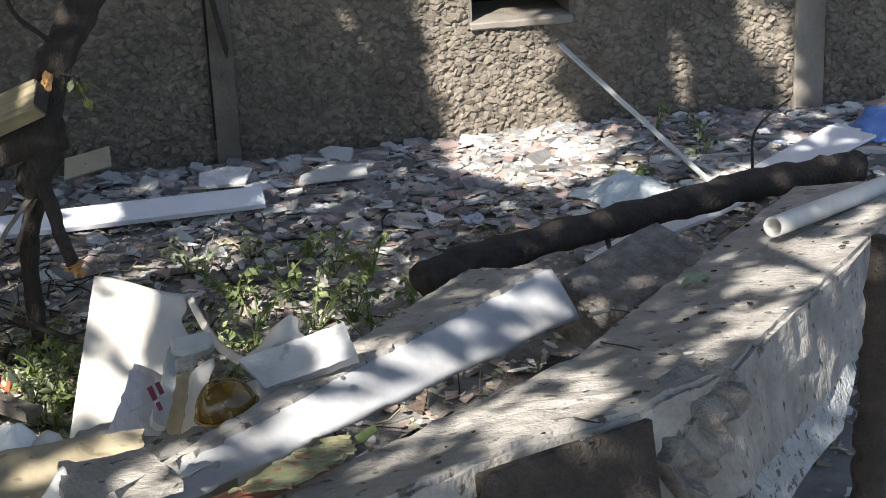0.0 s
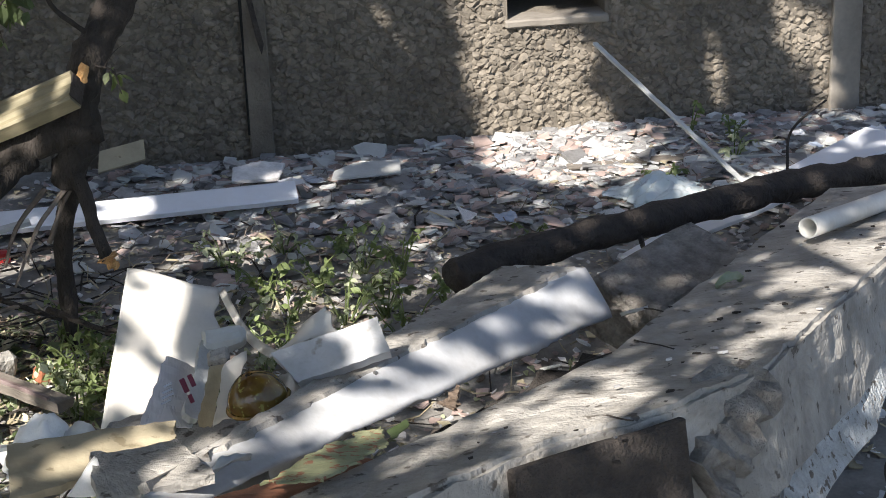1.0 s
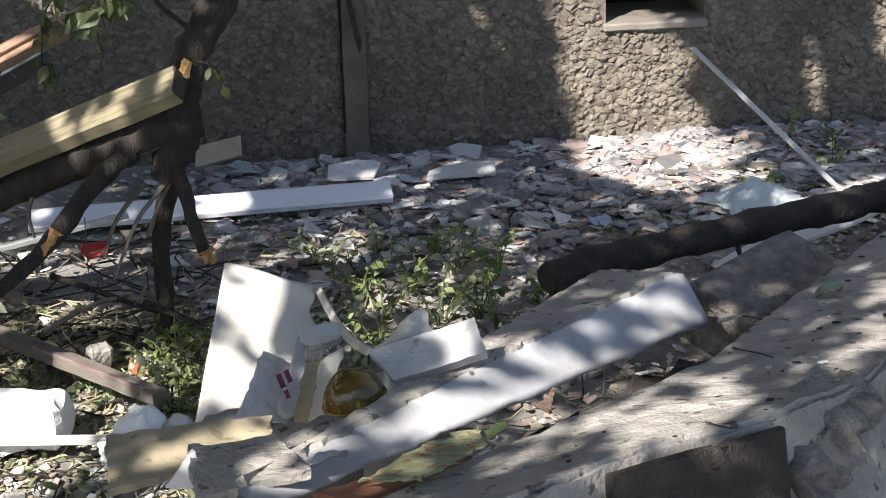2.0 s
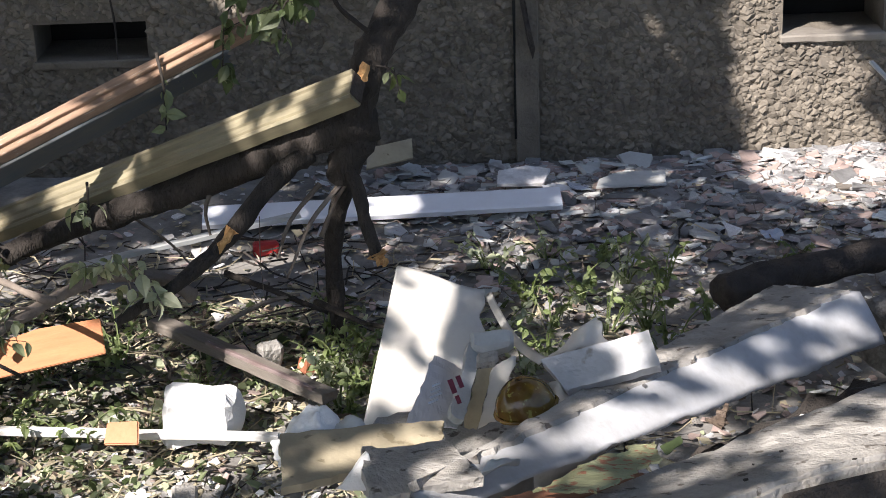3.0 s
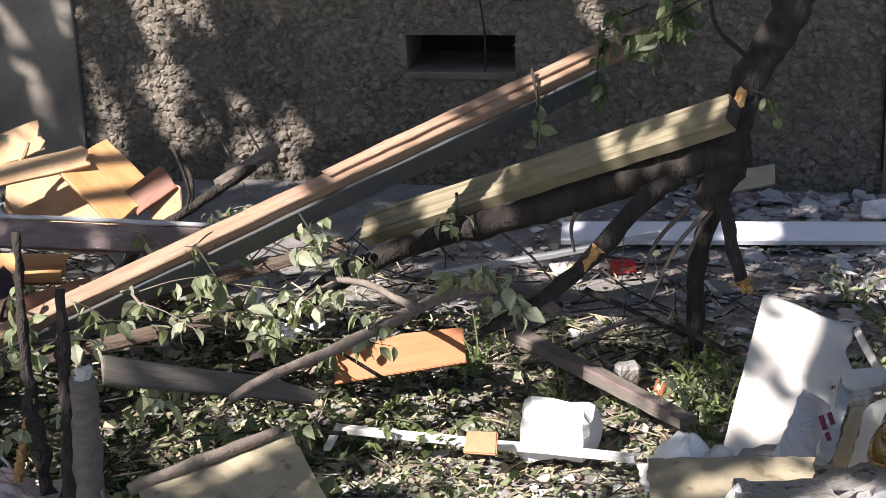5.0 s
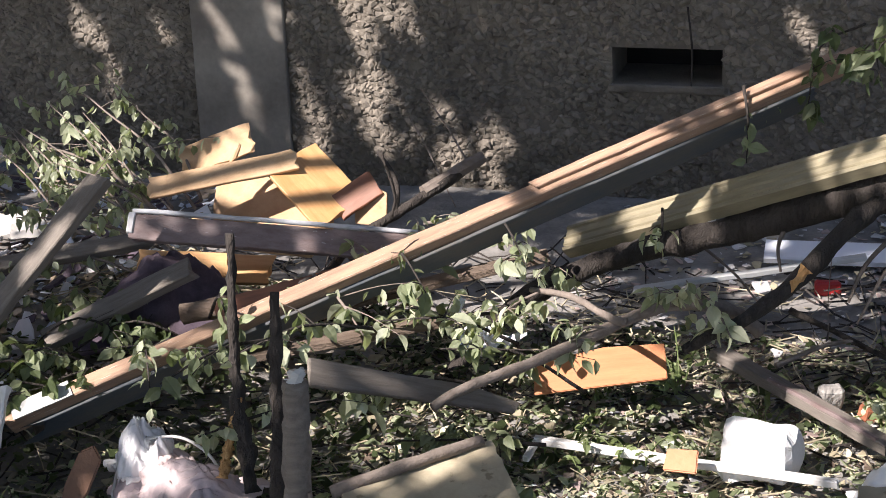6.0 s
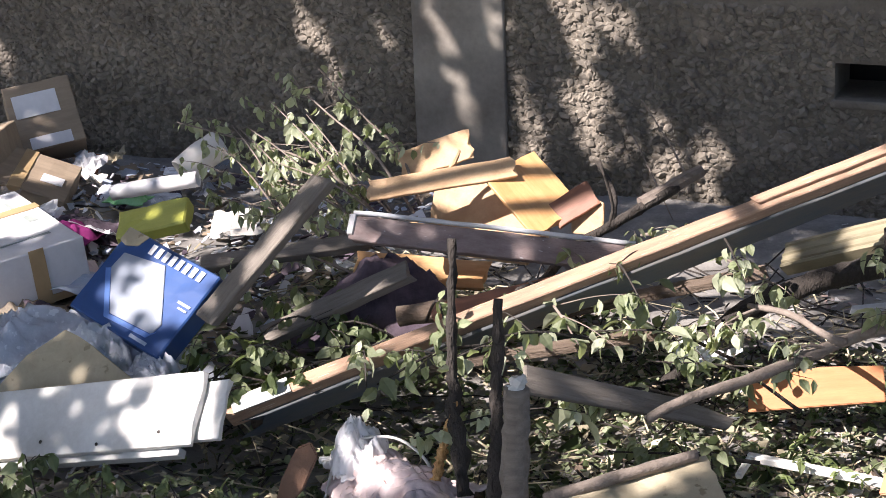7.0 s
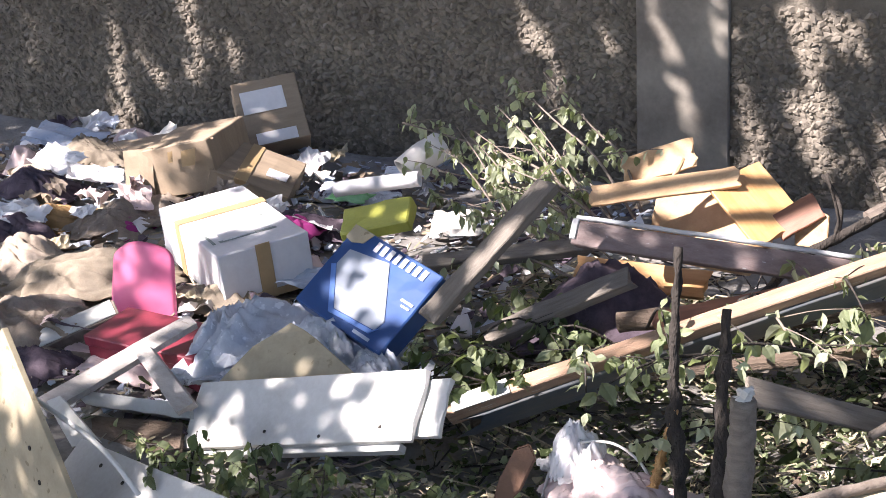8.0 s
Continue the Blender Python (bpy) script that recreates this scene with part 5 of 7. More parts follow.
part("post", tube([(0, 0, -0.12), (-0.005, 0, 0.2), (0.0, 0.005, 0.45), (0.005, 0.01, 0.585)], 0.030, 0.026, 10, 7, 0.18, 2), M["greywood"], stump, "", True)
part("torn_top", tube([(0.0, 0.01, 0.575), (0.012, 0.01, 0.598), (0.02, 0.012, 0.612)], 0.022, 0.006, 7, 3, 0.6, 4), M["litpaint"], stump, "pale torn fibres")
part("bark_strip", tube([(0.03, -0.02, -0.1), (0.032, -0.02, 0.1), (0.028, -0.015, 0.36)], 0.010, 0.004, 6, 5, 0.3, 4), M["paleb"], stump, "loose pale bark")
for k, (a, b, c, r, m, nm, lb) in enumerate((((-1.31, 3.08, 0.1), (-1.335, 3.2, 0.45), (-1.355, 3.3, 0.79), 0.020, "bark", "stake", "dark upright broken branch standing in the heap"),
                                             ((-1.62, 3.72, 0.1), (-1.68, 3.82, 0.36), (-1.685, 3.87, 0.70), 0.017, "bark", "stake", "dark torn stake standing in the heap"),
                                             ((-1.70, 3.74, 0.12), (-1.695, 3.78, 0.20), (-1.665, 3.80, 0.31), 0.013, "splinter", "splinter", "bright fresh splinter of wood"))):
    s = part(nm, tube([a, b, c], r * 1.05, r * 0.5, 9, 16, 0.6, k), M[m], None, "", True)
    tagged(s, lb, nm)
shelf = thing("boards", "dark boards lying flat under the leaves", "boards", (-1.5, 4.35, 0.0))
for k, (p, q, w, m) in enumerate((((-0.75, 0.1, 0.10), (0.35, 0.55, 0.30), 0.06, "rotwood"), ((-0.9, -0.15, 0.12), (-0.1, 0.0, 0.22), 0.07, "greywood"), ((-0.55, -0.2, 0.18), (0.15, 0.1, 0.26), 0.05, "rotwood"))):
    s = part("board", block(far(p, q), w, 0.022, 10, 1, 1, 0.002, 0.004, 0.03, k), M[m], shelf)
    s.matrix_basis = along(p, q)

# ---- fallen branches with leaves ----
E_O = (-0.6, 4.55, 0.1)
lb = thing("fallen_branch", "fallen forked branch with wilted green leaves", "branch", E_O)
part("stem", tube([(-0.52, 4.60, 0.24), (-0.596, 4.55, 0.317), (-0.70, 4.5, 0.345), (-0.789, 4.45, 0.339), (-0.89, 4.35, 0.316), (-1.02, 4.2, 0.29), (-1.17, 4.05, 0.268), (-1.24, 3.98, 0.24)], 0.019, 0.013, 8, 6, 0.2, 4, origin=E_O), M["paleb"], lb, "", True)
part("fork", tube([(-0.84, 4.39, 0.325), (-0.877, 4.37, 0.347), (-0.995, 4.45, 0.366), (-1.112, 4.5, 0.358)], 0.013, 0.008, 7, 6, 0.2, 5, origin=E_O), M["paleb"], lb, "", True)
for k, (p, n) in enumerate((([(-0.73, 4.48, 0.34), (-0.72, 4.42, 0.40), (-0.70, 4.36, 0.42)], 14), ([(-0.87, 4.36, 0.32), (-0.93, 4.30, 0.34), (-0.98, 4.27, 0.28)], 16), ([(-0.62, 4.53, 0.32), (-0.60, 4.45, 0.33), (-0.57, 4.40, 0.30)], 12),
                             ([(-1.08, 4.49, 0.36), (-1.15, 4.45, 0.33), (-1.2, 4.42, 0.28)], 22), ([(-0.65, 4.5, 0.33), (-0.66, 4.42, 0.40), (-0.68, 4.37, 0.46)], 10))):
    spray(lb, p, 0.005, "leafpale", n, 40 + k, E_O, 0.95, None, 3, 0.7, 0.05)
G_O = (-1.6, 5.1, 0.1)
gb = thing("fallen_branch", "dark fallen branch with a pale cut end and leaves", "branch", G_O)
part("stem", tube([(-1.47, 5.32, 0.455), (-1.56, 5.2, 0.40), (-1.661, 5.1, 0.344), (-1.76, 5.0, 0.29), (-1.72, 4.6, 0.33), (-1.72, 4.4, 0.37)], 0.018, 0.012, 8, 7, 0.2, 6, origin=G_O), M["bark"], gb, "", True)
part("cut_end", tube([(-1.60, 5.17, 0.39), (-1.52, 5.26, 0.43), (-1.455, 5.33, 0.46)], 0.022, 0.021, 8, 4, 0.12, 6, origin=G_O), M["paleb"], gb, "peeled pale end")
part("hook", tube([(-1.67, 5.1, 0.35), (-1.67, 5.13, 0.42), (-1.71, 5.17, 0.47), (-1.75, 5.2, 0.50)], 0.010, 0.005, 6, 6, 0.15, 6, origin=G_O), M["bark"], gb, "", True)
part("twig", tube([(-1.50, 5.3, 0.46), (-1.56, 5.35, 0.53), (-1.66, 5.38, 0.66)], 0.004, 0.002, 5, 5, 0.15, 6, origin=G_O), M["paleb"], gb)
for k, (p, n) in enumerate((([(-1.60, 4.9, 0.34), (-1.48, 4.75, 0.40), (-1.38, 4.62, 0.37)], 26), ([(-1.7, 4.75, 0.32), (-1.55, 4.6, 0.38), (-1.42, 4.5, 0.36)], 24), ([(-1.55, 5.0, 0.35), (-1.35, 4.95, 0.40), (-1.2, 4.85, 0.42)], 26),
                             ([(-1.72, 4.5, 0.36), (-1.6, 4.35, 0.36), (-1.5, 4.25, 0.30)], 26), ([(-1.4, 4.95, 0.38), (-1.22, 4.8, 0.36), (-1.1, 4.75, 0.33)], 22))):
    spray(gb, p, 0.006, "leafpale", n, 60 + k, G_O, 1.0, None, 4, 0.8, 0.07)
H_O = (-1.5, 4.3, 0.1)
hb = thing("fallen_branch", "leafy twigs lying over planks in broken sun", "branch", H_O)
for k, (p, n) in enumerate((([(-0.95, 4.4, 0.12), (-1.1, 4.3, 0.26), (-1.28, 4.2, 0.30)], 30), ([(-1.15, 4.5, 0.2), (-1.3, 4.4, 0.30), (-1.5, 4.35, 0.30)], 34), ([(-1.2, 4.3, 0.16), (-1.35, 4.15, 0.24), (-1.5, 4.05, 0.22)], 30), ([(-1.0, 4.15, 0.08), (-1.15, 4.0, 0.15), (-1.32, 3.92, 0.17)], 26),
                             ([(-1.45, 4.3, 0.3), (-1.6, 4.1, 0.38), (-1.72, 3.95, 0.36)], 26), ([(-1.5, 4.1, 0.2), (-1.62, 3.85, 0.25), (-1.76, 3.75, 0.22)], 24), ([(-1.7, 4.2, 0.3), (-1.8, 4.0, 0.34), (-1.92, 3.9, 0.28)], 26), ([(-1.05, 3.95, 0.05), (-1.2, 3.8, 0.1), (-1.35, 3.75, 0.1)], 20))):
    spray(hb, p, 0.006, "leafpale" if k % 3 else "leaf", n, 80 + k, H_O, 1.0, M["bark"], 4, 0.6, 0.08)
K_O = (-1.9, 4.1, 0.3)
kb = thing("fallen_branch", "wilted leafy twigs hanging over the long beam", "branch", K_O)
for k, (p, n) in enumerate((([(-1.95, 4.3, 0.30), (-1.85, 4.15, 0.42), (-1.78, 4.05, 0.34)], 16), ([(-2.1, 4.15, 0.24), (-2.0, 4.0, 0.33), (-1.95, 3.9, 0.22)], 16), ([(-1.55, 4.6, 0.42), (-1.45, 4.45, 0.46), (-1.35, 4.35, 0.38)], 18),
                             ([(-1.3, 4.75, 0.5), (-1.2, 4.6, 0.5), (-1.12, 4.5, 0.42)], 16), ([(-0.62, 5.0, 0.80), (-0.60, 4.95, 0.72), (-0.60, 4.93, 0.60)], 8), ([(-0.83, 4.92, 0.46), (-0.82, 4.86, 0.42), (-0.82, 4.84, 0.34)], 6))):
    spray(kb, p, 0.005, "leafpale" if k % 2 else "leaf", n, 220 + k, K_O, 0.95, M["bark"], 3, 0.9, 0.05)
S_O = (-2.6, 5.1, 0.1)
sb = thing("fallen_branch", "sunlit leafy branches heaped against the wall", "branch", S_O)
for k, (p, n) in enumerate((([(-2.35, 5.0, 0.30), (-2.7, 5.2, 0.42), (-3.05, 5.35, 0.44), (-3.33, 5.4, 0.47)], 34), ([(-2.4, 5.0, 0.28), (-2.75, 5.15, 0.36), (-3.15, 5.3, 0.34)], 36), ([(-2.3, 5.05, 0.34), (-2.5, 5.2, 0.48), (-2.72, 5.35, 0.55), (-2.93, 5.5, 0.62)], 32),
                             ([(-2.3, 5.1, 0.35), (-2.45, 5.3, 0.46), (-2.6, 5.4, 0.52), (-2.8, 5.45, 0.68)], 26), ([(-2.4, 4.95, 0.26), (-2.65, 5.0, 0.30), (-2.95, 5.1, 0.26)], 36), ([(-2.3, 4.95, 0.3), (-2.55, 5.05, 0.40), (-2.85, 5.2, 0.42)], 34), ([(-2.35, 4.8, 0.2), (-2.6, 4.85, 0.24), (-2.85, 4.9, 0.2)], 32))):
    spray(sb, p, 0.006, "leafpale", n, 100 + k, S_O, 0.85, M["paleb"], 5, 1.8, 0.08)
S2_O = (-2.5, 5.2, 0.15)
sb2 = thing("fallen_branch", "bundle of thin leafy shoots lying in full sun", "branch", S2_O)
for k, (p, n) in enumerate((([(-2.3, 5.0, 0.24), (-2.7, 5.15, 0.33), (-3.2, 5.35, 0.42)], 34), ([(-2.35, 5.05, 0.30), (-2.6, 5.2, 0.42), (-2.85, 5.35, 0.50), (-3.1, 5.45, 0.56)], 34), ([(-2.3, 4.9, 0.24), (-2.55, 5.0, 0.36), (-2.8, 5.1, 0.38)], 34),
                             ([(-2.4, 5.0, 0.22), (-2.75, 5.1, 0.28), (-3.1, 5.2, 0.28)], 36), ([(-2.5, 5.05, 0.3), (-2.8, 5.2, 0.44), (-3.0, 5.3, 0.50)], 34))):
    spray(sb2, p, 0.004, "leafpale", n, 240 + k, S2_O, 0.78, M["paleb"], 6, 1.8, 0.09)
shoot_rnd = np.random.default_rng(17)
for k in range(8):
    x, y, z = -2.40 - shoot_rnd.uniform(0, 0.45), 5.02 + shoot_rnd.uniform(0, 0.2), 0.26 + shoot_rnd.uniform(0, 0.08)
    r, lean = shoot_rnd.uniform(0.22, 0.42), shoot_rnd.uniform(0.35, 0.85)
    tip = V(x - r, y + 0.2, z + r * lean)
    spray(sb2, [(x, y, z), (x - r * 0.5, y + 0.10, z + r * lean * 0.62), tip], 0.0045, "leafpale", 9, 260 + k, S2_O, 0.8, M["paleb"], 1, 2.0, 0.03)
D_O = (-2.4, 4.3, 0.0)
# Mostly dark leaves here: the carton's shadow is painted into their colour.
db = thing("fallen_branch", "mass of leafy twigs beside a carton, shade put into dark leaf colour", "branch", D_O)
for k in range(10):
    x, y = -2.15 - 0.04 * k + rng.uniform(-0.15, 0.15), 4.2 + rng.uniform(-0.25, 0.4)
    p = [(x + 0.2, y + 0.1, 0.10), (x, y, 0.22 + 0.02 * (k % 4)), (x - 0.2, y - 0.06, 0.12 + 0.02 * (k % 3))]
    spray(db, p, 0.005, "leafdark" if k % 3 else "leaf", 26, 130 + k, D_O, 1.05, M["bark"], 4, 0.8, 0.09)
N_O = (-2.6, 3.55, 0.0)
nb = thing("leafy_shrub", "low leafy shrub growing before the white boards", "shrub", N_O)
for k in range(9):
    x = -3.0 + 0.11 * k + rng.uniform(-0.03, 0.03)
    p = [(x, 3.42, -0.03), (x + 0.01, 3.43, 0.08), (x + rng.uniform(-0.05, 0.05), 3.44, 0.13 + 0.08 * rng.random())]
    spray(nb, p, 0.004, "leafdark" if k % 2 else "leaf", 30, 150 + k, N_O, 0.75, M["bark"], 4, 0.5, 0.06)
part("twig", tube([(-2.55, 3.45, 0.1), (-2.48, 3.45, 0.17), (-2.38, 3.44, 0.18), (-2.29, 3.44, 0.22)], 0.004, 0.003, 5, 5, 0.15, 3, origin=N_O), M["bark"], nb)
for k, (p, seed, n) in enumerate((([(-1.9, 3.65, 0.0), (-1.75, 3.55, 0.12), (-1.6, 3.5, 0.14)], 171, 26), ([(-1.4, 3.55, 0.0), (-1.5, 3.45, 0.15), (-1.62, 3.4, 0.18)], 172, 26), ([(-1.2, 3.9, 0.0), (-1.3, 3.75, 0.1), (-1.42, 3.7, 0.12)], 173, 24),
                                   ([(-2.1, 3.5, 0.0), (-2.2, 3.42, 0.08), (-2.35, 3.4, 0.1)], 174, 24))):
    t = thing("leafy_twig", "leafy green twig lying on the soil", "twig", p[0], group="leafy twigs")
    spray(t, p, 0.005, "leaf", n, seed, p[0], 1.0, M["bark"], 4, 0.5, 0.07)
hang = thing("leafy_twig", "green leaves hanging down in front of the wall", "twig", (-0.15, 4.9, 1.0))
for k, p in enumerate(([(-0.05, 4.9, 1.05), (-0.22, 4.95, 1.0), (-0.34, 5.0, 0.86)], [(-0.1, 4.9, 1.05), (-0.25, 4.9, 0.95), (-0.25, 4.9, 0.85)], [(-0.3, 5.0, 0.98), (-0.42, 5.05, 0.9), (-0.45, 5.05, 0.72)], [(-0.02, 4.72, 0.82), (0.03, 4.72, 0.80), (0.045, 4.72, 0.74)])):
    spray(hang, p, 0.004, "leafdark" if k < 3 else "weed", 20 if k < 3 else 5, 190 + k, (-0.15, 4.9, 1.0), 1.1 if k < 3 else 0.8, M["bark"], 3, 0.9, 0.05)
WEEDS = [(-0.14, 4.42, 40, 0.16, 0.1), (-0.08, 4.52, 36, 0.12, 0.12), (0.42, 4.75, 36, 0.1, 0.14), (0.6, 4.9, 40, 0.12, 0.16), (0.75, 4.72, 36, 0.12, 0.14), (0.52, 4.5, 30, 0.1, 0.14), (0.3, 4.9, 30, 0.08, 0.14), (-0.75, 4.75, 36, 0.12, 0.15), (-0.95, 4.65, 30, 0.12, 0.13), (-0.62, 4.28, 30, 0.07, 0.14), (-0.8, 4.3, 36, 0.09, 0.14), (-0.98, 4.28, 36, 0.1, 0.14), (2.08, 5.98, 24, 0.1, 0.08), (1.8, 5.85, 20, 0.05, 0.08)]
WEEDS += [(1.98, 6.2, 18, 0.14, 0.05), (1.62, 4.3, 24, 0.1, 0.1), (0.86, 4.55, 30, 0.1, 0.14), (1.25, 5.4, 18, 0.05, 0.08), (-0.35, 4.55, 24, 0.06, 0.12), (0.2, 4.6, 24, 0.08, 0.12), (0.45, 5.0, 30, 0.09, 0.16), (0.68, 5.1, 30, 0.09, 0.16), (0.15, 4.8, 30, 0.09, 0.14), (0.9, 4.85, 30, 0.1, 0.14), (0.35, 4.6, 30, 0.1, 0.12), (-0.2, 4.7, 30, 0.08, 0.14), (-0.5, 4.6, 30, 0.06, 0.14), (1.02, 3.95, 20, 0.22, 0.1)]
WEEDS += [(-0.19, 4.93, 40, 0.12, 0.10), (-0.13, 4.61, 44, 0.14, 0.09), (-0.19, 4.59, 36, 0.12, 0.10), (-0.09, 4.75, 36, 0.12, 0.08), (-0.12, 4.40, 30, 0.12, 0.07), (0.29, 5.38, 40, 0.10, 0.12), (0.39, 5.12, 40, 0.10, 0.12), (0.55, 5.16, 44, 0.11, 0.13), (0.69, 5.26, 40, 0.10, 0.12), (0.80, 5.18, 40, 0.12, 0.12), (0.64, 5.42, 36, 0.09, 0.12), (0.47, 5.47, 30, 0.08, 0.12), (0.72, 4.94, 44, 0.12, 0.12), (2.13, 6.17, 24, 0.10, 0.07)]
for k, (x, y, n, h, r) in enumerate(WEEDS):
    weed("weed", "small green weed growing through the debris", (x, y, lie(x, y)), int(n * 1.8), 300 + k, h * 1.3, r * 1.1, "weed" if k % 3 else "leafpale", 0.52)

# ---- the left: broken furniture ----
fu = thing("broken_cabinet", "smashed cabinet of orange chipboard panels", "cabinet", (-2.1, 5.05, 0.0))
fo = V(-2.1, 5.05, 0)
for k, (p, q, w, th, up, m) in enumerate((((-2.43, 5.0, 0.41), (-2.0, 5.16, 0.475), 0.07, 0.014, (0, -0.8, 0.7), "chip"), ((-2.04, 5.2, 0.47), (-1.83, 5.08, 0.33), 0.20, 0.014, (0.25, -0.45, 0.9), "veneer"),
                                          ((-2.3, 5.2, 0.30), (-1.9, 5.2, 0.32), 0.26, 0.014, (0, -0.9, 0.5), "chip"), ((-2.4, 4.82, 0.23), (-1.98, 4.86, 0.22), 0.10, 0.016, (0, -0.6, 0.8), "veneer"),
                                          ((-2.2, 4.78, 0.36), (-1.85, 4.88, 0.30), 0.10, 0.014, (0, -0.4, 0.9), "chip"), ((-1.86, 5.1, 0.34), (-1.74, 5.15, 0.42), 0.09, 0.014, (-0.3, -0.9, 0.4), "redwood"), ((-2.42, 5.25, 0.42), (-2.2, 5.3, 0.50), 0.10, 0.012, (0, -0.8, 0.5), "chip"))):
    s = part("panel", block(far(p, q), w, th, 8, 4, 1, 0.002, 0.004, 0.02, k), M[m], fu)
    s.matrix_basis = along(V(p) - fo, V(q) - fo, up)
s = part("splinter", tube([(-2.22, 5.12, 0.42), (-2.20, 5.13, 0.47), (-2.17, 5.13, 0.53)], 0.012, 0.005, 6, 3, 0.4, 2, origin=fo), M["chip"], fu)
s = part("flap", prism([(0, 0), (0.10, -0.01), (0.105, 0.09), (0.03, 0.13), (0.0, 0.07)], 0.012, 0.002, 0.002), M["chip"], fu)
s.matrix_basis = along((-1.80 + 2.1, 5.1 - 5.05, 0.30), (-1.70 + 2.1, 5.1 - 5.05, 0.31), (0.1, -0.95, 0.3))
tr = thing("door_trim", "purple-brown board with a scraped white edge", "trim", m=along((-2.285, 4.58, 0.475), (-1.40, 4.80, 0.375), (0, -0.75, 0.55)))
LT = far((-2.285, 4.58, 0.475), (-1.40, 4.80, 0.375))
part("board", block(LT, 0.075, 0.03, 16, 1, 2, 0.003, 0.004, 0.02, 4, at=(0, -0.03, -0.03)), M["purple"], tr)
part("edge", block(LT - 0.1, 0.012, 0.014, 14, 1, 1, 0.002, 0.003, seed=4, at=(0.0, 0.016, -0.008)), M["whitewash"], tr, "scraped white edge")
part("end_cap", block(0.02, 0.06, 0.035, 2, 2, 2, 0.003, 0.003, at=(-0.012, -0.02, -0.03)), M["whitewash"], tr, "pale chipped end")
for k, (a, b, w, m, lbl) in enumerate((((-2.495, 4.08, 0.315), (-2.285, 4.42, 0.625), 0.072, "greywood", "weathered upright plank leaning on the heap"), ((-1.95, 4.35, 0.27), (-1.55, 4.62, 0.33), 0.10, "redwood", "reddish worn board under the branches"),
                                       ((-2.45, 4.3, 0.18), (-2.1, 4.55, 0.33), 0.07, "greywood", "grey-green board in the shade"), ((-2.9, 4.75, 0.2), (-2.4, 4.95, 0.26), 0.06, "greywood", "dusty grey plank behind the cartons"))):
    s = part("plank", block(far(a, b), w, 0.03, 10, 2, 1, 0.003, 0.004, 0.03, k), M[m])
    s.matrix_basis = along(a, b, (-0.3, -0.8, 0.4) if k == 0 else (0, -0.5, 1))
    tagged(s, lbl, "plank")
heap(0.55, 0.35, 0.22, 8, M["darkrag"], "rag", "dark violet knitted cloth crumpled under planks", "cloth", (-2.22, 4.62, 0.12), 25, 34, 24, 6)
rag2 = part("steel_pipe", tube([(-2.1, 4.45, 0.24), (-1.9, 4.5, 0.27), (-1.66, 4.58, 0.3)], 0.03, 0.028, 10, 5, 0.1, 3), M["rotwood"], None, "", True)
tagged(rag2, "thick brown branch lying under the boards", "branch")

# ---- the left: cartons, boards, plastic ----
ea, eb, ec = V(-2.872, 4.330, 0.476), V(-2.518, 4.200, 0.404), V(-2.966, 4.160, 0.319)
sx = (eb - ea)
sy = (ec - ea)
sx_n = sx.normalized()
sn = sx.cross(-sy).normalized() if sx.cross(-sy).z > 0 else -sx.cross(-sy).normalized()
syn = sn.cross(sx_n)
SC_M = Matrix(((sx_n.x, syn.x, sn.x, ea.x), (sx_n.y, syn.y, sn.y, ea.y), (sx_n.z, syn.z, sn.z, ea.z), (0, 0, 0, 1)))
SW, SH = 0.384, 0.285
sc = thing("scale_carton", "blue printed carton of a white kitchen scale, dented", "carton", m=SC_M)
bmx = block(SW, SH, 0.07, 8, 8, 2, 0.004, 0.0012, at=(0, -SH / 2, -0.07))
scb = part("box", bmx, M["blue"], sc)
part("picture", prism([(0.045, -0.075), (0.20, -0.05), (0.325, -0.20), (0.315, -0.235), (0.145, -0.245), (0.04, -0.13)], 0.004, 0.001), M["greyprint"], scb, "pale picture of a scale")
LAST[0].matrix_basis = Matrix.Translation((0, 0, 0.0035))
part("picture_edge", prism([(0.025, -0.14), (0.135, -0.262), (0.305, -0.252), (0.325, -0.225), (0.31, -0.238), (0.145, -0.248), (0.04, -0.132)], 0.003, 0.0), M["bluebag"], scb)
LAST[0].matrix_basis = Matrix.Translation((0, 0, 0.003))
part("corner_print", prism([(0.0, -0.002), (0.085, -0.002), (0.07, -0.04), (0.03, -0.055), (0.0, -0.05)], 0.003, 0.0), M["tan"], scb, "pale worn corner")
LAST[0].matrix_basis = Matrix.Translation((0, 0, 0.0035))
bars(sc, M["sky"], [(0.345, -0.12, 0.05, 0.008, 0.002), (0.35, -0.135, 0.035, 0.006, 0.002), (0.29, -0.268, 0.07, 0.010, 0.002)])
for k in range(8):
    s = part("mark", block(0.017, 0.032, 0.0015, bevel=0), M["label"], scb, "plain white mark")
    s.matrix_basis = Matrix.Translation((0.118 + 0.029 * k, -0.028, 0.0025))


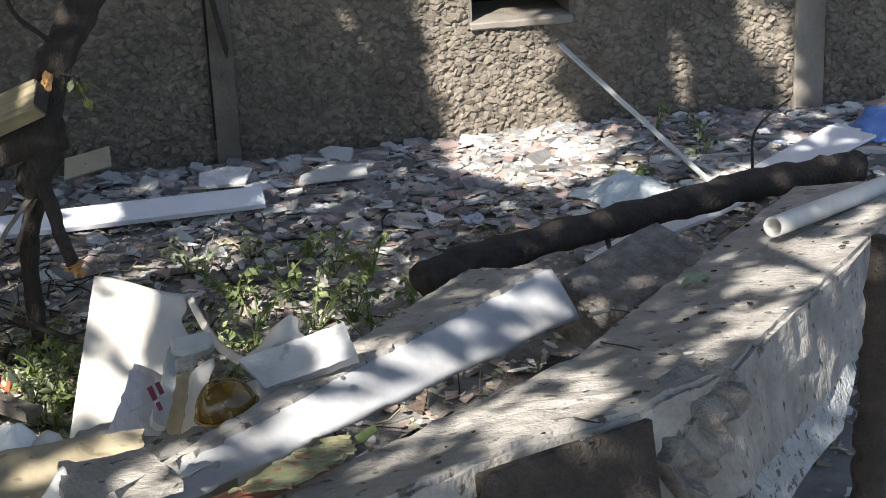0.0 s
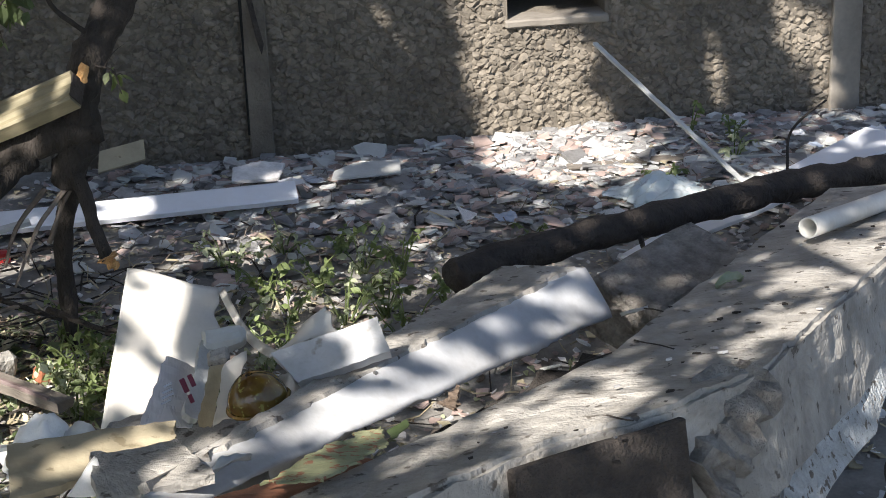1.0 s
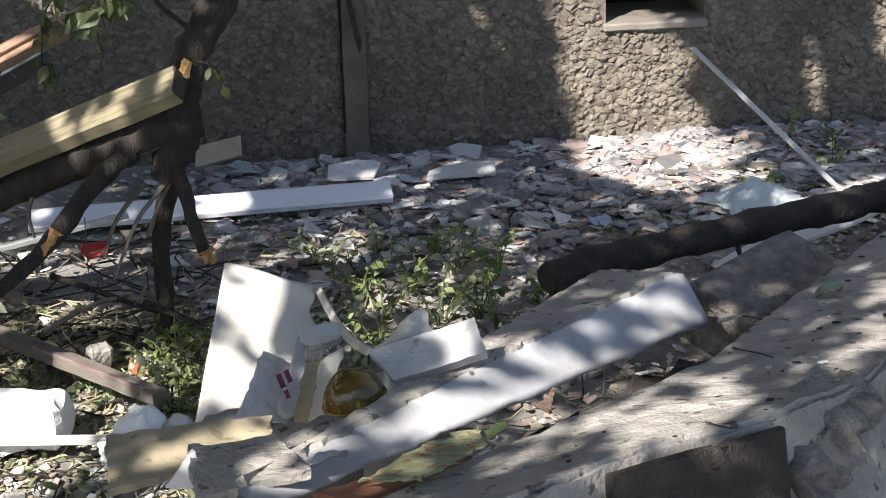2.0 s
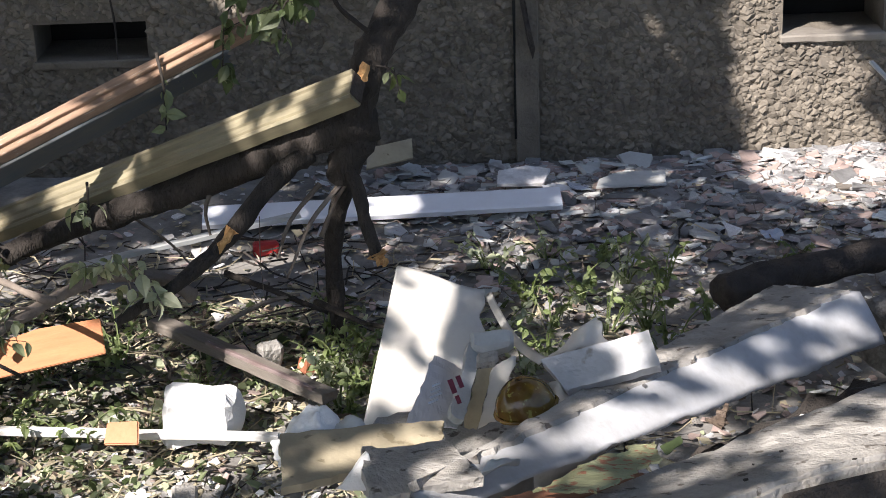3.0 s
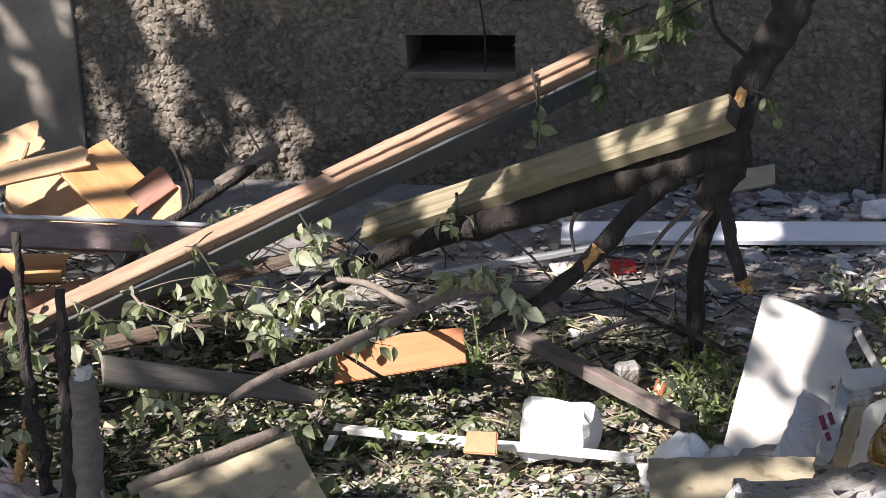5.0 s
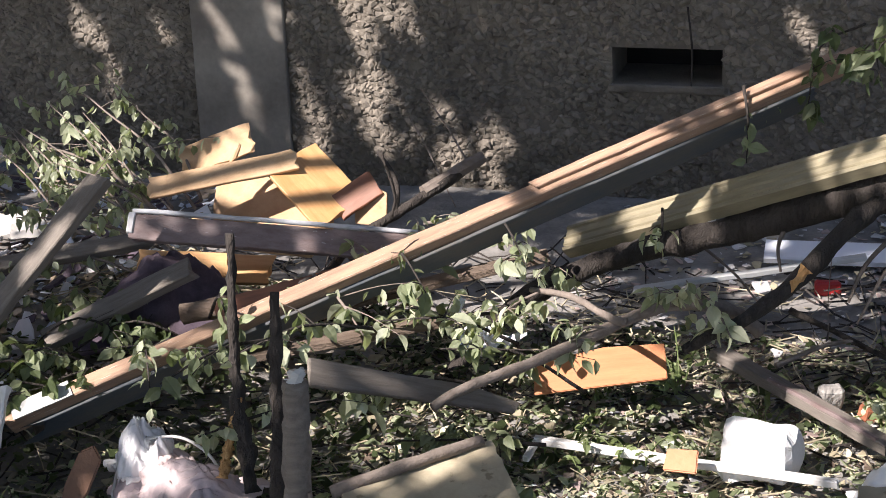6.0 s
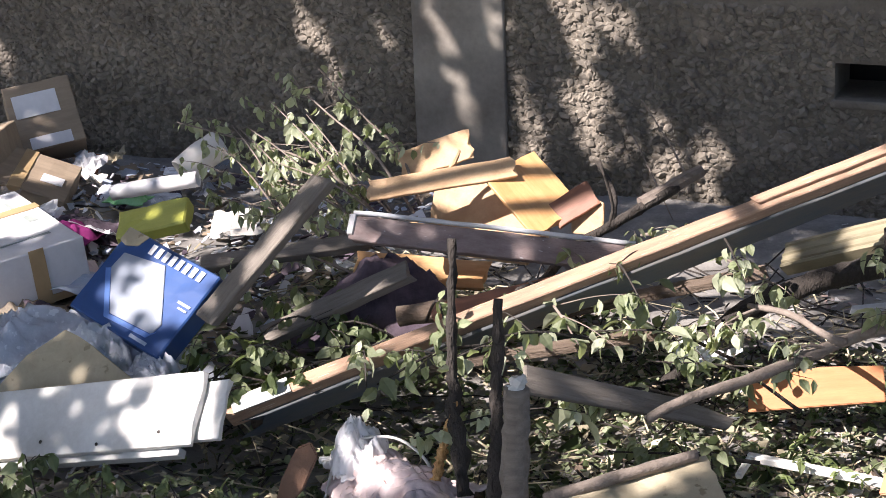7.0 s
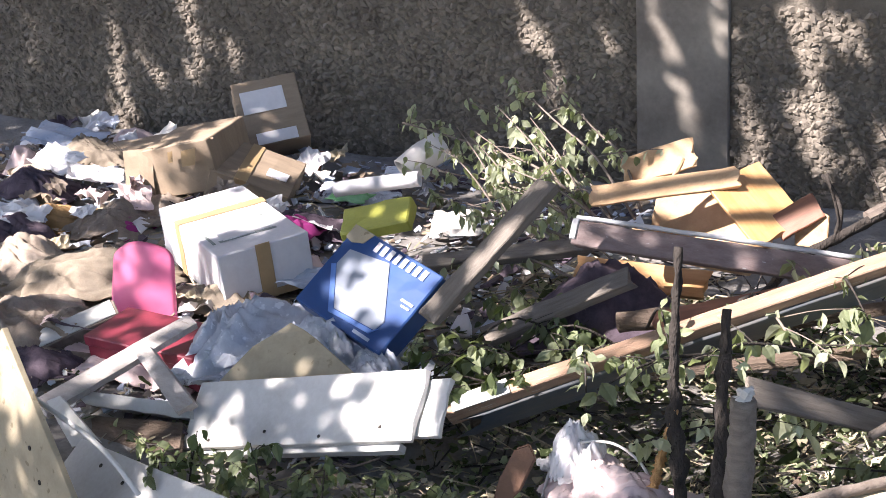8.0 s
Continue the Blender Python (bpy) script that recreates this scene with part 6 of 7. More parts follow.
def carton(label, corner, ax, ay, h, mat, tapes=True, labels=(), open_flaps=False, seed=0, name="carton"):
    """A parcel: corner, two bottom edges and a height; tape strips, labels, or its flaps open."""
    ax, ay = V(ax), V(ay)
    x, z = ax.normalized(), ax.cross(ay).normalized()
    y = z.cross(x)
    m = Matrix(((x.x, y.x, z.x, corner[0]), (x.y, y.y, z.y, corner[1]), (x.z, y.z, z.z, corner[2]), (0, 0, 0, 1)))
    c = thing(name, label, "carton", m=m)
    l, w = ax.length, ay.length
    body = part("box", block(l, w, h, 6, 6, 4, 0.004, 0.004, seed=seed, at=(0, w / 2, 0)), mat, c)
    if tapes:
        part("tape", block(0.05, w + 0.006, h + 0.005, 2, 6, 4, 0.001, 0.002, seed=seed, at=(l * 0.30, w / 2, -0.001)), M["tape"], body, "brown parcel tape")
    for x0, y0, lw, lh, face in labels:
        s = part("label", block(lw, lh, 0.003, 3, 3, 1, 0, 0.0008, seed=seed), M["label"], body, "white paper label")
        s.matrix_basis = pose(x0, y0, h + 0.002) if face == "top" else pose(x0, -0.003, y0, 90, 0, 0)
    if open_flaps:
        for k, (p, r, fw) in enumerate((((0, 0, h), 35, l), ((0, w, h), -40, l))):
            s = part("flap", block(fw, w * 0.45, 0.005, 4, 3, 1, 0.001, 0.003, seed=seed + k, at=(0, w * 0.225 * (-1 if k == 0 else 1), 0)), mat, c)
            s.matrix_basis = pose(*p, r, 0, 0)
    return c


wbx = carton("white parcel carton with brown tape and printed marks", (-4.00, 4.87, 0.055), (0.50, -0.36, 0.0), (0.16, 0.27, 0.03), 0.185, M["label"], True, ((0.30, 0.12, 0.20, 0.11, "top"),), seed=2)
bars(wbx, M["grey"], [(0.16, 0.24, 0.10, 0.012, 0.1865), (0.32, 0.25, 0.07, 0.03, 0.1865), (0.50, 0.15, 0.015, 0.2, 0.1865), (0.12, 0.06, 0.09, 0.012, 0.1865), (0.45, 0.03, 0.12, 0.01, 0.1865)])
part("tape", block(0.003, 0.05, 0.19, 1, 2, 3, 0, 0.001, at=(0.6175, 0.155, -0.002)), M["tape"], wbx, "brown parcel tape")
part("tape", block(0.003, 0.31, 0.025, 1, 3, 1, 0, 0.001, at=(0.6176, 0.155, 0.0)), M["tape"], wbx, "brown parcel tape")
carton("brown taped carton tilted against the wall with two labels", (-4.421, 5.988, 0.043), (0.203, 0.174, 0.033), (-0.176, 0.102, 0.217), 0.15, M["card"], False, ((0.027, 0.196, 0.178, 0.101, "top"), (0.054, 0.027, 0.167, 0.051, "top")), seed=4)
carton("brown carton lying aslant with a white label", (-4.259, 5.449, 0.077), (0.276, 0.110, -0.114), (-0.084, 0.264, 0.053), 0.13, M["card"], True, ((0.198, 0.119, 0.083, 0.056, "top"),), seed=6)
oc = carton("opened brown carton with lifted flaps", (-4.465, 5.420, 0.052), (0.289, 0.040, 0.063), (-0.10, 0.30, 0.0), 0.20, M["card"], False, (), False, seed=8)
panel("flap", (-0.118, -0.020, 0.189), (0.005, 0.000, 0.209), (0.016, -0.020, 0.010), (-0.088, -0.060, 0.000), 0.006, M["card"], None, "lifted side flap", 6, 8, 0.003, 0.003)
LAST[0].matrix_basis = Matrix.Translation(V(-4.583, 5.400, 0.241))
LAST[0].parent, LAST[0].matrix_parent_inverse = oc, oc.matrix_basis.inverted()
panel("top_flap", (-4.916, 5.750, 0.152), (-4.489, 5.800, 0.242), (-4.208, 5.480, 0.310), (-4.604, 5.440, 0.228), 0.006, M["card"], None, "dusty closed top flap", 8, 6, 0.006, 0.003)
LAST[0].parent, LAST[0].matrix_parent_inverse = oc, oc.matrix_basis.inverted()
for a, b, c, d in (((-4.307, 5.400, 0.268), (-4.239, 5.400, 0.288), (-4.246, 5.400, 0.221), (-4.308, 5.400, 0.206)), ((-4.371, 5.400, 0.257), (-4.349, 5.400, 0.264), (-4.351, 5.400, 0.219), (-4.373, 5.400, 0.212))):
    panel("print", a, b, c, d, 0.002, M["tape"], None, "faded print", 2, 2, 0)
    LAST[0].parent, LAST[0].matrix_parent_inverse = oc, oc.matrix_basis.inverted()
side_box = panel("brown_box_side", (-4.171, 6.100, 0.108), (-4.122, 6.120, 0.088), (-4.110, 6.050, 0.032), (-4.202, 6.000, 0.050), 0.05, M["redwood"], None, "", 6, 4, 0.004, 0.004)
tagged(side_box, "reddish brown broken box beside the cartons", "box")

ch = thing("child_chair", "bright pink plastic child's chair half buried", "chair", m=pose(-3.74, 4.38, 0.02, 0, 0, 12))


def chair_back(u, v):
    w = 0.118 * (1 - 0.12 * v) * (math.sqrt(max(0, 1 - max(0, (v - 0.72) / 0.28) ** 2 * 0.45)))
    x = (u * 2 - 1) * w
    return V(x, 0.05 * v + 0.03 * (u * 2 - 1) ** 2 - 0.02, 0.02 + 0.25 * v - 0.03 * max(0, v - 0.75) * (u * 2 - 1) ** 2 * 4)


part("backrest", sheet(1, 1, 14, 14, chair_back, 0.006), M["pink"], ch, "", True)
part("seat", sheet(1, 1, 12, 10, lambda u, v: V((u * 2 - 1) * 0.12, -0.18 + 0.19 * v, 0.02 + 0.012 * (u * 2 - 1) ** 2), 0.008), M["pink"], ch, "", True)
for a, b in ((-0.09, -0.15), (0.09, -0.15), (-0.09, 0.0), (0.09, 0.0)):
    part("leg", tube([(a, b, 0.015), (a * 1.15, b * 1.05, -0.08)], 0.016, 0.013, 8, 3, 0.0), M["pink"], ch)
mb = thing("maroon_box", "closed dark maroon cardboard box among the rubbish", "box", m=along((-3.68, 4.04, 0.0), (-3.215, 3.97, 0.02), (0, -0.15, 1)))
part("body", block(0.46, 0.19, 0.085, 6, 4, 3, 0.004, 0.003, at=(0, 0.1, 0)), M["maroon"], mb)
part("lid", block(0.468, 0.2, 0.035, 6, 4, 1, 0.004, 0.003, at=(-0.004, 0.1, 0.082)), M["maroon"], mb)
stool = thing("stool_frame", "overturned wooden stool frame painted white-grey", "stool")
for k, (a, b, c, d, t, m) in enumerate((
        ((-3.544, 3.620, 0.088), (-3.311, 4.060, 0.227), (-3.266, 4.040, 0.212), (-3.485, 3.600, 0.064), 0.024, "dustwood"), ((-3.364, 3.860, 0.175), (-3.313, 3.870, 0.197), (-3.057, 3.720, 0.124), (-3.112, 3.710, 0.084), 0.026, "dustwood"),
        ((-3.498, 3.620, 0.092), (-3.454, 3.630, 0.113), (-3.223, 3.500, 0.074), (-3.306, 3.490, 0.039), 0.020, "litpaint"))):
    panel("rail", a, b, c, d, t, M[m], stool, "", 14, 3, 0.002, 0.0015, 0.0, k)
panel("seat", (-3.507, 3.740, 0.081), (-3.087, 3.740, 0.104), (-3.070, 3.715, 0.073), (-3.446, 3.720, 0.050), 0.16, M["litpaint"], stool, "thick broken seat board", 14, 3, 0.002, 0.003, 0.0, 4)
bar = thing("timber_bar", "squared timber bar with a lit top and brown side", "timber", m=along((-3.918, 4.020, -0.006), (-3.710, 4.240, 0.083), (-0.1, -0.55, 1)))
part("body", block(0.316, 0.085, 0.06, 10, 1, 1, 0.003, 0.002), M["paleb"], bar)
# Thin pale sheet that paints the sunlit top of the bar.
part("painted_top", block(0.306, 0.08, 0.003, 10, 1, 1, 0, 0.001, at=(0, 0.003, 0.0605)), M["litpaint"], bar, "whitish top face with the sunlight put into its colour")
pit_box = panel("broken_box", (-3.429, 3.720, 0.020), (-3.097, 3.720, 0.052), (-3.039, 3.600, 0.008), (-3.348, 3.620, -0.047), 0.02, M["rotwood"], None, "", 6, 4, 0.003, 0.004)
tagged(pit_box, "dark brown broken box bottom in the shade", "box")
cone = part("tan_sheet", prism([(0, 0), (0.50, 0.0), (0.33, 0.13), (0.24, 0.185), (0.12, 0.12)], 0.006, 0.001, 0.004, 2, 1), M["tan"])
cone.matrix_basis = along((-3.085, 3.84, 0.11), (-2.60, 3.86, 0.215), (0, -0.75, 0.7))
tagged(cone, "pointed sheet of tan fibreboard", "board")
drape(0.64, 0.36, 0.20, 11, M["film"], "crumpled clear plastic wrap in a pale bluish heap", (-2.80, 4.06, 0.06), 8, "plastic_wrap", "wrap", 1.0)
drape(0.50, 0.32, 0.17, 12.4, M["film"], "grey-blue crumpled plastic film", (-3.12, 4.16, 0.05), 40, "plastic_wrap", "wrap", 1.1)
drape(0.34, 0.22, 0.12, 17.7, M["film"], "grey-blue crumpled plastic film", (-2.62, 4.0, 0.10), -30, "plastic_wrap", "wrap", 1.1)
w1 = thing("white_shelf_board", "pair of white painted shelf boards, one over the other", "board", m=along((-3.08, 3.74, 0.045), (-2.25, 3.66, 0.255), (0, -0.7, 0.75)))
LW = far((-3.08, 3.74, 0.045), (-2.25, 3.66, 0.255))
part("upper_board", block(LW - 0.05, 0.20, 0.018, 10, 4, 1, 0.002, 0.002, 0.012, 3, at=(0, 0.02, 0)), M["white"], w1)
part("lower_board", block(LW - 0.06, 0.16, 0.018, 10, 4, 1, 0.002, 0.002, 0.012, 5, at=(0.075, 0.02, -0.022)), M["white"], w1)
part("front_edge", block(LW - 0.13, 0.022, 0.03, 8, 1, 1, 0.002, 0.002, at=(0.03, -0.085, -0.034)), M["litpaint"], w1, "rough unpainted edge")
for k in range(4):
    s = part("screw_hole", tube([(0, 0, 0), (0, 0, 0.002)], 0.005, 0.005, 8, 1, 0.0), M["charlog"], w1)
    s.matrix_basis = Matrix.Translation((0.1 + 0.2 * k, -0.06 + 0.02 * (k % 2), 0.018))
wp2 = thing("cabinet_board", "white painted cabinet board lying on rubbish", "panel", m=along((-3.27, 3.48, 0.07), (-2.50, 3.20, 0.14), (0.0, -0.65, 0.8)))
part("board", block(0.9, 0.24, 0.02, 8, 3, 1, 0.003, 0.002, at=(0, -0.11, -0.02)), M["white"], wp2)
for k in range(3):
    s = part("screw_hole", tube([(0, 0, 0), (0, 0, 0.002)], 0.006, 0.006, 8, 1, 0.0), M["charlog"], wp2)
    s.matrix_basis = Matrix.Translation((0.16 + 0.13 * k, -0.04 - 0.02 * (k % 2), 0.0005))
lp = thing("chipboard_panel", "tan chipboard panel leaning with drilled holes", "panel", m=along((-3.30, 3.27, 0.47), (-2.93, 3.08, 0.06), (-0.5, -0.75, 0.3)))
part("board", block(0.6, 0.35, 0.018, 6, 4, 1, 0.002, 0.002, at=(0, -0.175, -0.018)), M["tan"], lp)
for k in range(3):
    s = part("hole", tube([(0, 0, 0), (0, 0, 0.002)], 0.007, 0.007, 8, 1, 0.0), M["charlog"], lp)
    s.matrix_basis = Matrix.Translation((0.30 + 0.09 * k, -0.10 - 0.02 * k, 0.0005))
ant = part("white_rod", tube([(-3.36, 3.3, 0.32), (-3.2, 3.28, 0.27), (-3.0, 3.25, 0.20), (-2.85, 3.2, 0.12)], 0.007, 0.007, 8, 5, 0.02), M["wire"], None, "", True)
tagged(ant, "thin white plastic rod lying over the panels", "rod")
for k, (w, d, h, m, lab, x, y, turn) in enumerate((
        (0.50, 0.40, 0.15, "rag", "heap of crumpled brown and grey clothes", -4.02, 4.14, 20),
        (0.62, 0.34, 0.13, "khaki", "long khaki garment lying in folds", -4.12, 4.56, 35),
        (0.50, 0.35, 0.12, "rag", "muddy crumpled cloth among papers", -4.40, 4.63, -20),
        (0.40, 0.26, 0.08, "cloth", "pale crumpled cloth beside the clothes", -3.88, 4.17, 10),
        (0.46, 0.22, 0.10, "ochre", "ochre fabric thrown over the rubbish", -4.63, 5.08, 15),
        (0.34, 0.20, 0.09, "rag", "brown creased fabric by the cartons", -4.45, 5.11, 60),
        (0.42, 0.22, 0.09, "cloth", "pale creased cloth under the stool", -3.50, 4.05, 0),
        (0.44, 0.24, 0.09, "khaki", "khaki cloth below the white parcel", -3.57, 4.57, 10),
        (0.34, 0.20, 0.08, "darkrag", "dark cloth under the boards", -3.82, 3.94, 30),
        (0.36, 0.25, 0.10, "darkrag", "dark crumpled cloth in the heap", -4.72, 4.88, 0),
        (0.36, 0.24, 0.10, "cloth", "pale rag beside the white parcel", -3.58, 4.90, 40),
        (0.40, 0.22, 0.10, "darkrag", "dark violet cloth in the heap", -4.96, 5.33, 5),
        (0.36, 0.22, 0.11, "khaki", "dusty olive bundle near the wall", -5.06, 5.81, 20),
        (0.40, 0.20, 0.08, "darkrag", "dark cloth between papers", -3.72, 5.41, 0),
        (0.36, 0.20, 0.08, "film", "clear crumpled plastic near the wall", -3.83, 5.82, 0))):
    drape(w, d, h, 14.3 + k * 3.1, M[m], lab, (x, y, lie(x, y) + 0.01), turn)
cl = thing("cloth_bundle", "pale pink cloth bundle with a cable round it", "cloth", (-1.86, 3.80, -0.01))
for k, (w, d, h, x, y, z, sd, m) in enumerate(((0.36, 0.26, 0.15, 0.02, 0, 0, 21, "cloth"), (0.26, 0.16, 0.13, 0.08, -0.06, 0.05, 22, "cloth"), (0.16, 0.13, 0.16, -0.075, 0.02, 0.08, 23, "label"))):
    drape(w, d, h, sd, M[m], "fold of soft creased cloth", (x, y, z), 25 * k, "fold", "", 0.8, cl)
part("cable", tube([(-0.17, -0.02, 0.0), (-0.12, 0.0, 0.15), (0.0, 0.02, 0.19), (0.10, 0.0, 0.16), (0.16, -0.03, 0.08)], 0.004, 0.004, 6, 6, 0.0), M["wire"], cl, "thin pale cable", True)
sole = part("brown_sole", prism([(0, 0), (0.06, -0.012), (0.15, 0.0), (0.17, 0.035), (0.14, 0.06), (0.05, 0.05), (0, 0.035)], 0.012, 0.004, 0.003, 2), M["sole"])
sole.matrix_basis = along((-2.07, 3.66, 0.03), (-2.0, 3.72, 0.16), (0.2, -0.9, 0.3))
tagged(sole, "worn brown shoe sole standing beside the cloth", "sole")
yb = part("yellow_carton", block(0.24, 0.13, 0.05, 5, 4, 2, 0.006, 0.008, seed=3), M["yellow"])
yb.matrix_basis = along((-3.24, 4.85, 0.245), (-3.0, 4.92, 0.30), (0, -0.4, 1))
tagged(yb, "flattened yellow-green carton in the rubbish", "carton")
rl = part("paper_roll", tube([(-3.52, 5.72, 0.18), (-3.48, 5.78, 0.22), (-3.42, 5.85, 0.26)], 0.055, 0.06, 14, 4, 0.05, 0, hollow=0.003), M["paper"], None, "", True)
tagged(rl, "open roll of cream paper near the wall", "roll")
rl2 = part("paper_roll", tube([(-3.75, 5.6, 0.12), (-3.6, 5.62, 0.15), (-3.42, 5.66, 0.18)], 0.03, 0.03, 12, 4, 0.08, 0, hollow=0.003), M["label"], None, "", True)
tagged(rl2, "white paper roll lying among rubbish", "roll")
heap(0.16, 0.12, 0.07, 31, M["green"], "green_wrapper", "shiny green and white wrapper", "wrapper", (-3.75, 5.7, 0.06), 0, 20, 16, 5)
heap(0.20, 0.14, 0.07, 32, M["magenta"], "magenta_cloth", "dark magenta cloth scrap", "cloth", (-3.72, 5.25, 0.06), 0, 20, 16, 5)
for k in range(90):
    x, y = rng.uniform(-5.8, -3.1), rng.uniform(4.4, 6.3)
    if k > 72:
        x, y = rng.uniform(-3.9, -2.7), rng.uniform(3.95, 4.9)
    w = rng.uniform(0.07, 0.2)
    s = part("paper_scrap", sheet(w, w * rng.uniform(0.4, 0.9), 8, 6, crumple(rng.uniform(0.02, 0.06), 2.2, k * 1.7), 0.0015, 1.0 + k), M[("label", "paper", "film", "sky", "cloth", "rag", "card", "darkrag", "tan", "label")[k % 10]])
    s.matrix_basis = pose(x, y, lie(x, y) + rng.uniform(0.03, 0.09), rng.uniform(-25, 35), rng.uniform(-25, 25), rng.uniform(0, 360))
    tagged(s, ("crumpled white paper scrap", "torn cream paper", "scrap of clear plastic film", "pale blue paper scrap", "pale cloth scrap", "brown cloth scrap", "torn cardboard scrap", "dark cloth scrap", "tan card scrap", "white paper sheet")[k % 10] + " in the rubbish heap", "scrap", "scraps in the heap")
for k in range(16):
    x, y = rng.uniform(-5.4, -4.0), rng.uniform(4.6, 6.2)
    s = heap(rng.uniform(0.15, 0.35), rng.uniform(0.12, 0.25), rng.uniform(0.05, 0.12), 50 + k, M[("rag", "darkrag", "film", "cloth", "magenta", "tan", "rag", "bluebag")[k % 8]], "rag", ("brown", "dark", "clear plastic", "pale", "magenta", "tan", "brown", "blue")[k % 8] + " crumpled rag in the rubbish heap", "rag", (x, y, lie(x, y)), rng.uniform(0, 180), 20, 16, 5)

for k, (x, y, w, t) in enumerate(((-5.25, 5.85, 0.34, 5), (-4.72, 5.38, 0.22, 40), (-5.0, 5.5, 0.26, -20), (-3.35, 4.72, 0.20, 15), (-3.9, 5.35, 0.16, 60), (-4.75, 4.95, 0.24, 10), (-4.35, 4.15, 0.26, 30))):
    s = part("paper_sheet", sheet(w, w * 0.55, 12, 8, crumple(0.035, 1.8, k * 2.9), 0.002, 3.0 + k), M["label"] if k % 3 else M["sky"])
    s.matrix_basis = pose(x, y, lie(x, y) + 0.09, 14, 6, t)
    tagged(s, "large crumpled pale sheet of paper on the rubbish heap", "paper", "paper sheets on the heap")

# ---- shards, litter and bits over the ground ----
SHARD_SHAPES = []
for k in range(14):
    n = int(rng.integers(4, 7))
    ang = np.sort(rng.uniform(0, 6.28, n) * 0.35 + np.arange(n) * 6.28 / n)
    rad = rng.uniform(0.6, 1.1, n)
    top = [(r * math.cos(a), 0.75 * r * math.sin(a), rng.uniform(0.10, 0.2)) for r, a in zip(rad, ang)]
    low = [(x * 1.05, y * 1.05, 0.0) for x, y, _ in top]
    SHARD_SHAPES.append((np.array(top + low), [tuple(range(n))] + [(i, n + i, n + (i + 1) % n, (i + 1) % n) for i in range(n)]))


def scatter(name, label, count, place, size, mats, tilt=14, parts=0, parent=None, lift=0.004):
    """Flat bits lying about: most joined in one mesh, the nearest ones single."""
    verts, faces = [], {m: [] for m in mats}
    store = {m: [[], []] for m in mats}
    shared = {}
    for k in range(count):
        x, y = place()
        s = size * rng.lognormal(0, 0.38)
        v, f = SHARD_SHAPES[k % len(SHARD_SHAPES)]
        m = mats[int(rng.integers(len(mats)))]
        mt = pose(x, y, lie(x, y) + lift + rng.uniform(0, 0.012), rng.uniform(-tilt, tilt), rng.uniform(-tilt, tilt), rng.uniform(0, 360)) @ Matrix.Scale(s, 4)
        if k < parts:
            key = (k % len(SHARD_SHAPES), m)
            if key not in shared:
                me = bpy.data.meshes.new(name)
                me.from_pydata([tuple(p) for p in v], [], f)
                me.materials.append(M[m])
                shared[key] = me
            ob = new(name, shared[key])
            ob.parent = parent
            ob.matrix_basis = mt
        else:
            vs, fs = store[m]
            b = len(vs)
            vs += [tuple(mt @ V(p)) for p in v]
            fs += [tuple(b + i for i in q) for q in f]
    for m in mats:
        if store[m][0]:
            tagged(mesh_ob(name + "_litter", store[m][0], store[m][1], M[m]), label, name, kind="stuff")


def near_wall():
    while True:
        x, y = rng.uniform(-0.3, 3.3), 6.45 - abs(rng.normal(0, 0.62))
        if y > 4.6 and (x > 0.3 + rng.normal(0, 0.3) or rng.random() < 0.25) and rng.random() < 0.35 + 0.65 * (y > 5.3):
            return x, y


scatter("shard", "grey and white shards of broken tile and plaster on the soil", 4600, near_wall, 0.029, ("shard", "shard", "pinkshard", "litpaint"), 16, 290, ground)
scatter("chip", "small grey chips of plaster over the soil", 5600, lambda: (rng.uniform(-1.2, 3.2), rng.uniform(3.7, 6.4)), 0.014, ("shard", "pinkshard", "straw"), 20)
scatter("dry_leaf", "dry straw-coloured leaf litter", 9000, lambda: (rng.normal(-0.9, 0.75), rng.uniform(3.5, 5.2)), 0.0125, ("straw", "leafpale", "leaf", "rotwood"), 40)
scatter("litter", "small bits of paper and plastic in the rubbish", 3600, lambda: (rng.uniform(-5.8, -2.6), rng.uniform(3.7, 6.3)), 0.022, ("label", "film", "rag", "card", "sky", "darkrag"), 40, lift=0.02)
# Dark leaf colour doubled in the mix to paint shade below the branches.
scatter("green_litter", "green leaf litter, mostly dark to paint the shade under the branches", 5200, lambda: (rng.normal(-1.7, 0.7), rng.uniform(3.4, 5.2)), 0.014, ("leafdark", "leafdark", "leaf", "straw"), 40, lift=0.02)
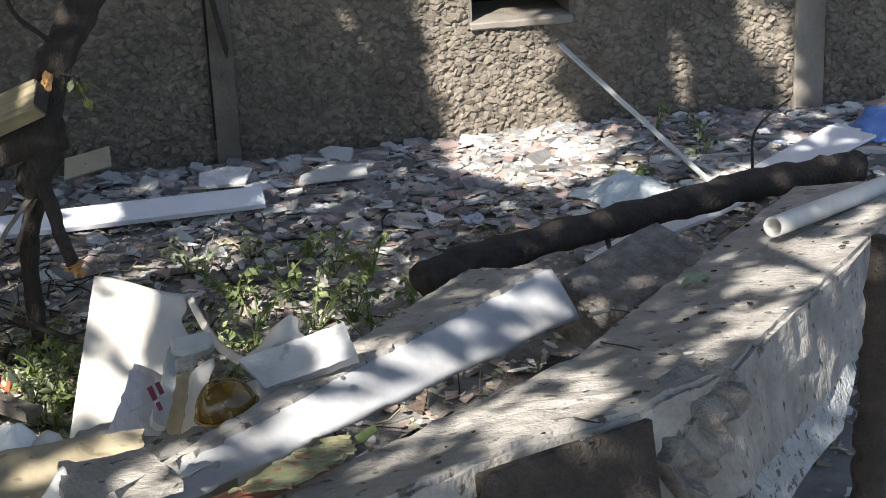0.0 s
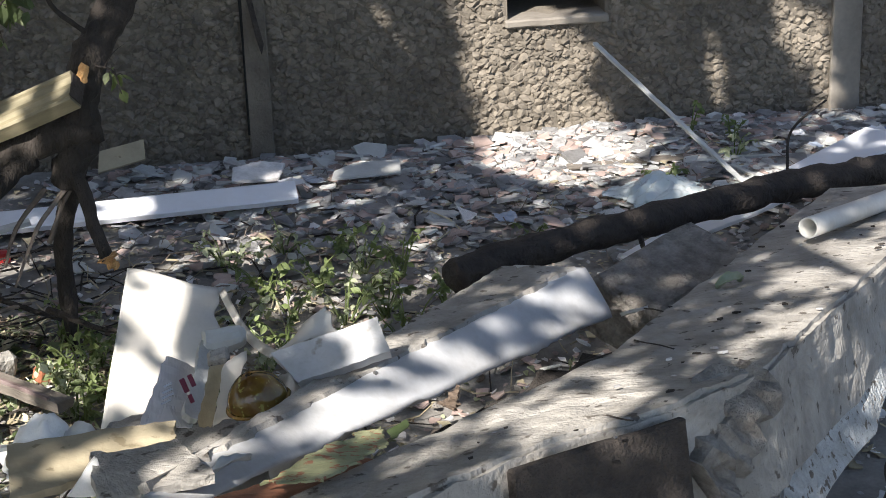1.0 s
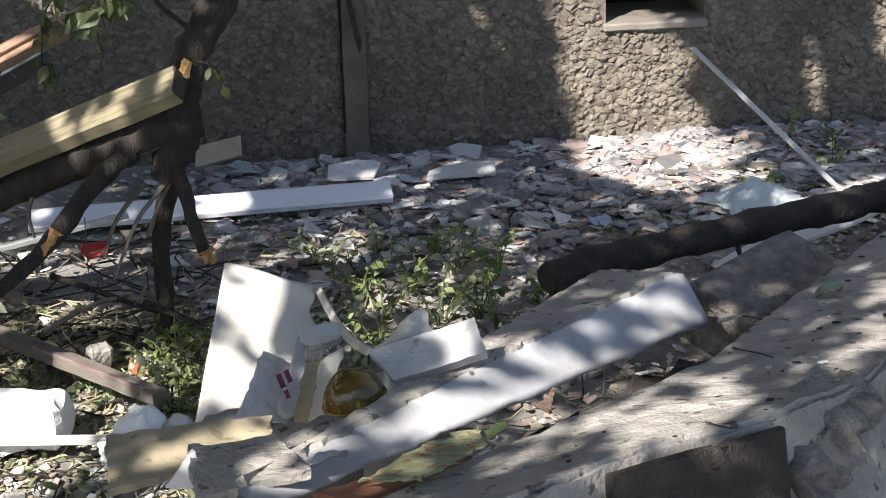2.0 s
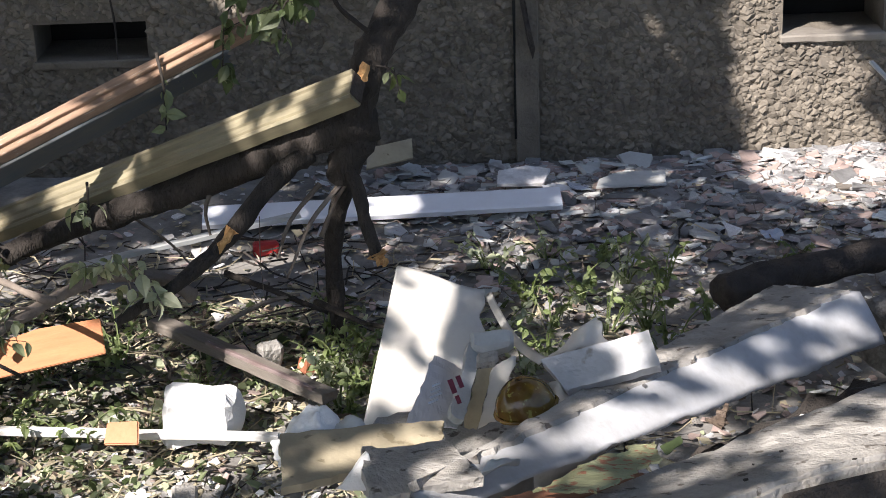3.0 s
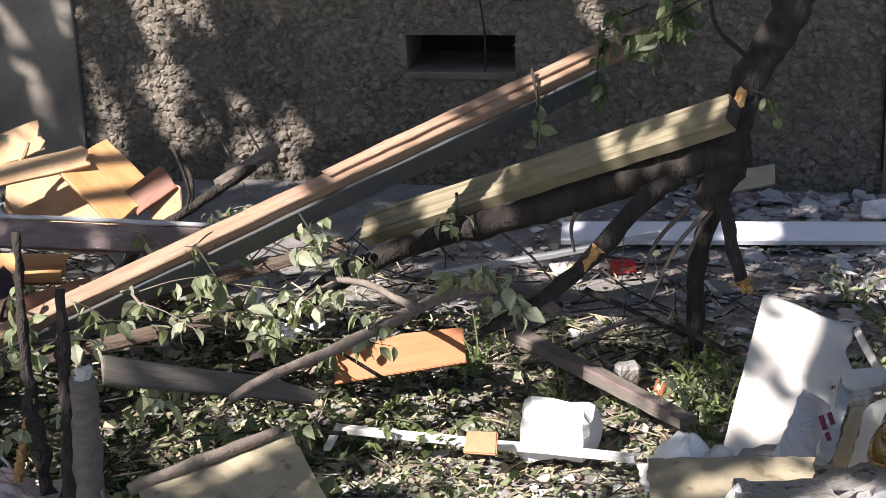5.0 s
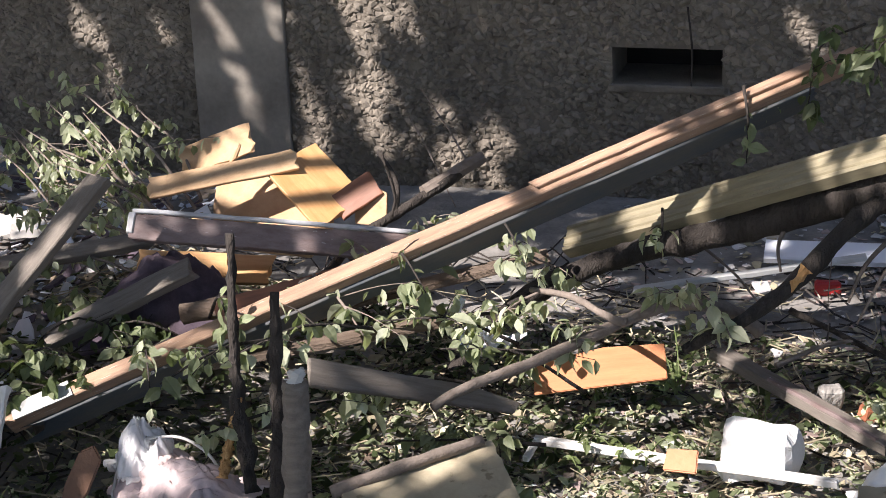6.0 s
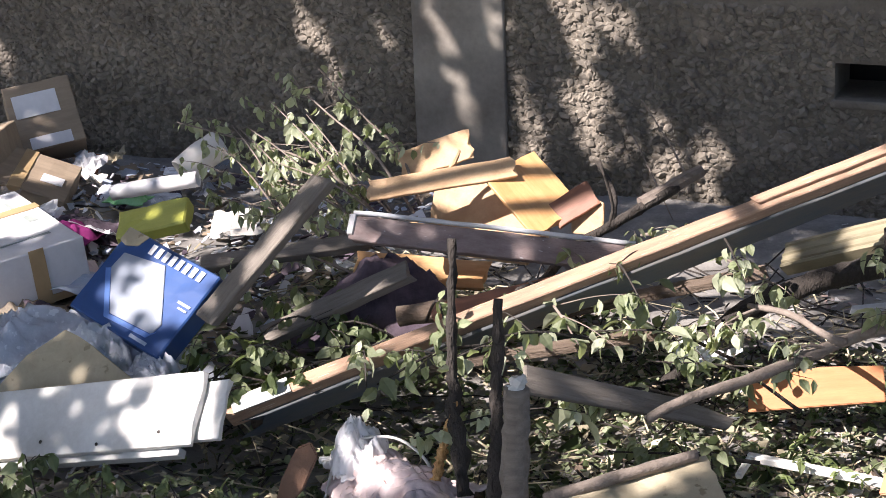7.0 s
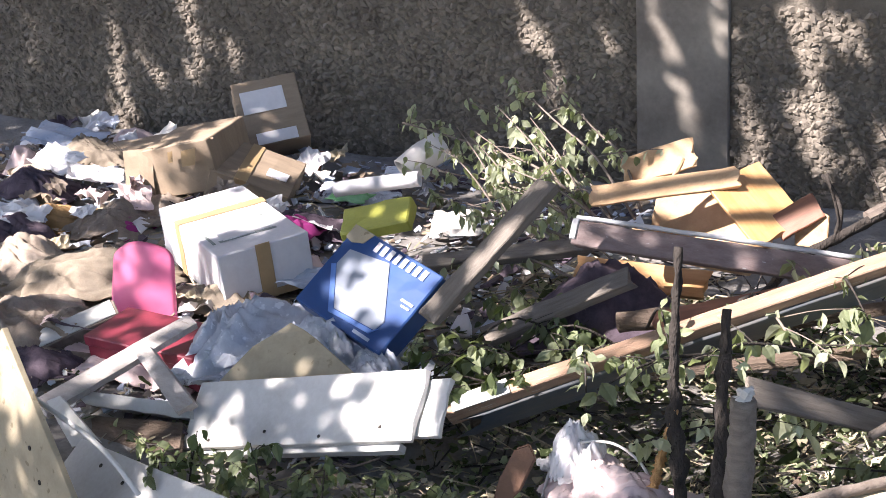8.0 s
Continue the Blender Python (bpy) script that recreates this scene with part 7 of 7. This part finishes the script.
scatter("crumb", "small rubble round the slabs", 700, lambda: (rng.uniform(-0.2, 2.2), rng.uniform(2.4, 4.6)), 0.02, ("shard", "broken"), 30, lift=0.01)
scatter("plaster_crumb", "pale plaster crumbs and dust on the soil", 420, lambda: (rng.normal(-0.5, 0.2), rng.normal(3.92, 0.10)), 0.016, ("foam", "concrete", "straw"), 30, lift=0.006)


def sticks(count, place, label, mat, l, r):
    """Dead twigs and stalks strewn over the ground, each bent once."""
    verts, faces = [], []
    for k in range(count):
        x, y = place()
        a, n, t = rng.uniform(0, 6.28), l * rng.lognormal(0, 0.5), r * rng.uniform(0.6, 1.4)
        b = a + rng.normal(0, 0.35)
        p = [V(x, y, 0), V(x + n * 0.5 * math.cos(a), y + n * 0.5 * math.sin(a), 0), V(x + n * 0.5 * (math.cos(a) + math.cos(b)), y + n * 0.5 * (math.sin(a) + math.sin(b)), 0)]
        rise = [0.005, rng.uniform(0.006, 0.035), rng.uniform(0.004, 0.05)]
        base = len(verts)
        for q, h in zip(p, rise):
            q.z = lie(q.x, q.y) + h
            side = V(-math.sin(a), math.cos(a), 0) * t
            verts += [q + side, q - side * 0.5 + V(0, 0, t * 0.9), q - side * 0.5 - V(0, 0, t * 0.9)]
        for m in (0, 3):
            faces += [(base + m + i, base + m + (i + 1) % 3, base + m + 3 + (i + 1) % 3, base + m + 3 + i) for i in range(3)]
        faces += [(base, base + 2, base + 1), (base + 6, base + 7, base + 8)]
    tagged(mesh_ob("twig_litter", verts, faces, mat), label, "twigs", kind="stuff")


sticks(900, lambda: (rng.normal(-0.9, 0.9), rng.uniform(3.6, 5.6)), "pale dead twigs and stalks strewn on the soil", M["straw"], 0.10, 0.0022)
sticks(700, lambda: (rng.normal(-1.1, 1.0), rng.uniform(3.6, 5.8)), "dark broken twigs strewn on the soil", M["bark"], 0.15, 0.003)
sticks(260, lambda: (rng.uniform(-0.2, 2.6), rng.uniform(4.5, 6.3)), "thin dead stalks between the shards", M["paleb"], 0.09, 0.002)
sticks(420, lambda: (rng.uniform(-5.2, -2.2), rng.uniform(3.6, 5.8)), "splinters and stalks in the rubbish", M["straw"], 0.10, 0.003)
